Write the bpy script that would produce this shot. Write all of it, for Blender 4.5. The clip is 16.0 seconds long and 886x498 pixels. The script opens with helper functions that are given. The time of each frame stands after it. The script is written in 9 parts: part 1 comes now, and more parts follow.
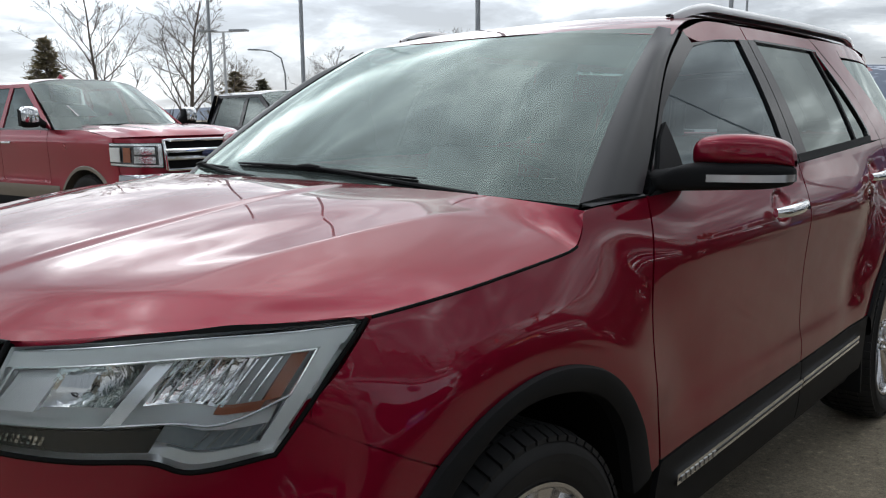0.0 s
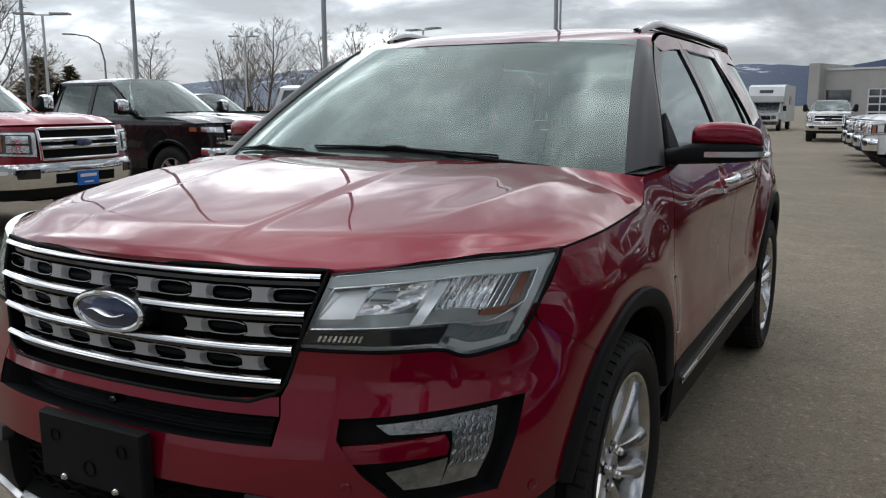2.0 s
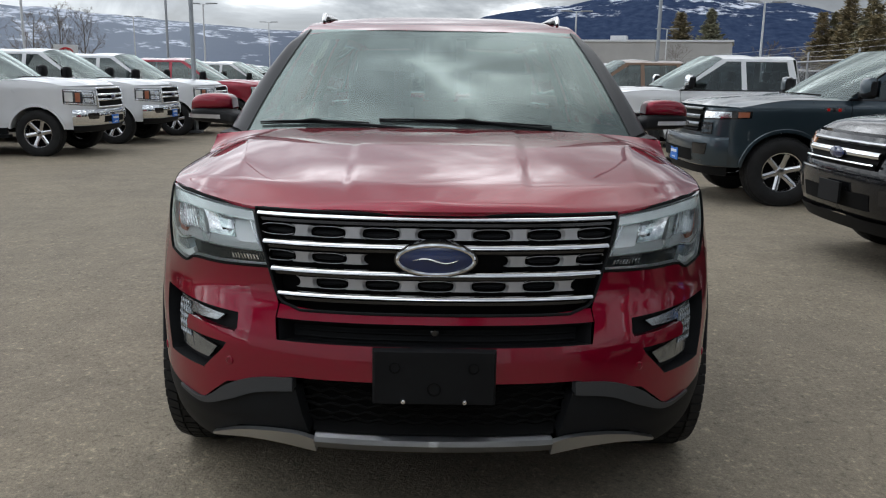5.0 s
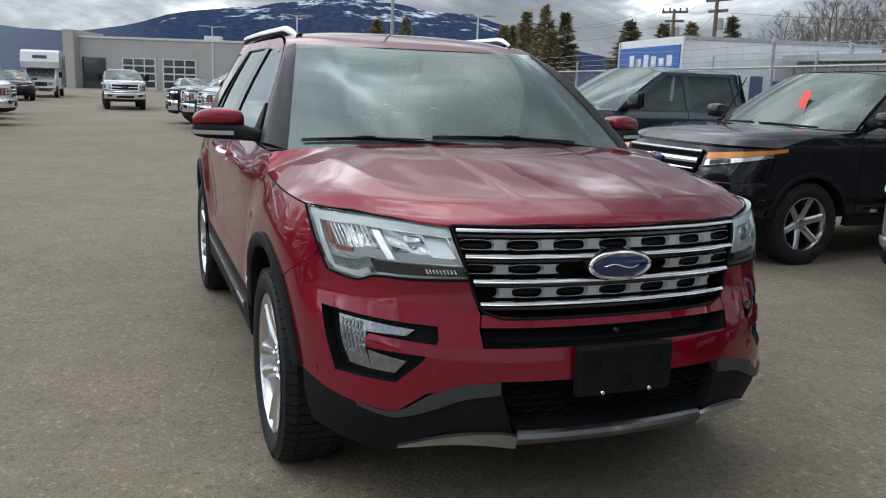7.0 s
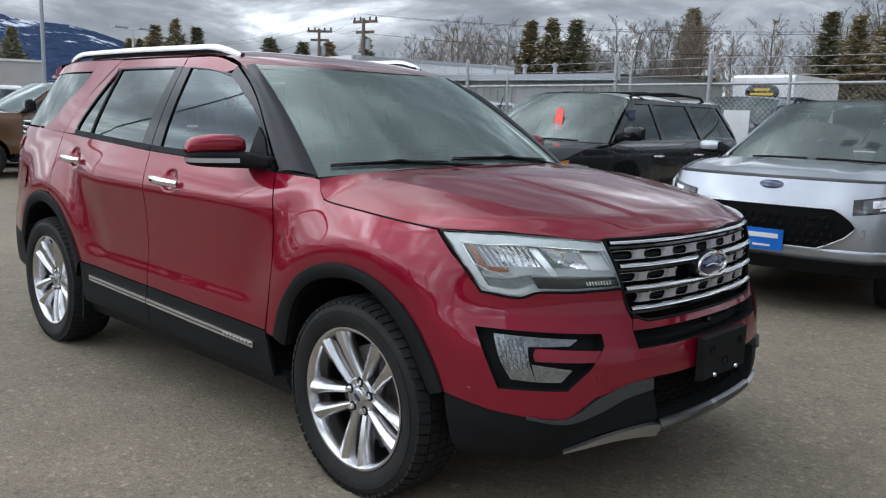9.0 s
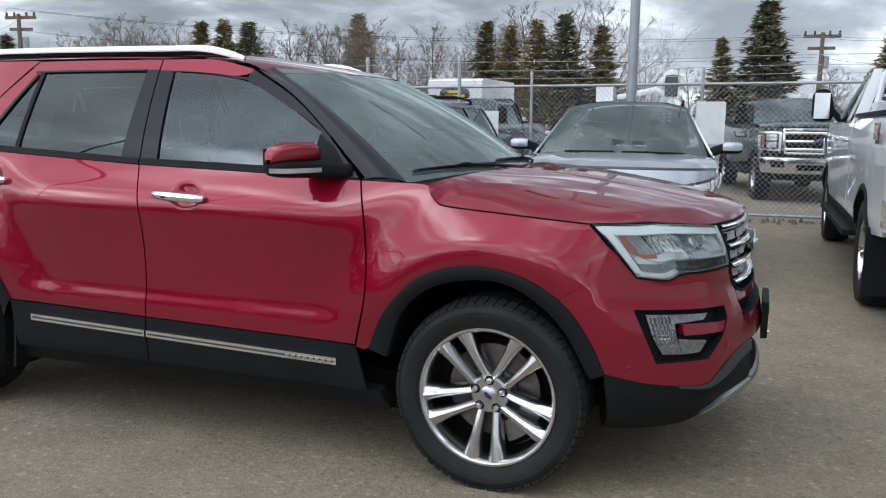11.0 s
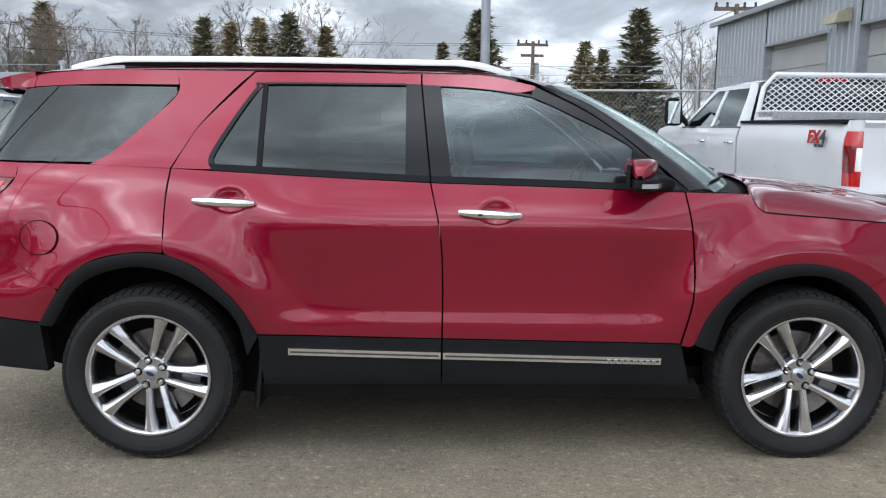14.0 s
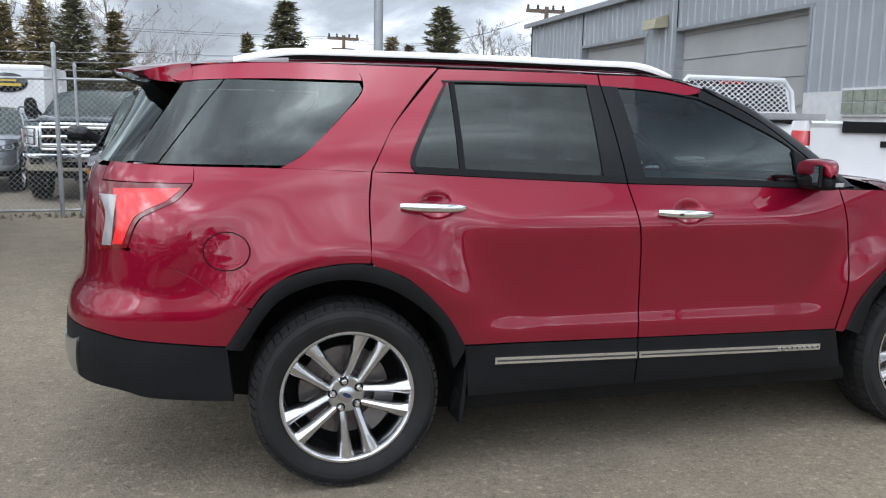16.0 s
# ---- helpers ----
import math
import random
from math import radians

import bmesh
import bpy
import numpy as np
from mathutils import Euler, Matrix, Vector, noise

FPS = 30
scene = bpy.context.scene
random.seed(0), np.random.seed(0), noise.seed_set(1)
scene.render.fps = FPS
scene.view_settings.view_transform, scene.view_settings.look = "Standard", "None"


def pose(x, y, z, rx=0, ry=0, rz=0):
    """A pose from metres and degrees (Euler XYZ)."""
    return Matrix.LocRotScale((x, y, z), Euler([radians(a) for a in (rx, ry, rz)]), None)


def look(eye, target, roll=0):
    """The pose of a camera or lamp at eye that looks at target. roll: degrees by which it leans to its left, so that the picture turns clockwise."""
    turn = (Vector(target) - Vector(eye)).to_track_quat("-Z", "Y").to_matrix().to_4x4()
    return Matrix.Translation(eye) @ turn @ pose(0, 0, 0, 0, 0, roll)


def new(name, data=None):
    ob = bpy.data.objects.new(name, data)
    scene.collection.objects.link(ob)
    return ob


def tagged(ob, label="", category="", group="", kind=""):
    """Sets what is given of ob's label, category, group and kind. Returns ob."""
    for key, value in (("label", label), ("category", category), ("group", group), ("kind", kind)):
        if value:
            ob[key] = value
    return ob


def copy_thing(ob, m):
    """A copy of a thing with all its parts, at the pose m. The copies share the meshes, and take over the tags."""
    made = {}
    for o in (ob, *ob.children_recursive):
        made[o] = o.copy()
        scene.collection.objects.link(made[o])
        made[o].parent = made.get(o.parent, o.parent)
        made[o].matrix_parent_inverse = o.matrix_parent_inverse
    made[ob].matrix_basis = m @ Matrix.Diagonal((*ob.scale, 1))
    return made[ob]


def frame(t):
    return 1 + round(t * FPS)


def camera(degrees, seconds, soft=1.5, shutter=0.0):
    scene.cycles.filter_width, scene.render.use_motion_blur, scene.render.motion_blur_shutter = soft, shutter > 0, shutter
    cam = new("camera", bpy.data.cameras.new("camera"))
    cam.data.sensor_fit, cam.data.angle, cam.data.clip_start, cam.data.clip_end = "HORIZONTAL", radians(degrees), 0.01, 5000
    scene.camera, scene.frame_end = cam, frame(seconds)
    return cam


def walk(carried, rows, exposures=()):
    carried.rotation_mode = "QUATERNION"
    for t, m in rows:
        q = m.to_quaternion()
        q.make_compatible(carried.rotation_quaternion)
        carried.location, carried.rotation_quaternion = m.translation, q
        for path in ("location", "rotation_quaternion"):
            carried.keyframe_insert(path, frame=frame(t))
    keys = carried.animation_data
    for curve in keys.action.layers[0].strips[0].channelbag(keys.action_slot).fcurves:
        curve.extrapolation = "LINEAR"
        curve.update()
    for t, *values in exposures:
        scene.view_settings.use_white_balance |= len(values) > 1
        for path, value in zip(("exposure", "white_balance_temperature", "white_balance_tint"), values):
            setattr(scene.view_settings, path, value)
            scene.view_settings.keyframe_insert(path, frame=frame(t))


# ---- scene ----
cam = camera(56.2, 16.0, soft=1.15)
PATH = [
    (0, (1.27, 1.859, 1.385), (-0.214, 0.556, 1.07), -0.7),
    (0.5, (1.488, 1.819, 1.395), (-0.06, 0.592, 1.08), -0.6),
    (1, (1.715, 1.752, 1.391), (0.108, 0.605, 1.075), -0.4),
    (1.5, (1.954, 1.68, 1.384), (0.286, 0.624, 1.062), -0.2),
    (2, (2.179, 1.565, 1.39), (0.446, 0.625, 1.051), -0.2),
    (2.5, (2.406, 1.397, 1.394), (0.608, 0.597, 1.04), -0.0),
    (3, (2.619, 1.186, 1.395), (0.758, 0.552, 1.028), 0.1),
    (3.5, (2.815, 0.928, 1.401), (0.909, 0.46, 1.018), 0.4),
    (4, (2.976, 0.649, 1.416), (1.042, 0.334, 1.018), 0.5),
    (4.5, (3.089, 0.343, 1.429), (1.138, 0.182, 1.021), 0.7),
    (5, (3.182, 0.009, 1.441), (1.225, 0.018, 1.026), 0.9),
    (5.2, (3.204, -0.131, 1.445), (1.249, -0.054, 1.03), 1.0),
    (7.3, (3.072, -1.693, 1.477), (1.291, -0.87, 1.092), 2.0),
    (7.5, (3.011, -1.85, 1.477), (1.267, -0.947, 1.096), 2.0),
    (8, (2.818, -2.22, 1.473), (1.178, -1.135, 1.106), 2.1),
    (8.5, (2.573, -2.559, 1.469), (1.057, -1.302, 1.119), 2.0),
    (9, (2.291, -2.88, 1.452), (0.925, -1.457, 1.126), 1.8),
    (9.5, (1.981, -3.175, 1.428), (0.768, -1.616, 1.116), 1.7),
    (9.7, (1.846, -3.282, 1.417), (0.7, -1.672, 1.109), 1.7),
    (11.8, (0.258, -4.137, 1.423), (-0.205, -2.216, 1.114), 0.6),
    (12, (0.078, -4.195, 1.433), (-0.333, -2.263, 1.123), 0.7),
    (12.5, (-0.345, -4.326, 1.446), (-0.629, -2.37, 1.139), 0.7),
    (13, (-0.764, -4.417, 1.448), (-0.939, -2.447, 1.15), 0.6),
    (13.5, (-1.188, -4.463, 1.45), (-1.267, -2.487, 1.155), 0.6),
    (14, (-1.632, -4.467, 1.462), (-1.607, -2.489, 1.166), 0.7),
    (14.5, (-2.077, -4.451, 1.464), (-1.924, -2.478, 1.171), 0.8),
    (15, (-2.531, -4.402, 1.465), (-2.252, -2.444, 1.17), 0.9),
    (15.5, (-2.968, -4.283, 1.45), (-2.574, -2.344, 1.158), 1.0),
    (16, (-3.393, -4.133, 1.463), (-2.847, -2.233, 1.161), 1.1),
]
EXPOSURE = [(0.0, 0.17, 6500, 10), (1.0, 0.06, 6500, 10), (2.5, -0.02, 6500, 10), (5.0, 0.22, 6450, 10), (7.5, 0.31, 6250, 10), (9.5, 0.44, 6150, 10), (12.0, 0.60, 6200, 11), (16.0, 0.73, 6200, 11)]
walk(cam, [(t, look(e, g, r)) for t, e, g, r in PATH], EXPOSURE)

# ---- sky, sun, exposure ----
SUN_EL, SUN_AZ = radians(46), radians(228)


def make_world():
    w = bpy.data.worlds.new("world")
    scene.world = w
    w.use_nodes = True
    nt = w.node_tree
    nt.nodes.clear()
    N, L = nt.nodes.new, nt.links.new
    out, bg = N("ShaderNodeOutputWorld"), N("ShaderNodeBackground")
    sky = N("ShaderNodeTexSky")
    sky.sky_type, sky.sun_disc = "NISHITA", False
    sky.sun_elevation, sky.sun_rotation = SUN_EL, SUN_AZ
    dim = N("ShaderNodeVectorMath")
    dim.operation = "SCALE"
    dim.inputs[3].default_value = 0.10
    L(sky.outputs[0], dim.inputs[0])
    # cloud deck: the view direction meets a flat layer overhead
    tc, sep = N("ShaderNodeTexCoord"), N("ShaderNodeSeparateXYZ")
    L(tc.outputs["Generated"], sep.inputs[0])
    up = N("ShaderNodeMath")
    up.operation = "MAXIMUM"
    up.inputs[1].default_value = 0.0
    L(sep.outputs[2], up.inputs[0])
    add = N("ShaderNodeMath")
    add.operation = "ADD"
    add.inputs[1].default_value = 0.26
    L(up.outputs[0], add.inputs[0])
    comb = N("ShaderNodeCombineXYZ")
    for i in (0, 1):
        d = N("ShaderNodeMath")
        d.operation = "DIVIDE"
        L(sep.outputs[i], d.inputs[0])
        L(add.outputs[0], d.inputs[1])
        L(d.outputs[0], comb.inputs[i])
    noi = N("ShaderNodeTexNoise")
    noi.inputs["Scale"].default_value = 2.0
    noi.inputs["Detail"].default_value = 9
    noi.inputs["Roughness"].default_value = 0.56
    noi.inputs["Distortion"].default_value = 0.5
    L(comb.outputs[0], noi.inputs["Vector"])
    ramp = N("ShaderNodeValToRGB")
    cr = ramp.color_ramp
    cr.elements[0].position, cr.elements[0].color = 0.36, (0.27, 0.29, 0.33, 1)
    cr.elements[1].position, cr.elements[1].color = 0.70, (4.0, 4.15, 4.3, 1)
    for pos, col in ((0.46, (0.49, 0.535, 0.60, 1)), (0.54, (0.94, 1.0, 1.06, 1)), (0.61, (1.82, 1.9, 1.98, 1))):
        e = cr.elements.new(pos)
        e.color = col
    L(noi.outputs[0], ramp.inputs[0])
    mix = N("ShaderNodeMix")
    mix.data_type = "RGBA"
    mix.inputs[0].default_value = 0.88
    L(dim.outputs[0], mix.inputs[6])
    # towards the horizon the deck thins into an even pale haze
    low = N("ShaderNodeMapRange")
    low.interpolation_type = "SMOOTHSTEP"
    low.inputs[1].default_value, low.inputs[2].default_value = 0.0, 0.42
    low.inputs[3].default_value, low.inputs[4].default_value = 0.45, 0.0
    L(sep.outputs[2], low.inputs[0])
    haze = N("ShaderNodeMix")
    haze.data_type = "RGBA"
    haze.inputs[7].default_value = (0.86, 0.92, 0.99, 1)
    L(low.outputs[0], haze.inputs[0])
    L(ramp.outputs[0], haze.inputs[6])
    L(haze.outputs[2], mix.inputs[7])

    def math_(op, a, b):
        n = N("ShaderNodeMath")
        n.operation = op
        for i, v in enumerate((a, b)):
            if isinstance(v, (int, float)):
                n.inputs[i].default_value = v
            else:
                L(v, n.inputs[i])
        return n.outputs[0]
    # an overcast sky is brightest overhead and round the hidden sun
    dot = N("ShaderNodeVectorMath")
    dot.operation = "DOT_PRODUCT"
    L(tc.outputs["Generated"], dot.inputs[0])
    dot.inputs[1].default_value = (math.sin(SUN_AZ) * math.cos(SUN_EL), math.cos(SUN_AZ) * math.cos(SUN_EL), math.sin(SUN_EL))
    halo = math_("POWER", math_("MAXIMUM", dot.outputs["Value"], 0.0), 4.0)
    zen = N("ShaderNodeMapRange")
    zen.interpolation_type = "SMOOTHSTEP"
    zen.inputs[1].default_value, zen.inputs[2].default_value = 0.0, 0.75
    L(sep.outputs[2], zen.inputs[0])
    gain = math_("ADD", math_("ADD", math_("MULTIPLY", zen.outputs[0], -0.10), math_("MULTIPLY", halo, 1.4)), 0.70)
    # the deck is thinner, so brighter, towards one side
    thin = math_("ADD", math_("MULTIPLY", sep.outputs[0], 0.25), math_("MULTIPLY", sep.outputs[1], -0.12))
    gain = math_("MAXIMUM", math_("ADD", gain, thin), 0.2)
    lit = N("ShaderNodeVectorMath")
    lit.operation = "SCALE"
    L(mix.outputs[2], lit.inputs[0])
    L(gain, lit.inputs[3])
    L(lit.outputs[0], bg.inputs[0])
    bg.inputs[1].default_value = 1.0
    L(bg.outputs[0], out.inputs[0])
    w.cycles.sampling_method = "AUTOMATIC"


make_world()
sun = new("sun", bpy.data.lights.new("sun", "SUN"))
sun.data.energy, sun.data.angle, sun.data.color = 0.6, radians(120), (1.0, 0.96, 0.9)
sun.matrix_world = look((0, 0, 30), (30 * math.sin(SUN_AZ) * -1, 30 * math.cos(SUN_AZ) * -1, 30 - 30 * math.tan(SUN_EL)))


# ---- materials ----
class Mat:
    """A node material with a Principled surface; extra nodes are hung on it."""

    def __init__(self, name, color=(0.5, 0.5, 0.5), rough=0.5, metal=0.0, coat=0.0, spec=0.5, **more):
        self.m = bpy.data.materials.new(name)
        self.m.use_nodes = True
        self.nt = self.m.node_tree
        self.b = self.nt.nodes["Principled BSDF"]
        self.out = self.nt.nodes["Material Output"]
        s = self.b.inputs
        s["Base Color"].default_value = (*color, 1)
        s["Roughness"].default_value, s["Metallic"].default_value = rough, metal
        s["Coat Weight"].default_value, s["Coat Roughness"].default_value = coat, 0.03
        s["Specular IOR Level"].default_value = spec
        for k, v in more.items():
            s[k.replace("_", " ")].default_value = v
        self.tc = None

    def node(self, kind, **inputs):
        n = self.nt.nodes.new("ShaderNode" + kind)
        for k, v in inputs.items():
            n.inputs[k.replace("_", " ")].default_value = v
        return n

    def link(self, a, b):
        self.nt.links.new(a, b)

    def coords(self, space="Object", scale=(1, 1, 1)):
        tc, mp = self.node("TexCoord"), self.node("Mapping")
        mp.inputs["Scale"].default_value = scale
        self.link(tc.outputs[space], mp.inputs[0])
        return mp.outputs[0]

    def noise(self, scale, detail=4, rough=0.55, space="Object", stretch=(1, 1, 1)):
        n = self.node("TexNoise", Scale=scale, Detail=detail, Roughness=rough)
        self.link(self.coords(space, stretch), n.inputs["Vector"])
        return n.outputs[0]

    def ramp(self, fac, stops):
        r = self.node("ValToRGB")
        els = r.color_ramp.elements
        while len(els) < len(stops):
            els.new(0.5)
        for el, (p, c) in zip(els, stops):
            el.position = p
            el.color = (*c, 1) if len(c) == 3 else c
        self.link(fac, r.inputs[0])
        return r.outputs[0]

    def mixc(self, fac, a, b, mode="MIX"):
        x = self.node("Mix")
        x.data_type, x.blend_type = "RGBA", mode
        for sock, v in ((0, fac), (6, a), (7, b)):
            if isinstance(v, (int, float)):
                x.inputs[sock].default_value = v
            elif isinstance(v, tuple):
                x.inputs[sock].default_value = (*v, 1)
            else:
                self.link(v, x.inputs[sock])
        return x.outputs[2]

    def vary(self, scale, lo, hi, detail=4, mode="MULTIPLY", space="Object", stretch=(1, 1, 1)):
        """Multiply the base colour by a noise between lo and hi."""
        base = self.b.inputs["Base Color"]
        src = base.links[0].from_socket if base.links else tuple(base.default_value[:3])
        n = self.noise(scale, detail, space=space, stretch=stretch)
        g = self.ramp(n, [(0.3, (lo,) * 3), (0.7, (hi,) * 3)])
        self.link(self.mixc(1.0, src, g, mode), base)
        return self

    def rough_vary(self, scale, lo, hi, detail=4, stretch=(1, 1, 1)):
        n = self.noise(scale, detail, stretch=stretch)
        r = self.node("MapRange")
        r.inputs[1].default_value, r.inputs[2].default_value = 0.3, 0.7
        r.inputs[3].default_value, r.inputs[4].default_value = lo, hi
        self.link(n, r.inputs[0])
        self.link(r.outputs[0], self.b.inputs["Roughness"])
        return self

    def bump(self, height, strength=0.3, dist=0.01):
        bp = self.node("Bump", Strength=strength, Distance=dist)
        n = self.b.inputs["Normal"]
        if n.links:
            self.link(n.links[0].from_socket, bp.inputs["Normal"])
        self.link(height, bp.inputs["Height"])
        self.link(bp.outputs[0], n)
        return self

    def bump_noise(self, scale, strength=0.3, dist=0.01, detail=4, stretch=(1, 1, 1)):
        return self.bump(self.noise(scale, detail, stretch=stretch), strength, dist)


def paint(name, color, metal=0.4, rough=0.32, flake=True, edge=None):
    m = Mat(name, color, rough, metal, coat=1.0)
    if edge:
        m.b.inputs["Specular Tint"].default_value = (*edge, 1)
        m.b.inputs["Coat IOR"].default_value = 1.58 if metal else 1.42
        m.b.inputs["Specular IOR Level"].default_value = 0.15
    m.vary(1.3, 0.93, 1.05, 3)
    if flake:
        m.bump_noise(900, 0.03, 0.001, 2)
    # faint road film
    m.rough_vary(5, rough * 0.9, rough * 1.15, 5)
    c = m.noise(3.0, 6)
    r = m.node("MapRange")
    r.inputs[1].default_value, r.inputs[2].default_value = 0.35, 0.75
    r.inputs[3].default_value, r.inputs[4].default_value = 0.002, 0.018
    m.link(c, r.inputs[0])
    m.link(r.outputs[0], m.b.inputs["Coat Roughness"])
    return m.m


def glass(name, tint, ior=1.75, rough=0.0, sheen=(0.90, 1.0, 0.97), film=0.0):
    """A pane: tinted see-through, with a mirror coat that follows the angle and painted-in sky reflection."""
    mt = Mat(name)
    nt = mt.nt
    tr, gl, mx, fr = mt.node("BsdfTransparent"), mt.node("BsdfGlossy"), mt.node("MixShader"), mt.node("Fresnel", IOR=ior)
    tr.inputs[0].default_value = (*tint, 1)
    gl.inputs["Roughness"].default_value = rough
    gl.inputs[0].default_value = (*sheen, 1)
    mt.link(fr.outputs[0], mx.inputs[0])
    mt.link(tr.outputs[0], mx.inputs[1])
    mt.link(gl.outputs[0], mx.inputs[2])
    end = mx
    # pale diffuse share put in for reflected sky, to brighten the windscreens
    if film:
        df, end = mt.node("BsdfDiffuse"), mt.node("MixShader")
        df.inputs[0].default_value = (0.62, 0.74, 0.70, 1)
        r = mt.node("MapRange")
        r.inputs[1].default_value, r.inputs[2].default_value = 0.3, 0.7
        r.inputs[3].default_value, r.inputs[4].default_value = film * 0.75, film * 1.25
        mt.link(mt.noise(2.5, 5), r.inputs[0])
        mt.link(r.outputs[0], end.inputs[0])
        mt.link(mx.outputs[0], end.inputs[1])
        mt.link(df.outputs[0], end.inputs[2])
    mt.link(end.outputs[0], mt.out.inputs[0])
    nt.nodes.remove(mt.b)
    return mt.m


def plain(name, color, rough=0.5, metal=0.0, coat=0.0, spec=0.5, v=(0.9, 1.08), vs=6.0, bump=0.0, bs=200.0):
    m = Mat(name, color, rough, metal, coat, spec)
    m.vary(vs, v[0], v[1], 5)
    if bump:
        m.bump_noise(bs, bump, 0.002, 3)
    return m.m


RED = paint("ruby_paint", (0.258, 0.0040, 0.0240), 0.58, 0.37, edge=(0.25, 0.01, 0.03))
TRIM = plain("textured_trim", (0.009, 0.0095, 0.0105), 0.62, spec=0.16, v=(0.85, 1.2), bump=0.10, bs=700)
GREYTRIM = plain("grey_trim", (0.04, 0.042, 0.045), 0.5, bump=0.08, bs=600)
GLOSSBLACK = plain("gloss_black", (0.012, 0.012, 0.013), 0.12, coat=0.6)
SURROUND = plain("window_trim_black", (0.011, 0.012, 0.013), 0.16, spec=0.28)
PILLAR = plain("pillar_film", (0.020, 0.021, 0.023), 0.34, spec=0.32, bump=0.03, bs=500)
# near-black for black parts, also paints shade into gaps and recesses
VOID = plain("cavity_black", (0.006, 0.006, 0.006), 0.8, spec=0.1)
CHROME = plain("chrome", (0.86, 0.87, 0.88), 0.06, 1.0, v=(0.96, 1.02))
SATIN = plain("satin_silver", (0.55, 0.56, 0.57), 0.28, 1.0, v=(0.92, 1.05))
ALU = plain("machined_alloy", (0.68, 0.68, 0.69), 0.22, 1.0, v=(0.88, 1.06), vs=14)
ALUDARK = plain("cast_alloy", (0.30, 0.30, 0.31), 0.35, 1.0, v=(0.85, 1.1), vs=20)
RAIL = plain("rail_silver", (0.88, 0.885, 0.89), 0.25, 0.3, coat=0.6, v=(0.96, 1.03))
RUBBER = plain("tyre_rubber", (0.014, 0.014, 0.0145), 0.68, spec=0.3, v=(0.75, 1.35), vs=9, bump=0.10, bs=260)
IRON = plain("brake_iron", (0.20, 0.18, 0.17), 0.45, 0.9, v=(0.7, 1.15), vs=25)
SEAT = plain("seat_leather", (0.055, 0.050, 0.046), 0.5, v=(0.85, 1.15), bump=0.1, bs=120)
CABIN = plain("cabin_plastic", (0.030, 0.031, 0.033), 0.6)
LAMPWHITE = plain("light_guide", (0.88, 0.92, 0.92), 0.30, coat=0.6, v=(0.95, 1.03))
REFLECTOR = plain("lamp_reflector", (0.93, 0.94, 0.95), 0.08, 1.0, v=(0.75, 1.04), vs=45, bump=0.8, bs=60)
TABGREY = plain("tab_silver", (0.45, 0.45, 0.46), 0.45, 0.25)
LAMPSMOKE = plain("lamp_smoke_black", (0.020, 0.023, 0.026), 0.2, coat=0.4)
LAMPBACK = plain("lamp_housing", (0.90, 0.92, 0.93), 0.30, 0.8)
LAMPSILVER = plain("lamp_silver", (0.92, 0.93, 0.94), 0.24, 0.75, v=(0.94, 1.04))
FOGGLASS = plain("fog_lamp_ribs", (0.34, 0.36, 0.37), 0.14, 0.8, v=(0.6, 1.15), vs=40, bump=0.6, bs=70)
AMBER = plain("amber_reflector", (0.36, 0.115, 0.055), 0.35, coat=0.8)
LINEWHITE = plain("lamp_edge_line", (0.95, 0.97, 0.97), 0.18, 0.9, v=(0.97, 1.02))
LAMPBLUE = plain("lamp_ribbed_lens", (0.32, 0.37, 0.40), 0.22, 0.2, coat=0.8, v=(0.8, 1.15), vs=30)
LAMPSHELF = plain("lamp_shelf", (0.95, 0.96, 0.97), 0.32, 0.8, v=(0.95, 1.03))
LAMPGREY = plain("lamp_grey", (0.34, 0.36, 0.37), 0.30, 0.3)
TAILRED = plain("tail_lens", (0.85, 0.018, 0.018), 0.10, coat=1.0)
TAILDARK = plain("tail_lens_dark", (0.16, 0.004, 0.006), 0.08, coat=1.0)
TAILCLEAR = plain("tail_lens_clear", (0.50, 0.49, 0.49), 0.12, 0.5, coat=1.0)
EMBLEM = plain("emblem_blue", (0.006, 0.018, 0.085), 0.16, coat=1.0)
WHITEPRINT = plain("white_print", (0.8, 0.8, 0.8), 0.4)
WSGLASS = glass("windscreen_glass", (0.30, 0.39, 0.37), 1.92, 0.05, (0.86, 1.0, 0.95), 0.125)
FRONTGLASS = glass("door_glass", (0.32, 0.39, 0.41), 1.72, 0.0, (0.86, 0.97, 1.0))
PRIVACY = glass("privacy_glass", (0.075, 0.08, 0.083), 1.72)
LENS = glass("lamp_lens", (0.97, 0.98, 0.98), 1.45)
PAPER = plain("paper_white", (0.75, 0.76, 0.75), 0.7)


# ---- mesh kit ----
def spline(pts, n=10):
    """Catmull-Rom curve through pts, n steps a span."""
    p = [np.array(q, float) for q in pts]
    p = [2 * p[0] - p[1]] + p + [2 * p[-1] - p[-2]]
    out = []
    for a, b, c, d in zip(p, p[1:], p[2:], p[3:]):
        for k in range(n):
            t = k / n
            out.append(0.5 * (2 * b + (c - a) * t + (2 * a - 5 * b + 4 * c - d) * t * t + (3 * b - a - 3 * c + d) * t ** 3))
    out.append(p[-2])
    return np.array(out)


def across(pts, n=16):
    """The half of a curve that runs on, mirrored, past the middle plane, so that it crosses it square."""
    d = spline([(x, -y, z) for x, y, z in pts[:0:-1]] + list(pts), n)
    return d[len(d) // 2:]


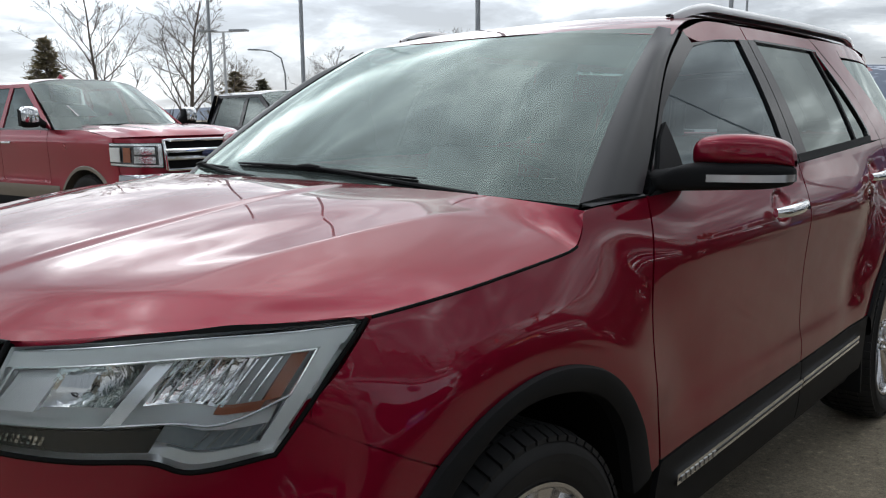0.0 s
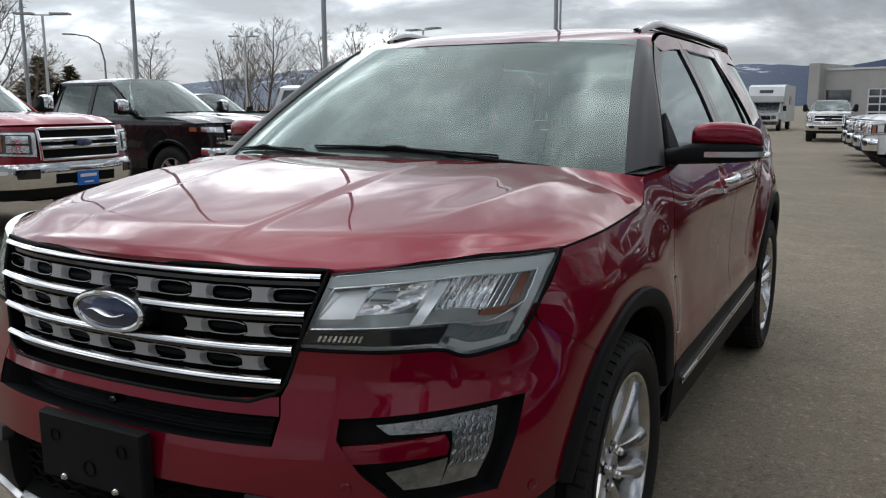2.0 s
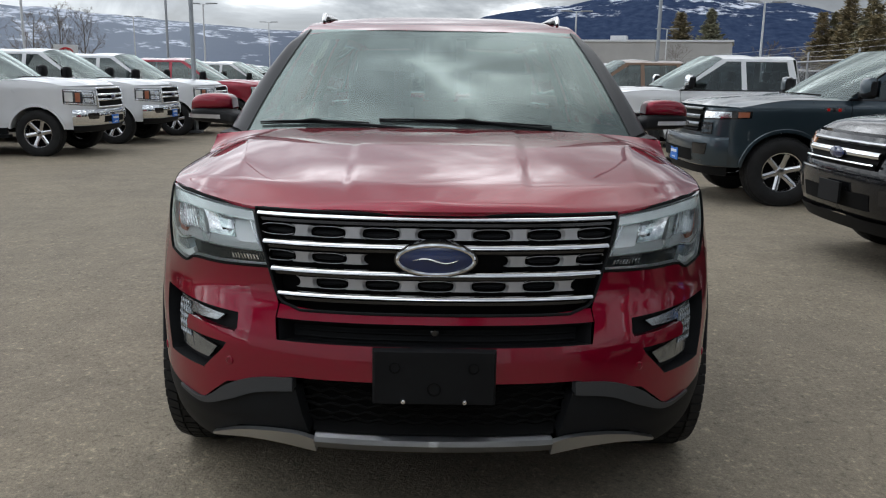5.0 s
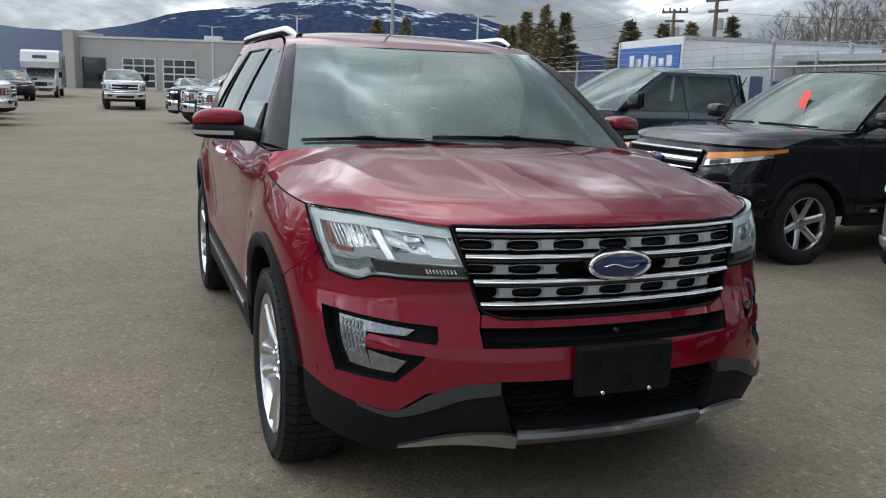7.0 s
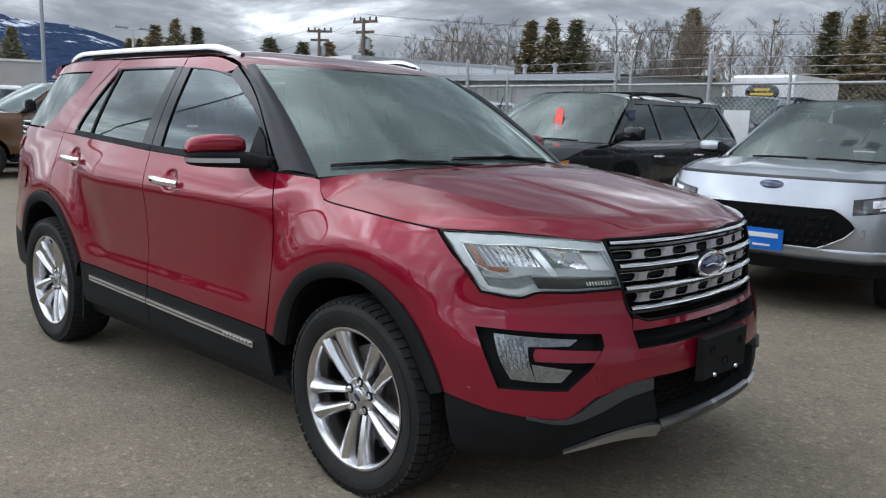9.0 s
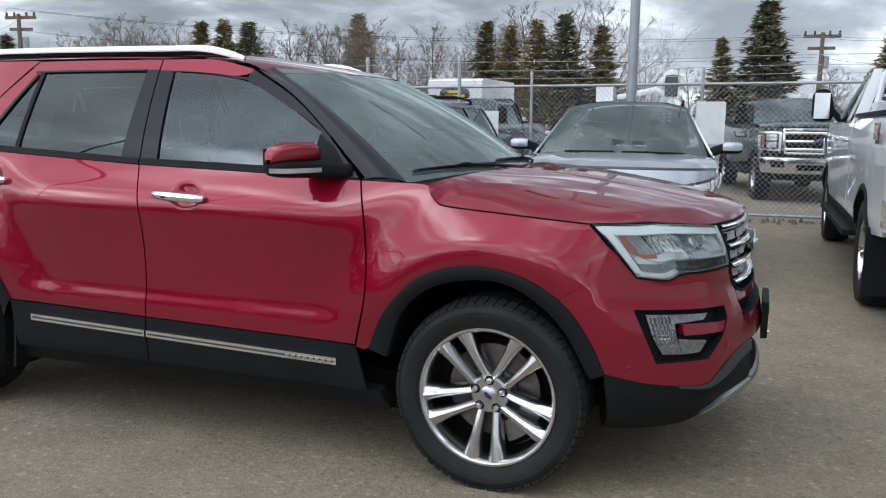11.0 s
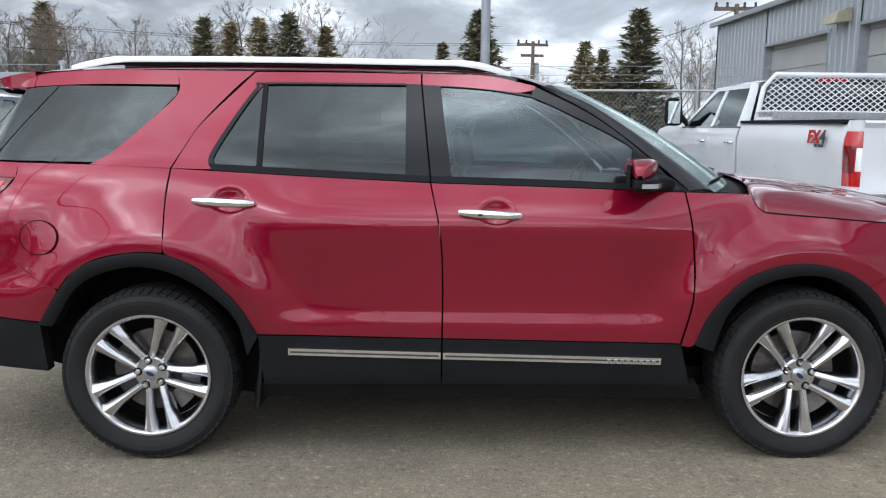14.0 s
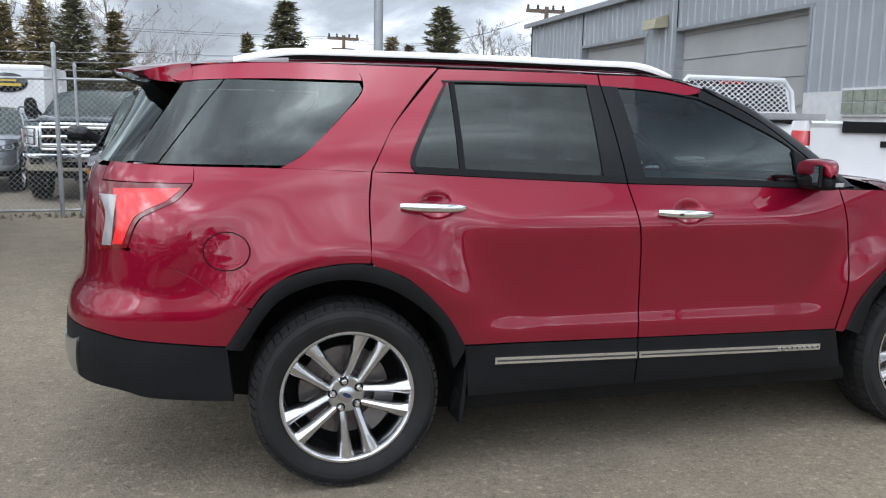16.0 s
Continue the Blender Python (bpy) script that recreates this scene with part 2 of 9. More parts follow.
def resample(pts, n):
    """n + 1 points at even steps along a polyline."""
    pts = np.asarray(pts, float)
    l = np.concatenate([[0], np.cumsum(np.linalg.norm(np.diff(pts, axis=0), axis=1))])
    t = np.linspace(0, l[-1], n + 1)
    return np.stack([np.interp(t, l, pts[:, i]) for i in range(pts.shape[1])], 1)


def soften(a, k, times=3):
    """Running mean along an array, ends held."""
    a = np.array(a, float)
    for _ in range(times):
        p = np.concatenate([2 * a[:1] - a[k:0:-1], a, 2 * a[-1:] - a[-2:-k - 2:-1]])
        c = np.cumsum(np.concatenate([np.zeros_like(p[:1]), p]), axis=0)
        a = (c[2 * k + 1:] - c[:-2 * k - 1]) / (2 * k + 1)
    return a


class Profile:
    """A smooth function of one number through a few points."""

    def __init__(self, pts, k=6):
        x0, x1 = pts[0][0], pts[-1][0]
        d = spline(pts, 24)
        self.x = np.linspace(x0, x1, 500)
        self.y = soften(np.interp(self.x, d[:, 0], d[:, 1]), k, 2)

    def __call__(self, x):
        return np.interp(x, self.x, self.y)


def coons(bottom, top, left, right, nu, nv, smooth=True):
    """A patch of 2-D or 3-D points between four curves: bottom and top run left to right, left and right run upwards."""
    f = (lambda c, n: resample(spline(c, 8) if smooth and len(c) > 2 else c, n))
    b, t, l, r = f(bottom, nu), f(top, nu), f(left, nv), f(right, nv)
    u, v = np.linspace(0, 1, nu + 1)[None, :, None], np.linspace(0, 1, nv + 1)[:, None, None]
    c = (1 - u) * (1 - v) * b[0] + u * (1 - v) * b[-1] + (1 - u) * v * t[0] + u * v * t[-1]
    return (1 - v) * b[None] + v * t[None] + (1 - u) * l[:, None] + u * r[:, None] - c


class Geo:
    """Vertices and faces gathered for one mesh, with normals where they are known."""

    def __init__(self):
        self.v, self.f, self.n = [], [], {}

    def add(self, verts, faces, normals=None):
        o = len(self.v)
        self.v.extend(tuple(map(float, p)) for p in verts)
        self.f.extend(tuple(i + o for i in f) for f in faces)
        if normals is not None:
            for i, n in enumerate(normals):
                self.n[o + i] = tuple(map(float, n))
        return self

    def grid(self, P, N=None, flip=False, close=False):
        P = np.asarray(P, float)
        r, c = P.shape[:2]
        faces = []
        for i in range(r - 1):
            for j in range(c if close else c - 1):
                a, b, d, e = i * c + j, i * c + (j + 1) % c, (i + 1) * c + (j + 1) % c, (i + 1) * c + j
                faces.append((a, e, d, b) if flip else (a, b, d, e))
        return self.add(P.reshape(-1, 3), faces, None if N is None else np.asarray(N).reshape(-1, 3))

    def box(self, c, d, m=None):
        """A box with centre c and sizes d."""
        x, y, z = (s / 2 for s in d)
        vs = [Vector((sx * x, sy * y, sz * z)) for sx in (-1, 1) for sy in (-1, 1) for sz in (-1, 1)]
        vs = [((m @ q) if m else q) + Vector(c) for q in vs]
        return self.add(vs, [(0, 1, 3, 2), (4, 6, 7, 5), (0, 4, 5, 1), (2, 3, 7, 6), (0, 2, 6, 4), (1, 5, 7, 3)])

    def tube(self, path, radius, n=10, caps=True, flat=1.0):
        """A tube along a 3-D path; radius may be a list; flat squashes it in height."""
        P = [Vector(p) for p in path]
        R = [float(r) for r in radius] if isinstance(radius, (list, tuple, np.ndarray)) else [radius] * len(P)
        rings = []
        ref = None
        for i, p in enumerate(P):
            t = (P[min(i + 1, len(P) - 1)] - P[max(i - 1, 0)]).normalized()
            if ref is None:
                ref = Vector((0, 0, 1)) if abs(t.z) < 0.9 else Vector((1, 0, 0))
            a = t.cross(ref).normalized()
            b = a.cross(t)
            ref = b
            rings.append([p + R[i] * (math.cos(2 * math.pi * k / n) * a + flat * math.sin(2 * math.pi * k / n) * b) for k in range(n)])
        o = len(self.v)
        self.grid(rings, close=True)
        if caps:
            self.f.append(tuple(o + k for k in range(n))[::-1])
            self.f.append(tuple(o + (len(P) - 1) * n + k for k in range(n)))
        return self

    def lathe(self, prof, n=48, axis="y", centre=(0, 0, 0)):
        """Turn a profile of (radius, along) round an axis."""
        rings = []
        for r, h in prof:
            ring = []
            for k in range(n):
                a = 2 * math.pi * k / n
                p = {"y": (r * math.cos(a), h, r * math.sin(a)), "z": (r * math.cos(a), r * math.sin(a), h), "x": (h, r * math.cos(a), r * math.sin(a))}[axis]
                ring.append((p[0] + centre[0], p[1] + centre[1], p[2] + centre[2]))
            rings.append(ring)
        return self.grid(rings, close=True)

    def prism(self, poly, axis, a, b):
        """A flat polygon pulled from a to b along an axis: x (poly is y, z), y (x, z) or z (x, y)."""
        n = len(poly)
        put = {"x": lambda p, h: (h, p[0], p[1]), "y": lambda p, h: (p[0], h, p[1]), "z": lambda p, h: (p[0], p[1], h)}[axis]
        vs = [put(p, a) for p in poly] + [put(p, b) for p in poly]
        fs = [tuple(range(n)), tuple(range(2 * n - 1, n - 1, -1))]
        fs += [(i, i + n, (i + 1) % n + n, (i + 1) % n) for i in range(n)]
        return self.add(vs, fs)

    def moved(self, m):
        self.v = [tuple(m @ Vector(p)) for p in self.v]
        r = m.to_3x3()
        self.n = {i: tuple(r @ Vector(q)) for i, q in self.n.items()}
        return self

    def mirrored(self):
        g = Geo()
        g.v = [(x, -y, z) for x, y, z in self.v]
        g.f = [f[::-1] for f in self.f]
        g.n = {i: (a, -b, c) for i, (a, b, c) in self.n.items()}
        return g

    def mesh(self, name, smooth=True, angle=40):
        me = bpy.data.meshes.new(name)
        me.from_pydata(self.v, [], self.f)
        if not self.n:
            bm = bmesh.new()
            bm.from_mesh(me)
            bmesh.ops.recalc_face_normals(bm, faces=bm.faces)
            if smooth:
                for e in bm.edges:
                    if len(e.link_faces) == 2 and e.calc_face_angle(0) > radians(angle):
                        e.smooth = False
            bm.to_mesh(me)
            bm.free()
        me.update()
        if smooth:
            me.shade_smooth()
        if self.n:
            flat = {}
            for p in me.polygons:
                for i in p.vertices:
                    flat.setdefault(i, Vector())
                    flat[i] += p.normal
            me.normals_split_custom_set_from_vertices([self.n.get(i) or tuple(flat.get(i, Vector((0, 0, 1))).normalized()) for i in range(len(self.v))])
        return me


def part(name, geo, material, parent, label="", smooth=True, angle=40):
    """One mesh object under a thing or a part."""
    ob = new(name, geo.mesh(name, smooth, angle) if isinstance(geo, Geo) else geo)
    if isinstance(geo, Geo):
        ob.data.materials.append(material)
    ob.parent = parent
    if label:
        ob["label"] = label
    if material is not None and material.name in ("lamp_lens", "windscreen_glass", "door_glass", "car_glass"):
        ob.visible_shadow = False
    return ob


def thing(name, label, category, group="", kind="", at=None):
    ob = tagged(new(name), label, category, group, kind)
    if at is not None:
        ob.matrix_basis = at
    return ob


def solid(name, geo, material, label, category="", group="", kind="", smooth=True, angle=40):
    """A thing of one mesh."""
    ob = new(name, geo.mesh(name, smooth, angle))
    ob.data.materials.append(material)
    return tagged(ob, label, category, group, kind)


class Shell:
    """The skin of a vehicle: a plan outline (nose to tail along one flank) pushed in and out with height.
    A point is (s, z): s metres along the outline from the middle of the nose."""

    def __init__(self, outline, front, side, rear, door=None, span=(0, 0)):
        d = resample(spline(outline, 30), 1600)
        d = soften(d, 12, 3)
        d[0, 1] = d[-1, 1] = 0
        self.o = d
        self.l = np.concatenate([[0], np.cumsum(np.linalg.norm(np.diff(d, axis=0), axis=1))])
        t = np.gradient(d, axis=0)
        t /= np.linalg.norm(t, axis=1)[:, None]
        self.nrm = np.stack([t[:, 1], -t[:, 0]], 1)
        if self.nrm[800, 1] < 0:
            self.nrm = -self.nrm
        self.front, self.side, self.rear = Profile(front), Profile(side), Profile(rear)
        self.door, self.span = (Profile(door) if door else None), span
        self.swell = None

    def s(self, x):
        i = int(np.argmax(self.o[:, 1] > 0.5))
        return float(np.interp(-x, -self.o[:, 0], self.l))

    def sz(self, pts):
        """Points given as (x, z) on the flank."""
        return [(self.s(x), z) for x, z in pts]

    def at(self, s, z, off=0.0):
        s, z = np.asarray(s, float), np.asarray(z, float)
        x, y = np.interp(s, self.l, self.o[:, 0]), np.interp(s, self.l, self.o[:, 1])
        nx, ny = np.interp(s, self.l, self.nrm[:, 0]), np.interp(s, self.l, self.nrm[:, 1])
        wf, wr = np.clip(nx, 0, 1), np.clip(-nx, 0, 1)
        ws = np.clip(1 - wf - wr, 0, 1)
        d = self.side(z)
        if self.door:
            a, b = self.span
            e = lambda q: np.clip(q, 0, 1) ** 2 * (3 - 2 * np.clip(q, 0, 1))
            w = e((a - x) / 0.45) * e((x - b) / 0.45)
            d = d * (1 - w) + self.door(z) * w
        if self.swell:
            d = d + self.swell(x, z)
        d = wf * self.front(z) + wr * self.rear(z) + ws * d + off
        return np.stack([x + nx * d, y + ny * d, z + 0 * s], -1)

    def normal(self, s, z):
        e = 0.004
        ds = self.at(s + e, z) - self.at(s - e, z)
        dz = self.at(s, z + e) - self.at(s, z - e)
        n = np.cross(ds, dz)
        n /= np.maximum(np.linalg.norm(n, axis=-1, keepdims=True), 1e-9)
        p = np.stack([np.interp(s, self.l, self.nrm[:, 0]), np.interp(s, self.l, self.nrm[:, 1])], -1)
        return np.where((n[..., :2] * p).sum(-1, keepdims=True) < 0, -n, n)

    def patch(self, g, bottom, top, left, right, nu=24, nv=16, off=0.0, rim=0.018, smooth=True, warp=None):
        """Lay a panel on the skin between four (s, z) curves, with its edges turned in."""
        q = coons(bottom, top, left, right, nu, nv, smooth)
        return self.lay(g, q, off, rim, warp)

    def lay(self, g, q, off=0.0, rim=0.018, warp=None):
        n = self.normal(q[..., 0], q[..., 1])
        p = self.at(q[..., 0], q[..., 1]) + n * off
        if warp is not None:
            p = p + n * warp(q)[..., None]
            bent = np.cross(np.gradient(p, axis=1), np.gradient(p, axis=0))
            bent /= np.linalg.norm(bent, axis=2, keepdims=True) + 1e-12
            bent *= np.sign((bent * n).sum(2, keepdims=True))
        else:
            bent = n
        a, b = p[1, 1] - p[0, 0], n[0, 0]
        mid = (p.shape[0] // 2, p.shape[1] // 2)
        fn = np.cross(p[mid[0], mid[1]] - p[mid[0], mid[1] - 1], p[mid[0], mid[1]] - p[mid[0] - 1, mid[1]])
        flip = np.dot(fn, n[mid]) < 0
        g.grid(p, bent, flip=flip)
        if rim:
            loop = [(0, j) for j in range(p.shape[1])] + [(i, p.shape[1] - 1) for i in range(1, p.shape[0])]
            loop += [(p.shape[0] - 1, j) for j in range(p.shape[1] - 2, -1, -1)] + [(i, 0) for i in range(p.shape[0] - 2, 0, -1)]
            o = np.array([p[k] for k in loop])
            m = np.array([p[k] - n[k] * rim for k in loop])
            g.grid([o, m], flip=not flip, close=True)
        return p, n


# ---- ground ----
def asphalt():
    m = Mat("asphalt", (0.17, 0.16, 0.145), 0.82, spec=0.35)
    fine = m.noise(210, 3, 0.7)
    grit = m.noise(75, 3, 0.65)
    stone = m.ramp(fine, [(0.30, (0.80,) * 3), (0.5, (0.98,) * 3), (0.70, (1.22,) * 3)])
    base = m.mixc(1.0, (0.258, 0.221, 0.165), stone, "MULTIPLY")
    base = m.mixc(1.0, base, m.ramp(grit, [(0.28, (0.70,) * 3), (0.5, (0.98,) * 3), (0.64, (1.08,) * 3), (0.72, (1.7, 1.66, 1.58))]), "MULTIPLY")
    chip = m.noise(28, 3, 0.6)
    base = m.mixc(1.0, base, m.ramp(chip, [(0.28, (0.62,) * 3), (0.40, (0.97,) * 3), (0.60, (1.03,) * 3), (0.70, (1.55, 1.51, 1.44))]), "MULTIPLY")
    big = m.ramp(m.noise(0.35, 6), [(0.3, (0.86, 0.86, 0.87)), (0.7, (1.14, 1.12, 1.08))])
    base = m.mixc(1.0, base, big, "MULTIPLY")
    mid = m.ramp(m.noise(3.5, 6, 0.65), [(0.35, (0.90,) * 3), (0.65, (1.10,) * 3)])
    base = m.mixc(1.0, base, mid, "MULTIPLY")
    spot = m.ramp(m.noise(2.3, 2, 0.4), [(0.19, (0.40, 0.39, 0.37)), (0.24, (1, 1, 1))])
    base = m.mixc(1.0, base, spot, "MULTIPLY")
    m.link(base, m.b.inputs["Base Color"])
    m.bump(fine, 0.6, 0.006)
    m.bump(grit, 0.6, 0.01)
    m.bump_noise(40, 0.40, 0.012, 4)
    return m.m


ASPHALT = asphalt()


def lie(x):
    """Height of the lot, which falls gently behind the red car."""
    return 0.0095 * (min(max(x, -42.0), 12.0) + 1.4)


g = Geo()
xs = [-3000, -800, -250, -120, -60, -42, -30, -12, 0, 12, 40, 150, 800, 3000]
g.grid([[(x, y, lie(x)) for x in xs] for y in xs])
solid("ground", g, ASPHALT, "worn grey asphalt car park with fine gravel specks", kind="structure")


# ---- the red sport utility vehicle: front axle at x = 0, nose towards +x ----
SKIN = Shell(
    [(0.955, 0), (0.947, 0.2), (0.915, 0.4), (0.83, 0.62), (0.70, 0.78), (0.52, 0.895), (0.30, 0.955), (0, 0.972), (-0.8, 0.975), (-1.6, 0.975),
     (-2.4, 0.975), (-3.0, 0.965), (-3.42, 0.925), (-3.66, 0.865), (-3.82, 0.75), (-3.915, 0.55), (-3.96, 0.28), (-3.97, 0)],
    [(0.20, -0.16), (0.30, -0.05), (0.38, -0.005), (0.45, 0.02), (0.6, 0.012), (0.68, 0.0), (0.76, -0.03), (0.82, -0.05), (0.95, -0.06), (1.03, -0.085), (1.07, -0.11), (1.25, -0.30)],
    [(0.15, -0.10), (0.25, -0.05), (0.35, -0.014), (0.5, -0.006), (0.6, -0.004), (0.75, 0.0), (0.9, -0.004), (1.0, -0.012), (1.1, -0.030), (1.2, -0.062), (1.3, -0.102), (1.4, -0.149), (1.5, -0.202), (1.6, -0.260), (1.75, -0.348)],
    [(0.20, -0.12), (0.34, -0.02), (0.48, 0.024), (0.6, 0.026), (0.7, 0.018), (0.75, -0.005), (0.80, -0.035), (0.9, -0.05), (1.05, -0.06), (1.2, -0.08), (1.3, -0.13), (1.6, -0.35), (1.75, -0.45)],
    [(0.15, -0.12), (0.25, -0.06), (0.35, -0.018), (0.45, -0.008), (0.55, -0.006), (0.615, -0.006), (0.64, -0.012), (0.665, -0.0165), (0.76, -0.0175), (0.86, -0.015), (0.96, -0.008),
     (1.03, -0.003), (1.07, -0.009), (1.12, -0.026), (1.2, -0.062), (1.3, -0.102), (1.4, -0.149), (1.5, -0.202), (1.6, -0.260), (1.75, -0.348)],
    (-0.40, -2.55))


def haunch(x, z):
    """The flank swells over each wheel and falls hollow again beyond."""
    d = 0.0 * x
    for cx, a, b in ((0.0, 0.014, 0.009), (-2.865, 0.015, 0.009)):
        r = np.sqrt((x - cx) ** 2 + (z - 0.38) ** 2)
        up = np.clip((z - 0.50) / 0.25, 0, 1)
        d = d + up * (a * np.exp(-((r - 0.56) / 0.085) ** 2) - b * np.exp(-((r - 0.77) / 0.10) ** 2))
    return d


SKIN.swell = haunch
SX = SKIN.s
SE = float(np.interp(-0.70, -SKIN.o[1000:, 1], SKIN.l[1000:]))
FARCH_OUT = [(-0.49, 0.53), (-0.426, 0.675), (-0.299, 0.815), (-0.146, 0.88), (0.007, 0.89), (0.16, 0.852), (0.298, 0.76), (0.389, 0.63), (0.439, 0.52)]
FARCH_IN = [(-0.405, 0.50), (-0.345, 0.68), (-0.22, 0.795), (-0.031, 0.838), (0.122, 0.81), (0.274, 0.69), (0.385, 0.50)]
RARCH_OUT = [(-2.38, 0.555), (-2.469, 0.695), (-2.609, 0.83), (-2.762, 0.9), (-2.903, 0.908), (-3.068, 0.875), (-3.183, 0.805), (-3.337, 0.59)]
RARCH_IN = [(-2.43, 0.46), (-2.482, 0.63), (-2.635, 0.768), (-2.80, 0.838), (-2.96, 0.84), (-3.14, 0.765), (-3.27, 0.58)]
RTYRE, HUBZ = 0.378, 0.374

suv = thing("sport_utility_vehicle", "deep red metallic sport utility vehicle parked on asphalt, clean and glossy", "car")


def both(name, g, material, label=""):
    """A part on each flank."""
    return part(name, g.mirrored(), material, suv, label), part(name, g, material, suv, label)


def strip(g, a, b, n=24, nv=3, off=0.0, rim=0.015, smooth=True, warp=None):
    """A band on the skin between two (x, z) curves of the flank."""
    return SKIN.patch(g, SKIN.sz(a), SKIN.sz(b), SKIN.sz([a[0], b[0]]), SKIN.sz([a[-1], b[-1]]), n, nv, off, rim, smooth, warp)


def door_mark(q):
    """Cup pressed into the door behind each handle."""
    d = np.zeros(q.shape[:2])
    for x, z in ((-1.36, 1.095), (-2.50, 1.132)):
        r = np.sqrt(((q[..., 0] - SX(x)) / 0.075) ** 2 + ((q[..., 1] - z) / 0.052) ** 2)
        d -= 0.022 * np.clip(1 - r ** 2, 0, 1)
    return d


def build_sides():
    # front wing
    g = Geo()
    SKIN.patch(g, SKIN.sz([(-0.545, 0.525), *FARCH_OUT[0:6], (0.262, 0.792)][::-1]), SKIN.sz([(0.363, 1.062), (0.084, 1.083), (-0.16, 1.100), (-0.218, 1.112), (-0.254, 1.148), (-0.275, 1.18), (-0.42, 1.185), (-0.545, 1.187)]),
               SKIN.sz([(0.262, 0.792), (0.37, 0.850), (0.483, 0.921), (0.425, 0.995), (0.363, 1.062)]), SKIN.sz([(-0.545, 0.525), (-0.500, 0.755), (-0.512, 1.005), (-0.545, 1.187)]), 60, 36)
    both("front_wing", g, RED)
    # doors
    g = Geo()
    fr = SKIN.sz([(-0.553, 0.535), (-0.508, 0.755), (-0.520, 1.005), (-0.553, 1.19)])
    bk = SKIN.sz([(-1.584, 0.548), (-1.584, 0.80), (-1.597, 1.005), (-1.640, 1.214)])
    SKIN.patch(g, [fr[0], bk[0]], [fr[-1], bk[-1]], fr, bk, 90, 60, warp=door_mark)
    fd = both("front_door", g, RED)
    g = Geo()
    fr = SKIN.sz([(-1.591, 0.548), (-1.591, 0.80), (-1.604, 1.005), (-1.647, 1.214)])
    bk = SKIN.sz([(-2.385, 0.560), (-2.469, 0.695), (-2.609, 0.832), (-2.70, 0.880), (-2.772, 0.912), (-2.773, 1.0), (-2.772, 1.14), (-2.757, 1.262)])
    SKIN.patch(g, [fr[0], bk[0]], [fr[-1], bk[-1]], fr, bk, 90, 60, warp=door_mark)
    rd = both("rear_door", g, RED)
    # rear quarter: flank, strip over the lamp, pillar
    g = Geo()
    lo = SKIN.sz([(-2.779, 0.912), (-2.903, 0.912), (-3.068, 0.88), (-3.183, 0.81), (-3.235, 0.745)])
    rt = SKIN.sz([(-3.235, 0.745), (-3.36, 0.80), (-3.47, 0.875), (-3.69, 0.965), (-3.655, 1.07), (-3.60, 1.11), (-3.51, 1.155), (-3.452, 1.212), (-3.452, 1.278)])
    SKIN.patch(g, lo, SKIN.sz([(-2.764, 1.262), (-3.1, 1.274), (-3.452, 1.278)]), SKIN.sz([(-2.779, 0.912), (-2.779, 1.14), (-2.764, 1.262)]), rt, 50, 40, rim=0)
    SKIN.patch(g, [(SX(-3.452), 1.216), (SE, 1.220)], [(SX(-3.452), 1.278), (SE, 1.29)], [(SX(-3.452), 1.216), (SX(-3.452), 1.278)], [(SE, 1.220), (SE, 1.29)], 16, 4, rim=0)
    SKIN.patch(g, SKIN.sz([(-2.764, 1.264), (-3.12, 1.276)]), SKIN.sz([(-2.438, 1.690), (-2.79, 1.690)]), SKIN.sz([(-2.764, 1.264), (-2.70, 1.375), (-2.647, 1.461), (-2.52, 1.61), (-2.438, 1.690)]),
               SKIN.sz([(-3.12, 1.276), (-3.02, 1.335), (-2.87, 1.475), (-2.768, 1.59), (-2.79, 1.690)]), 14, 24, rim=0)
    strip(g, [(-2.77, 1.626), (-3.2, 1.624), (-3.56, 1.607)], [(-2.79, 1.690), (-3.2, 1.690), (-3.58, 1.665)], 20, 4, rim=0)
    both("rear_quarter_panel", g, RED)
    # upper door frames
    g = Geo()
    strip(g, [(-1.185, 1.622), (-1.26, 1.608), (-1.40, 1.622), (-1.684, 1.636)], [(-1.18, 1.638), (-1.40, 1.682), (-1.684, 1.686)], 16, 3)
    strip(g, [(-1.692, 1.640), (-2.05, 1.642), (-2.392, 1.636)], [(-1.692, 1.686), (-2.05, 1.688), (-2.432, 1.686)], 16, 3)
    strip(g, [(-2.392, 1.636), (-2.53, 1.43), (-2.597, 1.30), (-2.575, 1.262)], [(-2.432, 1.686), (-2.641, 1.461), (-2.70, 1.368), (-2.757, 1.264)], 24, 5)
    both("door_frame", g, RED, "red painted upper door frame")
    g = Geo()
    strip(g, [(-0.768, 1.215), (-0.758, 1.362), (-1.038, 1.518), (-1.20, 1.590)], [(-0.56, 1.196), (-0.752, 1.375), (-0.942, 1.515), (-1.19, 1.640)], 24, 5)
    strip(g, [(-1.20, 1.590), (-1.40, 1.620), (-1.60, 1.632)], [(-1.20, 1.600), (-1.40, 1.622), (-1.60, 1.636)], 12, 2)
    strip(g, [(-1.553, 1.232), (-1.606, 1.634)], [(-1.640, 1.224), (-1.684, 1.636)], 12, 4, 0.002)
    strip(g, [(-1.647, 1.224), (-1.691, 1.638)], [(-1.752, 1.240), (-1.756, 1.640)], 12, 4, 0.002)
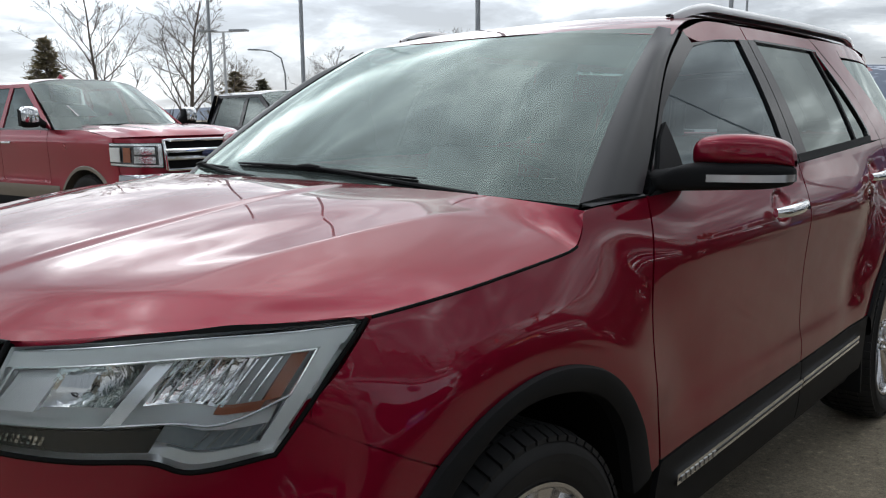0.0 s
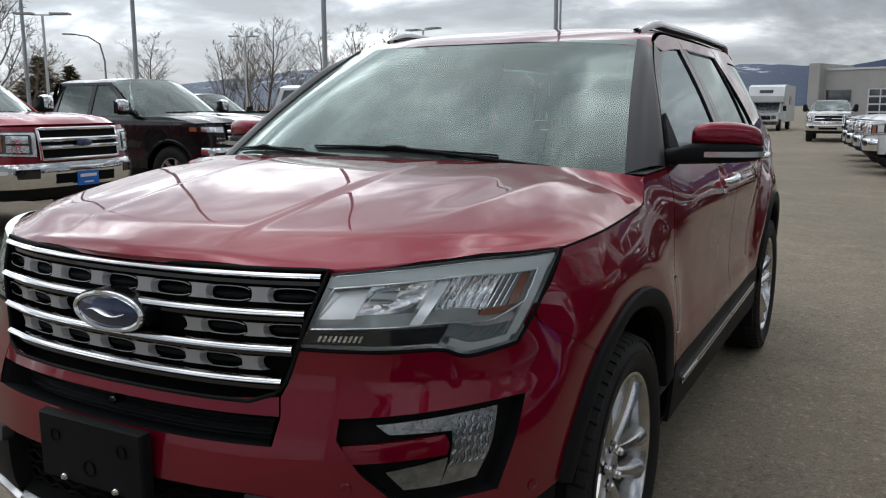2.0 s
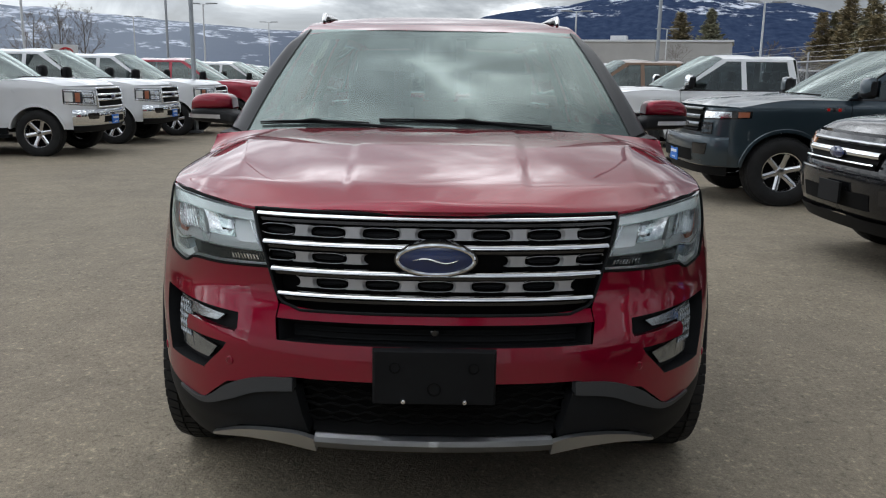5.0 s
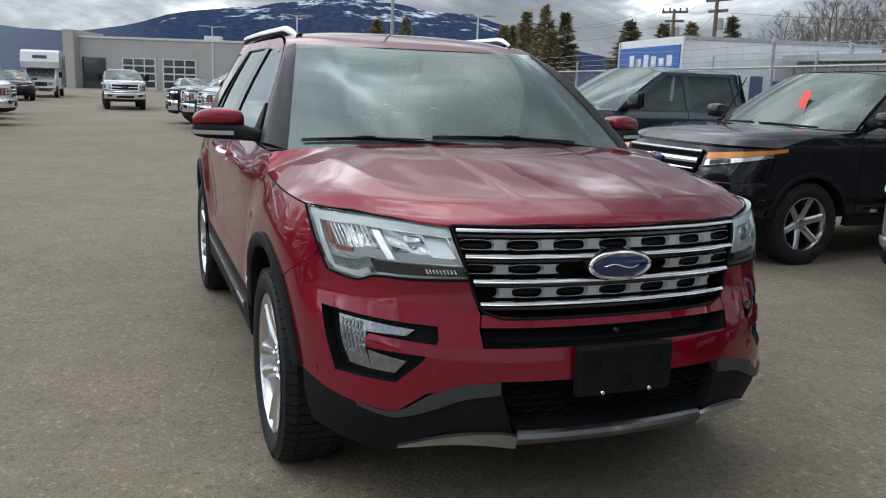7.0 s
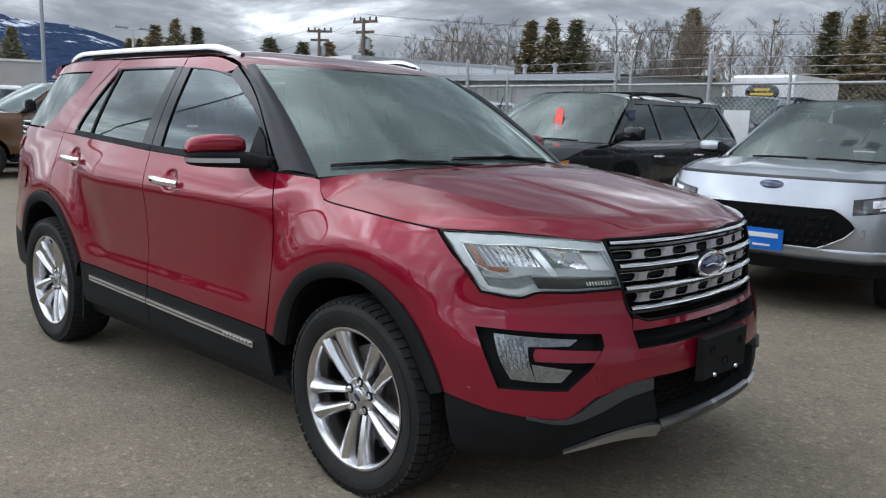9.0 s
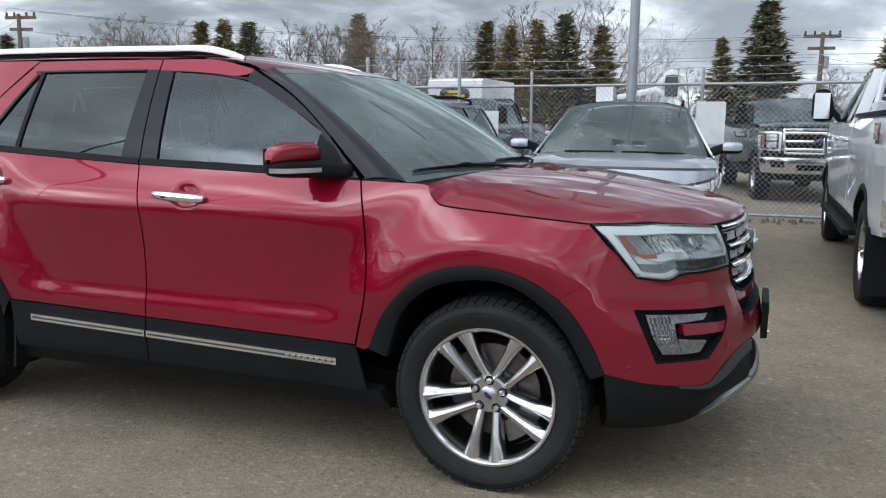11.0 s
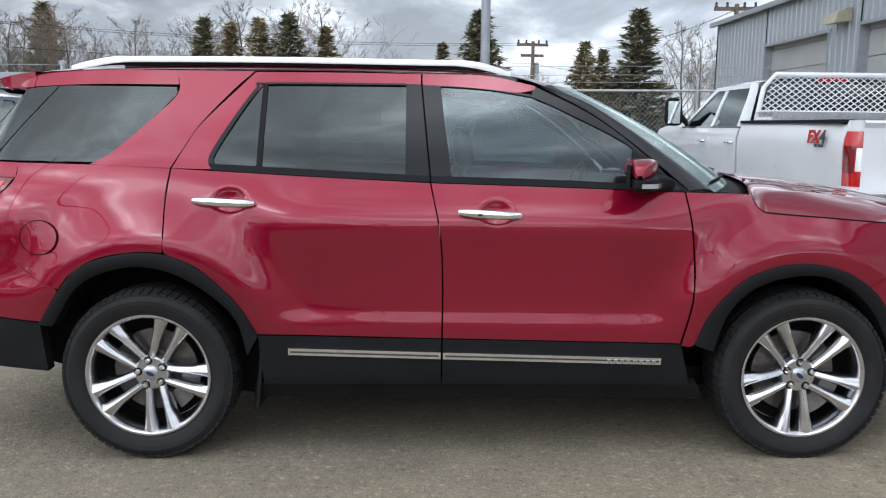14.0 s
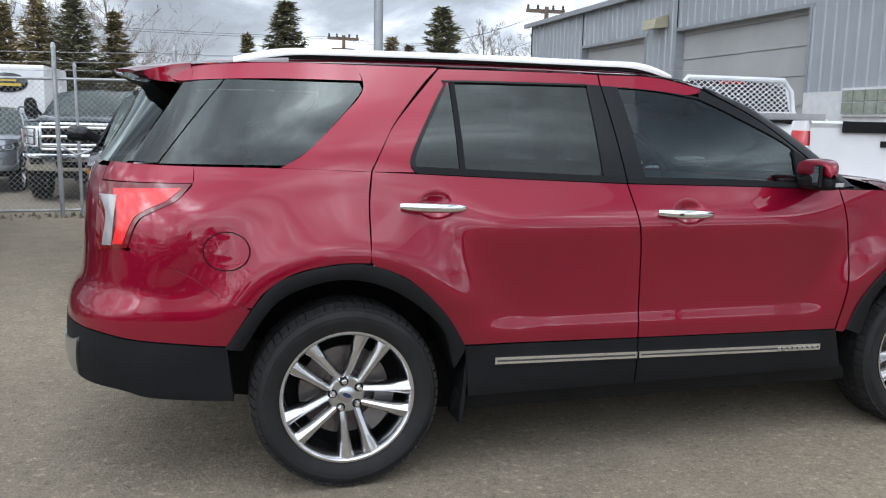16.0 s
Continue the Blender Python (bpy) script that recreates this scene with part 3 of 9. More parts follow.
    strip(g, [(-1.756, 1.634), (-2.375, 1.630), (-2.41, 1.612), (-2.52, 1.43), (-2.583, 1.30), (-2.55, 1.275)], [(-1.756, 1.642), (-2.380, 1.638), (-2.422, 1.618), (-2.54, 1.43), (-2.603, 1.30), (-2.56, 1.262)], 40, 2, 0.003)
    h = Geo()
    strip(h, [(-2.60, 1.24), (-2.34, 1.68)], [(-2.95, 1.24), (-2.72, 1.68)], 12, 6, -0.03, 0)
    both("pillar_backing", h, VOID)
    h = Geo()
    strip(h, [(-1.56, 1.22), (-1.60, 1.66)], [(-1.75, 1.22), (-1.76, 1.66)], 8, 4, -0.03, 0)
    both("pillar_backing", h, VOID)
    both("window_surround", g, SURROUND, "gloss black window surround and centre pillar")
    g = Geo()
    strip(g, [(-0.553, 1.188), (-1.10, 1.204), (-1.642, 1.216)], [(-0.66, 1.214), (-1.10, 1.232), (-1.642, 1.243)], 24, 3, 0.006)
    strip(g, [(-1.649, 1.217), (-2.1, 1.234), (-2.58, 1.256)], [(-1.649, 1.243), (-2.1, 1.262), (-2.60, 1.284)], 24, 3, 0.006)
    both("belt_moulding", g, TRIM, "black moulding under the side windows")
    # glass
    g = Geo()
    SKIN.patch(g, SKIN.sz([(-0.758, 1.215), (-1.555, 1.236)]), SKIN.sz([(-0.766, 1.372), (-1.036, 1.522), (-1.30, 1.614), (-1.604, 1.634)]),
               SKIN.sz([(-0.758, 1.215), (-0.766, 1.372)]), SKIN.sz([(-1.555, 1.236), (-1.604, 1.634)]), 24, 12, -0.006, 0)
    for ob, geo in zip(fd, (g.mirrored(), g)):
        part("window_pane", geo, FRONTGLASS, ob, "lightly tinted front door window")
    g = Geo()
    SKIN.patch(g, SKIN.sz([(-1.75, 1.246), (-2.372, 1.262)]), SKIN.sz([(-1.755, 1.637), (-2.372, 1.632)]), SKIN.sz([(-1.75, 1.246), (-1.755, 1.637)]), SKIN.sz([(-2.372, 1.262), (-2.372, 1.632)]), 20, 12, -0.006, 0)
    h = Geo()
    SKIN.patch(h, SKIN.sz([(-2.392, 1.265), (-2.58, 1.270)]), SKIN.sz([(-2.392, 1.630), (-2.41, 1.612)]), SKIN.sz([(-2.392, 1.265), (-2.392, 1.630)]), SKIN.sz([(-2.58, 1.270), (-2.59, 1.30), (-2.53, 1.43), (-2.41, 1.612)]), 8, 12, -0.006, 0)
    k = Geo()
    strip(k, [(-2.370, 1.258), (-2.372, 1.636)], [(-2.394, 1.260), (-2.394, 1.634)], 10, 2, 0.001)
    for i, ob in enumerate(rd):
        f = (lambda q: q.mirrored()) if i == 0 else (lambda q: q)
        part("window_pane", f(g), PRIVACY, ob, "dark tinted rear door window")
        part("quarter_light", f(h), PRIVACY, ob)
        part("divider_bar", f(k), TRIM, ob)
    g = Geo()
    SKIN.patch(g, SKIN.sz([(-3.10, 1.287), (-3.598, 1.289)]), SKIN.sz([(-2.782, 1.616), (-3.345, 1.618)]), SKIN.sz([(-3.10, 1.287), (-3.005, 1.348), (-2.87, 1.478), (-2.776, 1.585), (-2.782, 1.616)]),
               SKIN.sz([(-3.598, 1.289), (-3.345, 1.618)]), 24, 16, -0.003, 0.01)
    both("rear_quarter_window", g, PRIVACY, "dark tinted rear quarter window")
    g = Geo()
    strip(g, [(-3.604, 1.292), (-3.352, 1.618)], [(-3.75, 1.296), (-3.53, 1.604)], 14, 6, -0.003, 0.01)
    both("tailgate_side_glass", g, PRIVACY)
    # black cladding on the sills and doors, with a bright strip
    g = Geo()
    strip(g, [(-0.50, 0.345), (-1.584, 0.338)], [(-0.549, 0.530), (-1.584, 0.543)], 40, 10, 0.004)
    both("door_cladding", g, TRIM)
    g = Geo()
    strip(g, [(-1.591, 0.338), (-2.36, 0.334)], [(-1.591, 0.543), (-2.382, 0.553)], 40, 10, 0.004)
    both("door_cladding", g, TRIM)
    g = Geo()
    strip(g, [(-0.42, 0.255), (-1.5, 0.25), (-2.42, 0.25)], [(-0.46, 0.338), (-1.5, 0.333), (-2.40, 0.329)], 30, 6, -0.02, 0.05)
    both("sill", g, TRIM, "black plastic sill")
    for a, b, za, zb in ((-0.633, -1.582, 0.440, 0.457), (-1.592, -2.252, 0.457, 0.470)):
        g = Geo()
        strip(g, [(a, za), (b, zb)], [(a, za + 0.030), (b, zb + 0.030)], 24, 2, 0.013, 0.014)
        both("bright_strip", g, CHROME, "chrome strip along the door cladding")
        g = Geo()
        strip(g, [(a - 0.01, za + 0.011), (b + 0.01, zb + 0.011)], [(a - 0.01, za + 0.018), (b + 0.01, zb + 0.018)], 24, 2, 0.0145, 0.003)
        both("strip_groove", g, GREYTRIM)
    for i in range(8):
        g = Geo()
        x = -0.655 - i * 0.028
        z = 0.444 + i * 0.0004
        strip(g, [(x, z), (x - 0.017, z)], [(x, z + 0.016), (x - 0.017, z + 0.016)], 2, 2, 0.0155, 0.003)
        both("badge_bar", g, SATIN)
    # wheel-arch flares
    for o, i in ((FARCH_OUT, FARCH_IN), (RARCH_OUT, RARCH_IN)):
        g = Geo()
        n = 48
        A, B = resample(spline(SKIN.sz(o), 10), n), resample(spline(SKIN.sz(i), 10), n)
        rows, offs = [], [(0.0, 0.001), (0.06, 0.012), (0.30, 0.017), (0.80, 0.014), (0.97, 0.008), (1.0, -0.004), (1.0, -0.07)]
        for w, d in offs:
            q = A * (1 - w) + B * w
            nn = SKIN.normal(q[:, 0], q[:, 1])
            rows.append(SKIN.at(q[:, 0], q[:, 1]) + nn * d)
        g.grid(rows)
        both("wheel_arch_flare", g, TRIM, "black textured wheel-arch flare")
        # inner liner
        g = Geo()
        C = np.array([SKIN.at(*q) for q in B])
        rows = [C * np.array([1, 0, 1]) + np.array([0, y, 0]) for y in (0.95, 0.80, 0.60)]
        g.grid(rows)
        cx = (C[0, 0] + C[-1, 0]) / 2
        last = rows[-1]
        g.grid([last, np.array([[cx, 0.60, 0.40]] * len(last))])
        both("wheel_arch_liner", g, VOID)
    # small things on the flank
    g = Geo()
    q = np.array([[(4.915 + 0.086 * r * math.cos(a), 0.962 + 0.072 * r * math.sin(a)) for a in np.linspace(0, 2 * math.pi, 41)] for r in (0.02, 0.5, 0.93, 1.0)])
    SKIN.lay(g, q, 0.006, 0.0)
    part("fuel_flap", g.mirrored(), RED, suv, "round fuel filler flap")
    # near-black ring laid over the flap's edge, painting its shaded gap
    g = Geo()
    q = np.array([[(4.915 + 0.086 * r * math.cos(a), 0.962 + 0.072 * r * math.sin(a)) for a in np.linspace(0, 2 * math.pi, 41)] for r in (0.985, 1.035)])
    SKIN.lay(g, q, 0.0072, 0.0)
    part("fuel_flap_gap", g.mirrored(), VOID, suv)
    for i, (x0, x1, z0, z1, door) in enumerate(((-1.262, -1.518, 1.085, 1.096, fd), (-2.395, -2.65, 1.122, 1.130, rd))):
        g = Geo()
        n = 14
        P, R = [], []
        for k in range(n + 1):
            u = k / n
            x, z = x0 + (x1 - x0) * u, z0 + (z1 - z0) * u
            base = SKIN.at(SX(x), z)
            P.append(base + np.array([0, 0.012 + 0.030 * math.sin(math.pi * min(1, max(0, (u * 1.06 - 0.03)))) ** 0.5, 0]))
            R.append(0.008 + 0.009 * math.sin(math.pi * (0.05 + 0.9 * u)) ** 0.4)
        g.tube(P, R, 12, flat=1.15)
        h = Geo().box(SKIN.at(SX((x0 + x1) / 2 - 0.045), (z0 + z1) / 2) + np.array([0, 0.050, 0]), (0.018, 0.016, 0.010))
        for j, ob in enumerate(door):
            hd = part("door_handle", g.mirrored() if j == 0 else g, CHROME, ob, "chrome door handle")
            if i == 0:
                part("keypad_dot", h.mirrored() if j == 0 else h, GLOSSBLACK, hd)


build_sides()


def build_hood():
    nu, nv = 70, 180
    front = across([(0.878, 0, 1.058), (0.852, 0.25, 1.057), (0.785, 0.50, 1.048), (0.62, 0.715, 1.062), tuple(SKIN.at(SX(0.363), 1.066))], 16)
    rear = across([(-0.13, 0, 1.226), (-0.145, 0.35, 1.222), (-0.195, 0.65, 1.209), tuple(SKIN.at(SX(-0.272), 1.18))], 16)
    seam = np.array([SKIN.at(SX(x), z) for x, z in spline([(0.363, 1.066), (0.084, 1.088), (-0.16, 1.105), (-0.215, 1.116), (-0.250, 1.148), (-0.272, 1.18)], 10)])
    centre = spline([(0.878, 0, 1.058), (0.852, 0, 1.080), (0.77, 0, 1.105), (0.62, 0, 1.135), (0.42, 0, 1.168), (0.15, 0, 1.205), (-0.13, 0, 1.226)], 12)
    half = nv // 2
    sw = lambda q: np.clip(q, 0, 1) ** 2 * (3 - 2 * np.clip(q, 0, 1))
    P = coons(front, rear, centre, seam, half, nu, smooth=False)
    C, S = resample(centre, nu), resample(seam, nu)
    u, v = np.linspace(0, 1, nu + 1)[:, None], np.linspace(0, 1, half + 1)[None]
    # flat top, slanted shoulder; the rear corner lifts to the scuttle
    low = np.interp(-S[:, 0:1], [-0.37, -0.084, 0.16, 0.28], [1.066, 1.088, 1.102, 1.110])
    roll = np.clip((v - 0.45) / 0.55, 0, 1) ** 3.2
    fall = 0.25 * v ** 2 + 0.75 * roll
    flatz = C[:, 2:3] - (C[:, 2:3] - low) * fall + (S[:, 2:3] - low) * roll
    w = sw(u * 6.5)
    z = P[..., 2] * (1 - w) + flatz * w
    sm = lambda q: np.clip(q, 0, 1) ** 2 * (3 - 2 * np.clip(q, 0, 1))
    y = P[..., 1]
    edge = 0.262 + 0.045 * u
    rise = sm((u - 0.06) / 0.10) * sm((1.02 - u) / 0.12)
    z = z + 0.0045 * rise * sm((edge - y) / 0.032 + 0.5)
    edge2 = 0.60 + 0.17 * u
    z = z + 0.005 * sm((u - 0.1) / 0.3) * np.exp(-np.abs(y - edge2) / 0.045) * sm((1.0 - u) / 0.35)
    z = z - 0.0035 * sm((u - 0.1) / 0.3) * np.exp(-((y - edge2 + 0.12) / 0.08) ** 2) * sm((1.0 - u) / 0.4)
    P[..., 2] = z
    left = P[:, ::-1] * np.array([1, -1, 1])
    full = np.concatenate([left[:, :-1], P], 1)
    g = Geo()
    g.grid(full)
    low = full[0].copy()
    low[:, 2] -= 0.012
    low[:, 0] -= 0.006
    g.grid([full[0], low])
    for k in (0, -1):
        e = full[:, k].copy()
        e[:, 2] -= 0.016
        e[:, 1] *= 0.992
        g.grid([full[:, k], e])
    part("bonnet", g, RED, suv, "sculpted red bonnet", angle=70)
    # black tube laid on the bonnet seam, painting the shade of its gap
    g = Geo().tube([SKIN.at(SX(x), z, 0.0005) for x, z in resample(spline([(0.363, 1.063), (0.084, 1.085), (-0.16, 1.102), (-0.214, 1.111)], 10), 40)], 0.0032, 6)
    both("bonnet_gap", g, VOID, "dark line drawn for the gap beside the bonnet")
    # near-black strip under the front lip, painting the shade of its gap
    g = Geo()
    rows = [np.array([SKIN.at(s, zz) for s, zz in zip(np.linspace(0, 1.21, 50), np.interp(np.linspace(0, 1.21, 50), [0, 0.57, 0.95, 1.21], [a, a - 0.01, b, b - 0.008]))]) for a, b in ((1.030, 1.05), (1.052, 1.07))]
    for r in rows:
        r[:, 0] -= 0.030
    r = np.array(rows)
    g.grid(np.concatenate([(r * np.array([1, -1, 1]))[:, ::-1], r[:, 1:]], 1))
    part("lip_seal", g, VOID, suv)


build_hood()


def build_roof():
    # roof skin between the side seams
    g = Geo()
    nx, ny = 60, 48
    fx = lambda w: -0.905 - 0.19 * abs(w) ** 2.2
    rows = []
    zc = Profile([(-3.66, 1.665), (-3.3, 1.722), (-2.7, 1.752), (-2.0, 1.757), (-1.5, 1.735), (-1.1, 1.682), (-0.90, 1.636)], 3)
    ze = Profile([(-3.66, 1.640), (-3.3, 1.685), (-2.5, 1.697), (-1.7, 1.694), (-1.37, 1.690), (-1.16, 1.646), (-0.90, 1.52)], 3)
    for i in range(nx + 1):
        u = i / nx
        row = []
        for j in range(ny + 1):
            w = -1 + 2 * j / ny
            x = fx(w) * (1 - u) + (-3.66) * u
            e = SKIN.at(SX(min(x, -0.9)), float(ze(x)))
            half = float(e[1])
            z = float(ze(x)) + (float(zc(x)) - float(ze(x))) * (1 - abs(w) ** 3.2)
            row.append((x, half * w, z))
        rows.append(row)
    rows = np.array(rows)
    g.grid(rows)
    part("roof", g, RED, suv, "red painted roof")
    g = Geo()
    inner = rows.copy()
    inner[..., 2] -= 0.035
    inner[..., 1] *= 0.97
    g.grid(inner)
    part("headlining", g, CABIN, suv, "dark headlining")
    # windscreen, its dark border, and the pillars
    bot = across([(-0.155, 0, 1.222), (-0.18, 0.3, 1.216), (-0.255, 0.58, 1.203), (-0.395, 0.825, 1.176)], 10)
    top = across([(-0.895, 0, 1.632), (-0.915, 0.22, 1.634), (-0.98, 0.45, 1.641), (-1.112, 0.648, 1.644)], 10)
    nv, nu = 20, 24
    B, T = resample(bot, nu), resample(top, nu)
    half = np.array([[B[j] * (1 - v) + T[j] * v + np.array([0.035, 0, 0.045]) * 4 * v * (1 - v) * 0.42 for j in range(nu + 1)] for v in np.linspace(0, 1, nv + 1)])
    full = np.concatenate([(half * np.array([1, -1, 1]))[:, ::-1][:, :-1], half], 1)
    ws = part("windscreen", Geo().grid(full), WSGLASS, suv, "green-tinted windscreen")
    g = Geo()
    inn = full + np.array([-0.006, 0, -0.006])
    n = full.shape[1]
    g.grid(inn[:, :2]).grid(inn[:, -2:]).grid(inn[:3])
    d = inn[-2:]
    g.grid(d)
    part("dark_border", g, GLOSSBLACK, ws)
    mid = full.shape[1] // 2
    g = Geo().grid([[full[i, mid + j] * np.array([1, 0.72, 1]) + np.array([-0.008, 0, -0.008]) for j in (-2, -1, 0, 1, 2)] for i in (15, 16, 17, 18, 19)])
    part("sensor_window", g, VOID, ws, "black sensor field behind the top of the windscreen")
    g = Geo()
    out = np.array([SKIN.at(SX(x), z) for x, z in resample(spline([(-0.53, 1.196), (-0.746, 1.38), (-0.936, 1.52), (-1.155, 1.637)], 10), nv)])
    edge = half[:, -1]
    bulge = np.array([0.012, 0.018, 0.012])
    fade = np.clip((1 - np.linspace(0, 1, nv + 1)) / 0.22, 0, 1)[:, None]
    low_in = edge + np.array([-0.01, -0.004, -0.014])
    ribs = [edge * (1 - k) + out * k + np.array([0.004, 0.0, 0.004]) * (1 - k) + bulge * 4 * k * (1 - k) * fade for k in np.linspace(0, 1, 9)]
    g.grid([low_in, *ribs, out + np.array([0, -0.02, -0.004])])
    both("windscreen_pillar", g, PILLAR, "satin black windscreen pillar")
    # triangle between bonnet corner, pillar foot and door
    g = Geo()
    a, b, c, d = SKIN.at(SX(-0.30), 1.184), SKIN.at(SX(-0.545), 1.190), np.array(out[0]), np.array(edge[0])
    g.grid(coons([a, b], [d, c], [a, d], [b, c], 8, 6) + np.array([0, 0, 0.003]))
    both("pillar_foot", g, PILLAR, "black panel at the foot of the pillar")
    # roof side drip strips
    g = Geo()
    P = [rows[i, -4] + np.array([0, 0, 0.006]) for i in range(6, 48, 2)]
    g.tube(P, 0.011, 8, flat=0.5)
    both("roof_drip_strip", g, TRIM)
    # cowl under the screen
    g = Geo()
    cw = np.array([[(x + 0.10 * k, y, z - 0.004 - 0.018 * k) for x, y, z in full[0]] for k in (-0.05, 0.3, 0.7, 1.0)])
    g.grid(cw)
    part("scuttle_panel", g, TRIM, suv, "black scuttle panel below the windscreen")
    # roof rails
    g, h = Geo(), Geo()
    xs = np.linspace(-1.285, -3.275, 50)
    rise = lambda u: min(1, math.sin(math.pi * min(u, 1 - u) / 0.26) if min(u, 1 - u) < 0.13 else 1)
    P, R = [], []
    for i, x in enumerate(xs):
        u = i / 49
        P.append((x, 0.612 + 0.02 * rise(u) - 0.012 * abs(u - 0.5), float(ze(x)) + 0.014 + 0.029 * rise(u)))
        R.append(0.007 + 0.0085 * rise(u) ** 0.7)
    sec = [(0.9, -0.75), (1.0, -0.2), (0.75, 0.6), (0.25, 1.0), (-0.45, 0.9), (-0.9, 0.2), (-0.8, -0.7)]
    foot_of = lambda u: 1.0 + 1.6 * max(0.0, 1 - min(u, 1 - u) / 0.14) ** 1.3
    g.grid([[(p[0], p[1] + r * a, p[2] + r * b * (foot_of(i / 49) if b < 0 else 1.0)) for a, b in sec] for i, (p, r) in enumerate(zip(P, R))], close=True)
    both("roof_rail", g, RAIL, "bright silver roof rail")
    rows2 = [[(p[0], p[1] + dy - 0.006, p[2] - 0.004 - dz * (0.15 + 0.85 * rise(i / 49))) for i, p in enumerate(P)] for dy, dz in ((0.000, 0.002), (0.001, 0.018), (-0.012, 0.018), (-0.008, 0.002))]
    h.grid(rows2)
    both("roof_rail_base", h, TRIM, "black base under the roof rail")
    # spoiler
    g = Geo()
    sec = [(-3.44, 1.704, 1.676), (-3.54, 1.695, 1.668), (-3.64, 1.684, 1.658), (-3.73, 1.672, 1.648), (-3.775, 1.662, 1.640), (-3.77, 1.650, 1.630), (-3.68, 1.632, 1.610), (-3.58, 1.614, 1.590)]
    rws = []
    for k, (x, za, zb) in enumerate(sec):
        line = []
        for w in np.linspace(-1, 1, 31):
            xx = x + (0.0, 0.03, 0.08, 0.13, 0.155, 0.155, 0.10, 0.05)[k] * abs(w) ** 2.5
            half = float(SKIN.at(SX(max(xx, -3.64)), zb)[1]) + 0.003 - 0.012 * max(0, k - 3) * (k < 6)
            line.append((xx, half * w, zb + (za - zb) * (1 - abs(w) ** 3.0) + 0.002))
        rws.append(line)
    g.grid(rws)
    for e in (0, -1):
        top = [rws[k][e] for k in (0, 1, 2, 3, 4)]
        bot = [(top[i][0] + 0.002, top[i][1], z) for i, z in enumerate((1.605, 1.602, 1.604, 1.612, 1.630))]
        g.grid([top, [tuple((a + b) / 2 for a, b in zip(p, q)) for p, q in zip(top, bot)], bot])
    part("roof_spoiler", g, RED, suv, "red roof spoiler over the tailgate")
    g = Geo().grid([[(x, y, z) for y in np.linspace(-0.60, 0.60, 13)] for x, z in ((-3.70, 1.612), (-3.60, 1.596), (-3.57, 1.58))])
    part("spoiler_underside", g, TRIM, suv)
    g = Geo()
    strip(g, [(-3.49, 1.608), (-3.55, 1.606), (-3.60, 1.612)], [(-3.49, 1.668), (-3.56, 1.655), (-3.61, 1.638)], 10, 4, 0.002, 0.02)
    both("spoiler_cheek", g, RED)


build_roof()


def build_front():
    P = SKIN.patch
    hl_in, hl_out = [(0.512, 0.884), (0.588, 1.042)], [(1.035, 0.872), (1.08, 0.923), (1.145, 0.997), (1.213, 1.062)]
    hl_bot = [(0.512, 0.884), (0.70, 0.879), (0.835, 0.878), (0.905, 0.858), (1.035, 0.872)]
    hl_top = [(0.588, 1.042), (0.77, 1.055), (0.957, 1.064), (1.213, 1.062)]
    fog = dict(t=[(0.606, 0.742), (1.047, 0.757)], b=[(0.73, 0.558), (0.957, 0.558)], i=[(0.73, 0.558), (0.650, 0.63), (0.600, 0.70), (0.606, 0.742)], o=[(0.957, 0.558), (1.005, 0.66), (1.047, 0.757)])
    g = Geo()
    # bumper skin round its openings
    P(g, [(0, 0.742), (0.472, 0.742)], [(0, 0.768), (0.30, 0.770), (0.468, 0.780)], [(0, 0.742), (0, 0.768)], [(0.472, 0.742), (0.468, 0.780)], 24, 3, rim=0)
    P(g, [(0, 0.580), (0.41, 0.580)], [(0, 0.682), (0.462, 0.682)], [(0, 0.580), (0, 0.682)], [(0.41, 0.580), (0.462, 0.682)], 24, 6, rim=0)
    P(g, [(0.41, 0.580), (0.63, 0.535)], [(0.512, 0.880), (0.62, 0.878)], [(0.41, 0.580), (0.462, 0.682), (0.476, 0.742), (0.472, 0.780), (0.488, 0.81), (0.512, 0.880)],
      [(0.63, 0.535), (0.73, 0.558), (0.650, 0.63), (0.600, 0.70), (0.606, 0.742), (0.62, 0.878)], 16, 40, rim=0, smooth=False)
    P(g, fog["t"], [(0.62, 0.878), (0.70, 0.874), (0.835, 0.874), (0.905, 0.854), (1.035, 0.868)], [fog["t"][0], (0.62, 0.878)], [fog["t"][1], (1.035, 0.868)], 30, 10, rim=0)
    P(g, [(0.63, 0.535), (0.73, 0.462), (0.86, 0.468), (0.99, 0.485)], fog["b"], [(0.63, 0.535), (0.73, 0.558)], [(0.99, 0.485), (0.957, 0.558)], 20, 6, rim=0, smooth=False)
    P(g, [(0.99, 0.485), (1.15, 0.52)], [(1.083, 0.918), (SX(0.372), 0.847), (SX(0.266), 0.790)], [(0.99, 0.485), (0.957, 0.558), (1.005, 0.66), (1.047, 0.757), (1.035, 0.868), (1.083, 0.918)],
      [(1.15, 0.52), (1.2, 0.63), (SX(0.298), 0.758), (SX(0.266), 0.790)], 14, 40, rim=0, smooth=False)
    both("front_bumper", g, RED, "red front bumper skin")
    # red sheet added behind the wing seam so its wedge looks less dark
    g = Geo()
    P(g, [(1.09, 0.82), (SX(0.285), 0.765)], [(1.06, 0.91), (1.13, 0.955), (SX(0.20), 0.87)], [(1.09, 0.82), (1.06, 0.91)], [(SX(0.285), 0.765), (SX(0.20), 0.87)], 14, 6, -0.005, 0)
    both("bumper_bracket", g, RED)
    # fog lamp pocket, red fin and lamp
    g = Geo()
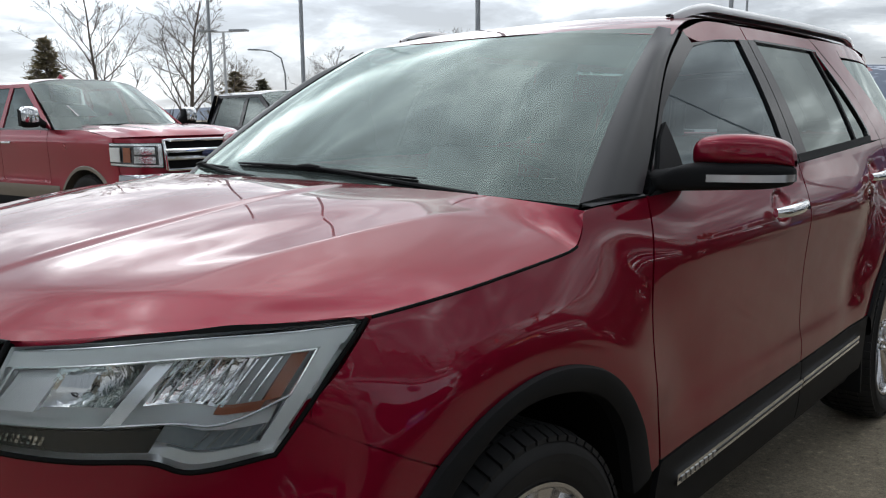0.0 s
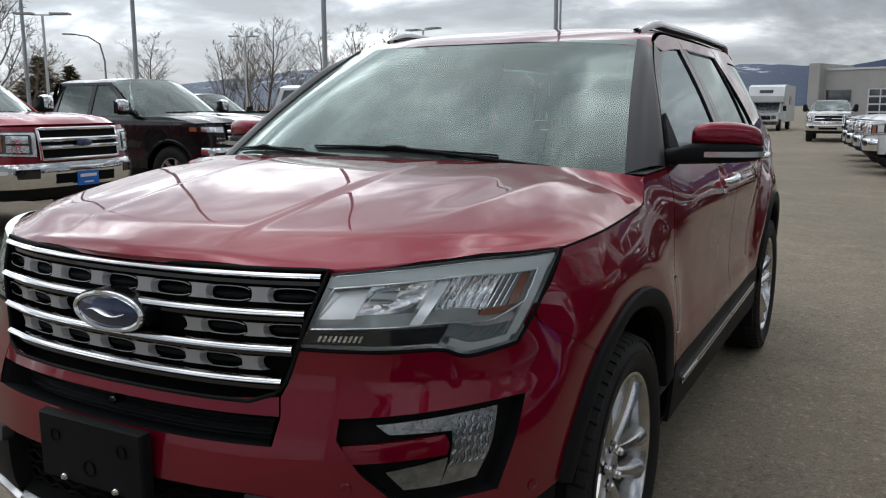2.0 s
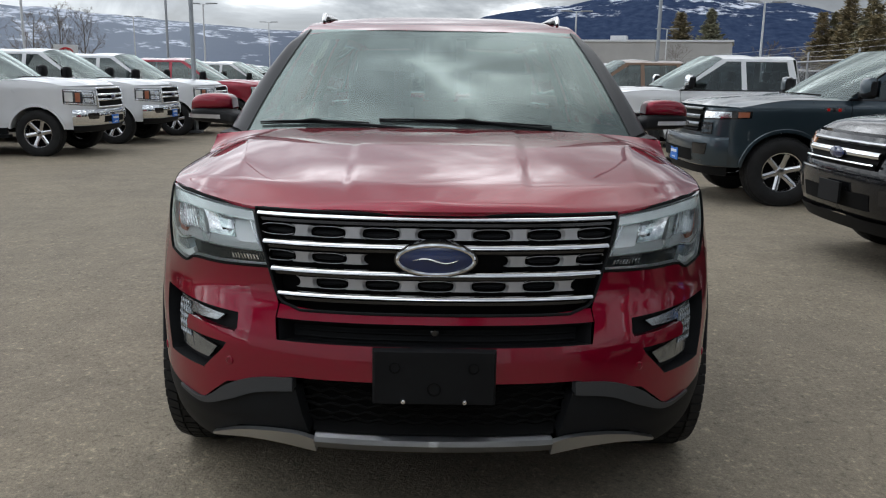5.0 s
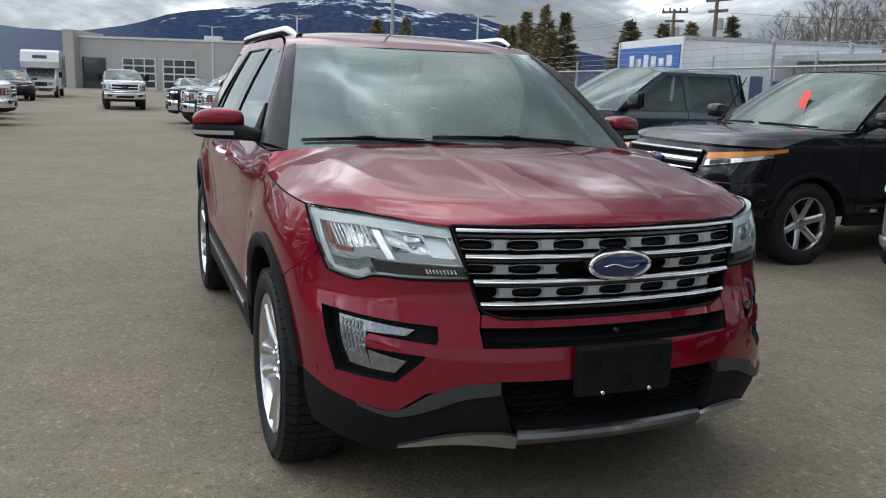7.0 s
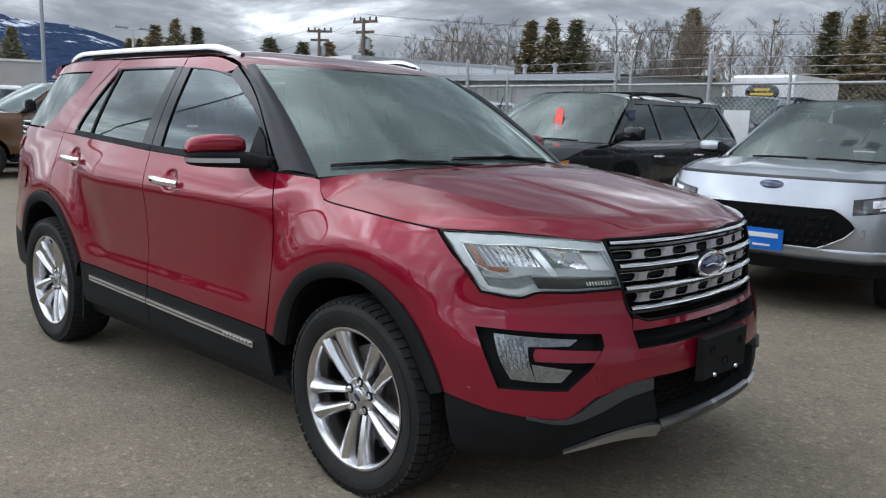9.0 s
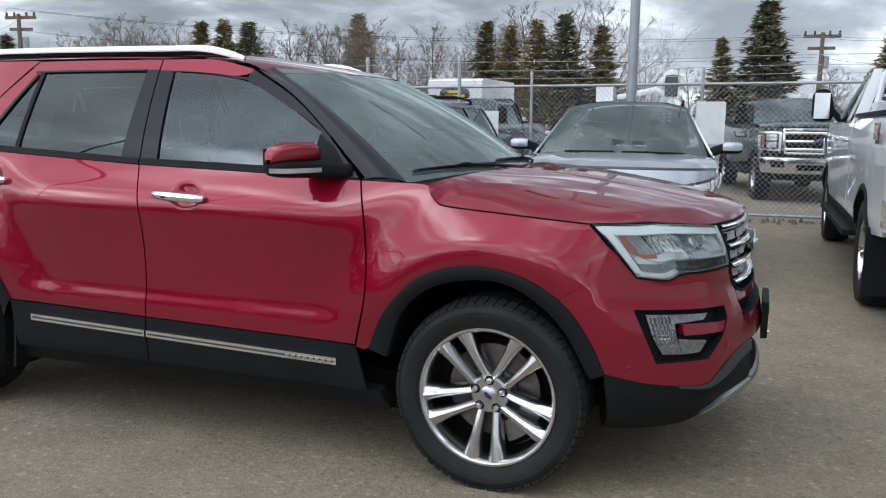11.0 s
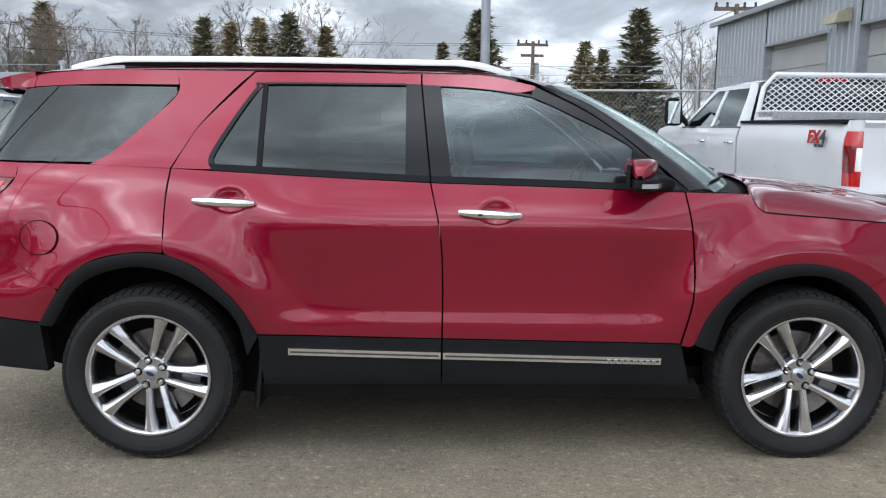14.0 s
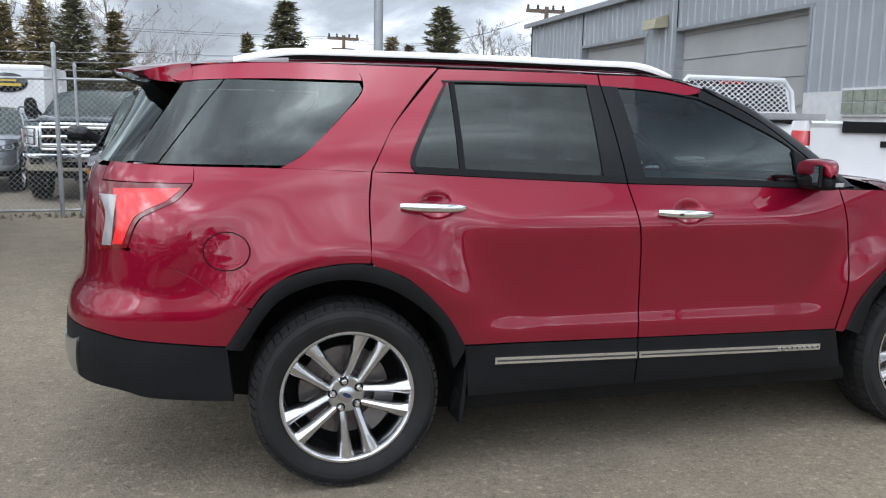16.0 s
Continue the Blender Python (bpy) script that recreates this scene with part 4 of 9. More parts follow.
    P(g, fog["b"], fog["t"], fog["i"], fog["o"], 16, 12, -0.045, 0)
    ring = [resample(spline(fog[k], 8), 20) for k in ("b", "o", "t", "i")]
    q = np.concatenate([ring[0][:-1], ring[1][:-1], ring[2][::-1][:-1], ring[3][::-1]])
    n, p = SKIN.normal(q[:, 0], q[:, 1]), SKIN.at(q[:, 0], q[:, 1])
    g.grid([p, p - n * 0.046])
    both("fog_lamp_pocket", g, TRIM, "black recess round the fog lamp")
    g = Geo()
    P(g, [(0.625, 0.650), (0.838, 0.655)], [(0.612, 0.688), (0.838, 0.698)], [(0.625, 0.650), (0.612, 0.688)], [(0.838, 0.655), (0.846, 0.676), (0.838, 0.698)], 14, 6, -0.004, 0.03)
    both("bumper_fin", g, RED, "red fin across the fog lamp recess")
    g = Geo()
    P(g, [(0.83, 0.580), (0.918, 0.585)], [(0.865, 0.734), (0.985, 0.738)], [(0.83, 0.580), (0.858, 0.65), (0.865, 0.734)], [(0.918, 0.585), (0.958, 0.65), (0.985, 0.738)], 10, 12, -0.028, 0.012)
    P(g, [(0.715, 0.706), (0.865, 0.700)], [(0.685, 0.728), (0.865, 0.734)], [(0.715, 0.706), (0.685, 0.728)], [(0.865, 0.700), (0.865, 0.734)], 10, 3, -0.028, 0.012)
    P(g, [(0.745, 0.580), (0.83, 0.580)], [(0.705, 0.622), (0.85, 0.640)], [(0.745, 0.580), (0.705, 0.622)], [(0.83, 0.580), (0.85, 0.640)], 10, 4, -0.028, 0.012)
    lamps = both("fog_lamp", g, FOGGLASS, "clear fog lamp with ribbed reflector")
    g = Geo()
    for k in range(6):
        s = 0.864 + k * 0.016
        zs_ = np.linspace(0.622, 0.726, 13)
        g.tube([SKIN.at(s + 0.30 * (z - 0.65) + 0.0035 * math.sin(z * 260), z) - SKIN.normal(s, z) * 0.0265 for z in zs_], [0.0036 + 0.0012 * math.sin(z * 400 + k) for z in zs_], 5)
    for ob, q in zip(lamps, (g.mirrored(), g)):
        part("lamp_rib", q, FOGGLASS, ob)
    # headlamps
    q = coons(hl_bot, hl_top, hl_in, hl_out, 60, 30)

    def sub(u0, u1, v0, v1, off, rim, slant=0.0, deep=0.0, bowl=0.0):
        """A piece of the lamp between two fractions of its width and height."""
        g = Geo()
        U, V = np.linspace(u0, u1, 15), np.linspace(v0, v1, 9)
        r = np.zeros((9, 15, 2))
        for a, v in enumerate(V):
            for b, u in enumerate(U + slant * (v - v0)):
                fi, fj = min(29.999, max(0, v * 30)), min(59.999, max(0, u * 60))
                i, j = int(fi), int(fj)
                di, dj = fi - i, fj - j
                r[a, b] = (q[i, j] * (1 - dj) + q[i, j + 1] * dj) * (1 - di) + (q[i + 1, j] * (1 - dj) + q[i + 1, j + 1] * dj) * di
        vv, uu = np.linspace(0, 1, 9)[:, None], np.linspace(-1, 1, 15)[None]
        d = -deep * vv - bowl * (1 - (uu ** 2 * 0.6 + (2 * vv - 1) ** 2 * 0.4))
        SKIN.lay(g, r, off, rim, lambda _q: d + 0 * uu)
        return g
    g = Geo()
    SKIN.lay(g, q, -0.036, 0)
    for e in (q[0], q[-1], q[:, 0], q[:, -1]):
        n = SKIN.normal(e[:, 0], e[:, 1])
        p = SKIN.at(e[:, 0], e[:, 1])
        g.grid([p + n * 0.001, p - n * 0.037])
    heads = both("headlamp", g, LAMPBACK, "headlamp with white light guides and amber reflector")
    def spot_at(u, v, off):
        fi, fj = min(29.999, max(0, v * 30)), min(59.999, max(0, u * 60))
        i, j = int(fi), int(fj)
        di, dj = fi - i, fj - j
        w = (q[i, j] * (1 - dj) + q[i, j + 1] * dj) * (1 - di) + (q[i + 1, j] * (1 - dj) + q[i + 1, j + 1] * dj) * di
        return SKIN.at(w[0], w[1]) + SKIN.normal(w[0], w[1]) * off

    def line(path, off, r, n=30):
        """A thin tube through lamp fractions (u, v)."""
        return Geo().tube([spot_at(u, v, off) for u, v in resample(spline(path, 8) if len(path) > 2 else np.array(path, float), n)], r, 6)
    foot = [(0.01, 0.270), (0.35, 0.285), (0.62, 0.300), (0.78, 0.345), (0.915, 0.47)]
    pieces = [("light_guide", sub(0.0, 0.985, 0.815, 0.965, -0.008, 0.010), LAMPWHITE, "clear light guide along the top"),
              ("light_guide", sub(0.915, 0.975, 0.10, 0.83, -0.008, 0.010), LAMPWHITE, "clear light guide down the outer edge"),
              ("light_guide", sub(0.64, 0.95, 0.045, 0.125, -0.008, 0.010), LAMPWHITE, "clear light guide along the lower corner"),
              ("edge_line", line([(0.03, 0.805), (0.45, 0.81), (0.905, 0.805)], -0.004, 0.0022), LINEWHITE, "thin bright line under the light guide"),
              ("edge_line", line([(0.905, 0.805), (0.912, 0.60), (0.912, 0.46)], -0.004, 0.0020), LINEWHITE, ""),
              ("edge_line", line(foot, -0.004, 0.0022), LINEWHITE, "thin bright line over the smoked strip"),
              ("edge_line", line([(0.012, 0.275), (0.022, 0.54), (0.034, 0.805)], -0.004, 0.0022), LINEWHITE, ""),
              ("edge_line", line([(0.02, 0.965), (0.45, 0.970), (0.975, 0.965)], -0.006, 0.0012), LINEWHITE, ""),
              ("silver_panel", sub(0.012, 0.90, 0.285, 0.47, -0.005, 0.02, 0.0, 0.026), LAMPSHELF, "bright silver reflector shelf"),
              ("side_panel", sub(0.02, 0.17, 0.40, 0.80, -0.008, 0.03, 0.03, 0.018), LAMPSHELF, "light panel at the inner end"),
              ("inner_reflector", sub(0.15, 0.41, 0.44, 0.80, -0.014, 0.01, 0.08, 0.0, 0.018), REFLECTOR, "inner chrome reflector"),
              ("outer_reflector", sub(0.50, 0.73, 0.44, 0.80, -0.014, 0.01, 0.05, 0.0, 0.018), REFLECTOR, "outer chrome reflector"),
              ("divider", sub(0.415, 0.470, 0.30, 0.80, -0.006, 0.03, 0.09, 0.015), LINEWHITE, "white rib between the reflectors"),
              ("reflector_hood", sub(0.20, 0.30, 0.58, 0.74, -0.018, 0.012, 0.04), CHROME, ""),
              ("side_reflector", sub(0.73, 0.835, 0.44, 0.80, -0.016, 0.02, 0.02), LAMPGREY, "grey ribbed side reflector"),
              ("amber_reflector", sub(0.842, 0.893, 0.45, 0.79, -0.016, 0.012, 0.0), AMBER, "dull amber side reflector"),
              ("amber_reflector", sub(0.715, 0.85, 0.385, 0.455, -0.016, 0.012), AMBER, ""),
              ("ribbed_corner", sub(0.60, 0.90, 0.135, 0.275, -0.014, 0.02), LAMPBLUE, "smoky ribbed lens in the lower corner"),
              ("smoked_strip", sub(0.0, 0.60, 0.055, 0.245, -0.010, 0.02), LAMPSMOKE, "smoked strip along the foot of the lamp")]
    for k in range(9):
        pieces.append(("strip_facet", sub(0.06 + k * 0.022, 0.072 + k * 0.022, 0.10, 0.18, -0.008, 0.004), REFLECTOR, ""))
    for k in range(9):
        pieces.append(("reflector_rib", line([(0.525 + k * 0.034, 0.47), (0.545 + k * 0.034, 0.79)], -0.013, 0.0022, 4), REFLECTOR, ""))
    for k in range(5):
        pieces.append(("reflector_rib", line([(0.715 + k * 0.040, 0.15), (0.735 + k * 0.040, 0.26)], -0.012, 0.0016, 4), LAMPGREY, ""))
    for nm, geo, mat, lab in pieces:
        for ob, w in zip(heads, (geo.mirrored(), geo)):
            part(nm, w, mat, ob, lab)
    # bowls and shields of the bulbs
    for u0, v0, r in ((0.27, 0.62, 0.011), (0.58, 0.62, 0.011)):
        fi, fj = int(v0 * 30), int(u0 * 60)
        c, n = SKIN.at(*q[fi, fj]), SKIN.normal(*q[fi, fj])
        g = Geo()
        g.lathe([(r, -0.005), (r * 0.9, -0.012), (r * 0.6, -0.022), (r * 0.3, -0.026), (r * 0.28, -0.006), (0.001, -0.004)], 24, "x")
        rot = Vector((1, 0, 0)).rotation_difference(Vector(n)).to_matrix().to_4x4()
        g.moved(Matrix.Translation(Vector(c - n * 0.014)) @ rot)
        for ob, w in zip(heads, (g.mirrored(), g)):
            part("bulb_bowl", w, REFLECTOR, ob)
    g = Geo()
    SKIN.lay(g, q, 0.001, 0)
    for ob, w in zip(heads, (g.mirrored(), g)):
        part("lens", w, LENS, ob, "clear lamp lens")
    # black tube along the lamp's lower and outer edge paints the shaded gap
    rim = np.concatenate([resample(spline(hl_bot, 8), 40)[:-1], resample(spline(hl_out, 8), 30)])
    g = Geo().tube([SKIN.at(a, b) + SKIN.normal(a, b) * 0.0015 for a, b in rim], 0.0042, 6)
    for ob, w in zip(heads, (g.mirrored(), g)):
        part("lamp_seal", w, VOID, ob, "black line for the shaded gap round the lamp")
    # grille
    def row(z, n=60, s1=0.55, off=0.0):
        ss = np.linspace(-s1, s1, n)
        pts = np.array([SKIN.at(abs(s), z) for s in ss])
        nn = np.array([SKIN.normal(abs(s), z) for s in ss])
        m = np.where(ss < 0, -1, 1)
        pts[:, 1] *= m
        nn[:, 1] *= m
        return pts + nn * off, nn
    half = lambda z: float(np.interp(z, [0.768, 0.785, 0.81, 0.94, 1.045], [0.40, 0.458, 0.484, 0.530, 0.578]))
    grille = Geo()
    zs = np.linspace(0.768, 1.048, 16)
    grille.grid([row(z, 61, half(z), -0.050)[0] for z in zs])
    for k in (0, -1):
        grille.grid([[row(z, 61, half(z), o)[0][k] for z in zs] for o in (0.0, -0.05)])
    for z in (zs[0], zs[-1]):
        grille.grid([row(z, 61, half(z), o)[0] for o in (0.0, -0.05)])
    gr = part("grille", grille, VOID, suv, "black grille with chrome bars and silver tabs")
    frame_g = Geo()
    loop = [row(z, 2, half(z), 0.002)[0][1] for z in zs]
    top = list(row(zs[-1], 41, half(zs[-1]), 0.002)[0][::-1])
    left = [p * np.array([1, -1, 1]) for p in loop[::-1]]
    bot = list(row(zs[0], 41, half(zs[0]), 0.002)[0])
    frame_g.tube(loop + top[1:] + left[1:] + bot[1:], 0.0045, 8)
    part("grille_frame", frame_g, TRIM, gr)
    zbar = (1.036, 0.960, 0.884, 0.814)
    for z in zbar:
        g = Geo()
        w = half(z) - 0.012
        secs = [(-0.0075, -0.030), (-0.008, 0.008), (-0.006, 0.0125), (-0.001, 0.0115), (0.006, 0.004), (0.0075, -0.002), (0.0075, -0.030)]
        g.grid([row(z + dz, 61, w, o)[0] for dz, o in secs])
        part("chrome_bar", g, CHROME, gr, "chrome grille bar")
        g = Geo()
        g.grid([row(z + dz, 61, w - 0.004, o)[0] for dz, o in ((-0.0195, -0.035), (-0.0195, -0.006), (-0.0115, -0.004), (-0.0115, -0.035))])
        part("dark_bar", g, GLOSSBLACK, gr)
    tabs = ((0.998, (0.082, 0.247, 0.412), 1), (0.922, (0.24, 0.405), 1), (0.849, (0.080, 0.235, 0.390), 1))
    for z, cs, _ in tabs:
        for c in cs:
            for sg in (-1, 1):
                g = Geo()
                hh = 0.0155
                prof = [(-1, 1.5), (-0.86, 1.22), (-0.6, 1.04), (-0.2, 0.95), (0.2, 0.95), (0.6, 1.04), (0.86, 1.22), (1, 1.5)]
                grid = []
                for v, wd in prof:
                    line = []
                    for k in np.linspace(-1, 1, 9):
                        s = c + k * 0.0275 * wd
                        o = -0.007 + 0.003 * v - 0.002 * abs(k) - (0.016 if abs(k) > 0.95 else 0.0)
                        zz = z - 0.003 + v * hh
                        p = SKIN.at(s, zz) + SKIN.normal(s, zz) * o
                        line.append((p[0], sg * p[1], p[2]))
                    grid.append(line)
                g.grid(grid)
                part("silver_tab", g, TABGREY, gr, "silver grille tab")
        # flat dark openings between the tabs, each with a thin bright rim and a dark bar inside
        edges = [-x for x in cs[::-1]] + list(cs)
        mids = [(a + b) / 2 for a, b in zip(edges, edges[1:])] + [edges[-1] + 0.0825, edges[0] - 0.0825]

        def spot(s, zz, o):
            p = SKIN.at(abs(s), zz) + SKIN.normal(abs(s), zz) * o
            return (p[0], p[1] * (1 if s > 0 else -1), p[2])
        for c in mids:
            if z > 0.9 and z < 0.95 and abs(c) < 0.1:
                continue
            if abs(c) > half(z) - 0.03:
                continue
            lim = half(z) - 0.008
            ks = np.linspace(-1, 1, 17)
            ss = [float(np.clip(c + 0.046 * k, -lim, lim)) for k in ks]
            g = Geo()
            g.grid([[spot(s, z - 0.003 + (0.0085 * math.cos(a)) * (1 - k ** 6 * 0.6), -0.034 + 0.010 * math.sin(a)) for s, k in zip(ss, ks)] for a in np.linspace(0, math.pi, 7)])
            part("grille_pod", g, TRIM, gr)
            ss = [float(np.clip(c + 0.055 * k, -lim, lim)) for k in ks]
            bow = lambda k: 0.0150 - 0.0060 * abs(k) ** 4
            for sg, o in ((1, -0.008), (-1, -0.012)):
                g = Geo().tube([spot(s, z - 0.003 + sg * bow(k), o) for s, k in zip(ss, ks)], 0.0010, 5)
                part("pod_rim", g, TABGREY, gr)
    # emblem
    c = SKIN.at(0.0, 0.926)
    g = Geo()
    def dome(a, b, h, x0):
        return [[(x0 + h * (1 - r * r), a * r * math.cos(t), 0.928 + b * r * math.sin(t)) for t in np.linspace(0, 2 * math.pi, 49)] for r in (0.001, 0.35, 0.7, 0.9, 1.0)]
    x0 = c[0] + 0.012
    g.grid(dome(0.103, 0.037, 0.010, x0 + 0.004))
    emb = part("emblem", g, EMBLEM, suv, "dark blue oval emblem with chrome rim")
    g = Geo()
    g.tube([(x0 + 0.004, 0.108 * math.cos(t), 0.928 + 0.042 * math.sin(t)) for t in np.linspace(0, 2 * math.pi, 65)], 0.0065, 8, caps=False)
    part("emblem_rim", g, CHROME, emb)
    g = Geo()
    g.lathe([(0.001, -0.06), (1, -0.06), (1, 0.0), (0.001, 0.0)], 40, "x")
    g.moved(Matrix.Translation((x0 + 0.002, 0, 0.928)) @ Matrix.Diagonal((1, 0.118, 0.052, 1)))
    part("emblem_back", g, GLOSSBLACK, emb)
    g = Geo()
    px = x0 + 0.0165
    wave = np.linspace(-1, 1, 33)
    g.tube([(px - 0.0055 * k * k, 0.064 * k, 0.928 - 0.006 * math.sin(3.4 * k)) for k in wave], [0.0025 + 0.0085 * (1 - abs(k)) ** 0.6 for k in wave], 8, flat=0.35)
    part("emblem_mark", g, CHROME, emb, "plain bright swash on the emblem")
    # slot with the camera eye
    g = Geo()
    sec = ((0.682, 0.0, 0.455), (0.690, -0.07, 0.440), (0.735, -0.07, 0.448), (0.742, 0.0, 0.466))
    g.grid([row(z, 61, w, o)[0] for z, o, w in sec])
    for k in (0, -1):
        g.add([row(z, 61, w, o)[0][k] for z, o, w in sec], [(0, 1, 2, 3)])
    for z in (0.703, 0.722):
        g.tube(row(z, 41, 0.436, -0.062)[0], 0.0035, 5)
    part("bumper_slot", g, TRIM, suv, "black slot across the bumper")
    g = Geo().lathe([(0.001, 0.012), (0.008, 0.012), (0.012, 0.008), (0.012, -0.02)], 20, "x", tuple(SKIN.at(0.0, 0.716) + np.array([-0.032, 0, 0])))
    part("camera_eye", g, GLOSSBLACK, suv)
    # lower grille, grey horns, black apron, silver skid plate
    g = Geo()
    g.grid([row(z, 61, w, o)[0] for z, o, w in ((0.582, 0.0, 0.41), (0.578, -0.06, 0.40), (0.50, -0.07, 0.385), (0.43, -0.06, 0.37), (0.415, -0.01, 0.35))])
    lg = part("lower_grille", g, VOID, suv, "black lower grille with wavy mesh")
    for k in range(6):
        z = 0.555 - k * 0.022
        g = Geo()
        ss = np.linspace(-0.38, 0.38, 80)
        g.tube([SKIN.at(abs(s), z) * np.array([1, 1 if s > 0 else -1, 1]) + np.array([-0.050, 0, 0.005 * math.sin(s * 90 + k * math.pi)]) for s in ss], 0.0045, 5)
        part("mesh_bar", g, VOID, lg)
    g = Geo()
    P(g, [(0.405, 0.540), (0.52, 0.522), (0.62, 0.482), (0.73, 0.448), (0.86, 0.462)], [(0.405, 0.578), (0.52, 0.566), (0.62, 0.530), (0.73, 0.464), (0.86, 0.470)], [(0.405, 0.540), (0.405, 0.578)], [(0.86, 0.462), (0.86, 0.470)], 40, 4, 0.008, 0.03)
    both("bumper_horn", g, GREYTRIM, "dark grey corner of the lower bumper")
    g = Geo()
    P(g, [(0.36, 0.405), (0.60, 0.395), (0.78, 0.30), (1.12, 0.325)], [(0.40, 0.545), (0.52, 0.535), (0.62, 0.492), (0.73, 0.462), (0.86, 0.468), (0.99, 0.485), (1.148, 0.519)], [(0.36, 0.405), (0.40, 0.545)], [(1.12, 0.325), (1.148, 0.519)], 40, 12, -0.004, 0.05)
    both("bumper_apron", g, TRIM, "black lower bumper apron")
    g = Geo()
    sk = [row(z, 61, w, o)[0] for z, o, w in ((0.412, -0.02, 0.345), (0.408, 0.006, 0.345), (0.398, 0.016, 0.345), (0.37, 0.010, 0.35), (0.358, -0.010, 0.35), (0.355, -0.05, 0.35))]
    g.grid(sk)
    P(g, [(0.345, 0.356), (0.46, 0.372), (0.58, 0.368), (0.725, 0.338)], [(0.345, 0.404), (0.40, 0.416), (0.50, 0.412), (0.60, 0.392), (0.725, 0.345)], [(0.345, 0.356), (0.345, 0.404)], [(0.725, 0.338), (0.725, 0.345)], 30, 5, 0.014, 0.014)
    h = g.mirrored()
    g.add(h.v, h.f)
    g.n = {}
    part("skid_plate", g, SATIN, suv, "silver skid plate along the lower lip")
    g = Geo()
    g.grid([row(z, 61, w, o)[0] for z, o, w in ((0.37, -0.02, 0.60), (0.30, -0.05, 0.80), (0.255, -0.12, 0.85), (0.25, -0.50, 0.70))])
    part("chin", g, TRIM, suv, "black underside of the bumper")
    g = Geo()
    P(g, [(0.78, 0.25), (1.13, 0.27)], [(0.78, 0.30), (1.12, 0.33)], [(0.78, 0.25), (0.78, 0.30)], [(1.13, 0.27), (1.12, 0.33)], 14, 3, -0.03, 0.1)
    both("chin_corner", g, TRIM)
    # number-plate holder, blank, with two bolts
    x = float(SKIN.at(0.0, 0.60)[0])
    g = Geo()
    rows_ = []
    for dx, s in ((0.0, 1.02), (0.022, 1.0), (0.027, 0.97)):
        ring = []
        for a in np.linspace(0, 2 * math.pi, 41)[:-1]:
            ca, sa = math.cos(a), math.sin(a)
            ring.append((x + dx, 0.171 * s * math.copysign(min(1, abs(ca) * 1.42) ** 0.5 if abs(ca) < 0.704 else 1, ca) if abs(ca) < 0.704 else 0.171 * s * math.copysign(1, ca),
                         0.607 + 0.078 * s * (math.copysign(1, sa) if abs(ca) < 0.704 else sa / 0.711)))
        rows_.append(ring)
    g.grid(rows_, close=True)
    g.f.append(tuple(range(2 * 40, 3 * 40)))
    ph = part("plate_holder", g, TRIM, suv, "empty black number-plate holder", angle=25)
    for y, z, r in ((-0.11, 0.637, 0.016), (0.11, 0.637, 0.016), (0.0, 0.575, 0.020)):
        g = Geo().lathe([(r, 0.004), (r * 0.85, 0.004), (r * 0.6, -0.006), (0.001, -0.006)], 20, "x", (x + 0.026, y, z))
        part("holder_boss", g, VOID, ph)
    for y in (-0.086, 0.086):
        g = Geo().lathe([(0.001, 0.014), (0.006, 0.013), (0.009, 0.008), (0.009, 0.0), (0.001, 0.0)], 12, "x", (x + 0.024, y, 0.540))
        part("bolt", g, CHROME, ph, "bright plate bolt")
    # parking sensors
    for s, z in ((1.055, 0.540), (0.62, 0.60)):
        c, n = SKIN.at(s, z), SKIN.normal(s, z)
        rot = Vector((1, 0, 0)).rotation_difference(Vector(n)).to_matrix().to_4x4()
        g = Geo().lathe([(0.014, -0.002), (0.014, 0.002), (0.010, 0.003), (0.009, 0.001), (0.001, 0.001)], 18, "x").moved(Matrix.Translation(Vector(c)) @ rot)
        both("parking_sensor", g, RED)


build_front()


def build_rear():
    P = SKIN.patch
    e = float(SKIN.l[-1])
    g = Geo()
    P(g, [(SX(-3.33), 0.598), (SE - 0.26, 0.622), (SE, 0.650), (e, 0.655)], [(SX(-3.24), 0.738), (SX(-3.36), 0.793), (SX(-3.47), 0.868), (SX(-3.69), 0.955), (SE, 0.960), (e, 0.93)],
      [(SX(-3.33), 0.598), (SX(-3.24), 0.738)], [(e, 0.655), (e, 0.93)], 60, 30)
    both("rear_bumper", g, RED, "red rear bumper skin with a sharp ledge")
    # red sheet added behind the rear bumper seam to lighten its gap
    g = Geo()
    P(g, [(SX(-3.255), 0.735), (SX(-3.72), 0.93)], [(SX(-3.225), 0.80), (SX(-3.66), 1.0)], [(SX(-3.255), 0.735), (SX(-3.225), 0.80)], [(SX(-3.72), 0.93), (SX(-3.66), 1.0)], 16, 4, -0.005, 0)
    both("bumper_bracket", g, RED)
    g = Geo()
    P(g, [(SX(-3.31), 0.372), (SE - 0.30, 0.385), (SE - 0.08, 0.415), (e, 0.40)], [(SX(-3.33), 0.592), (SE - 0.26, 0.616), (SE, 0.644), (e, 0.65)], [(SX(-3.31), 0.375), (SX(-3.33), 0.592)], [(e, 0.42), (e, 0.65)], 40, 12, 0.002, 0.05)
    both("rear_bumper_apron", g, TRIM, "black lower rear bumper")
    g = Geo()
    P(g, [(SE + 0.06, 0.445), (e, 0.41)], [(SE + 0.03, 0.60), (SE + 0.10, 0.58), (e, 0.50)], [(SE + 0.06, 0.445), (SE + 0.03, 0.60)], [(e, 0.41), (e, 0.50)], 20, 6, 0.012, 0.02)
    both("rear_skid_plate", g, SATIN, "silver skid plate under the tail")
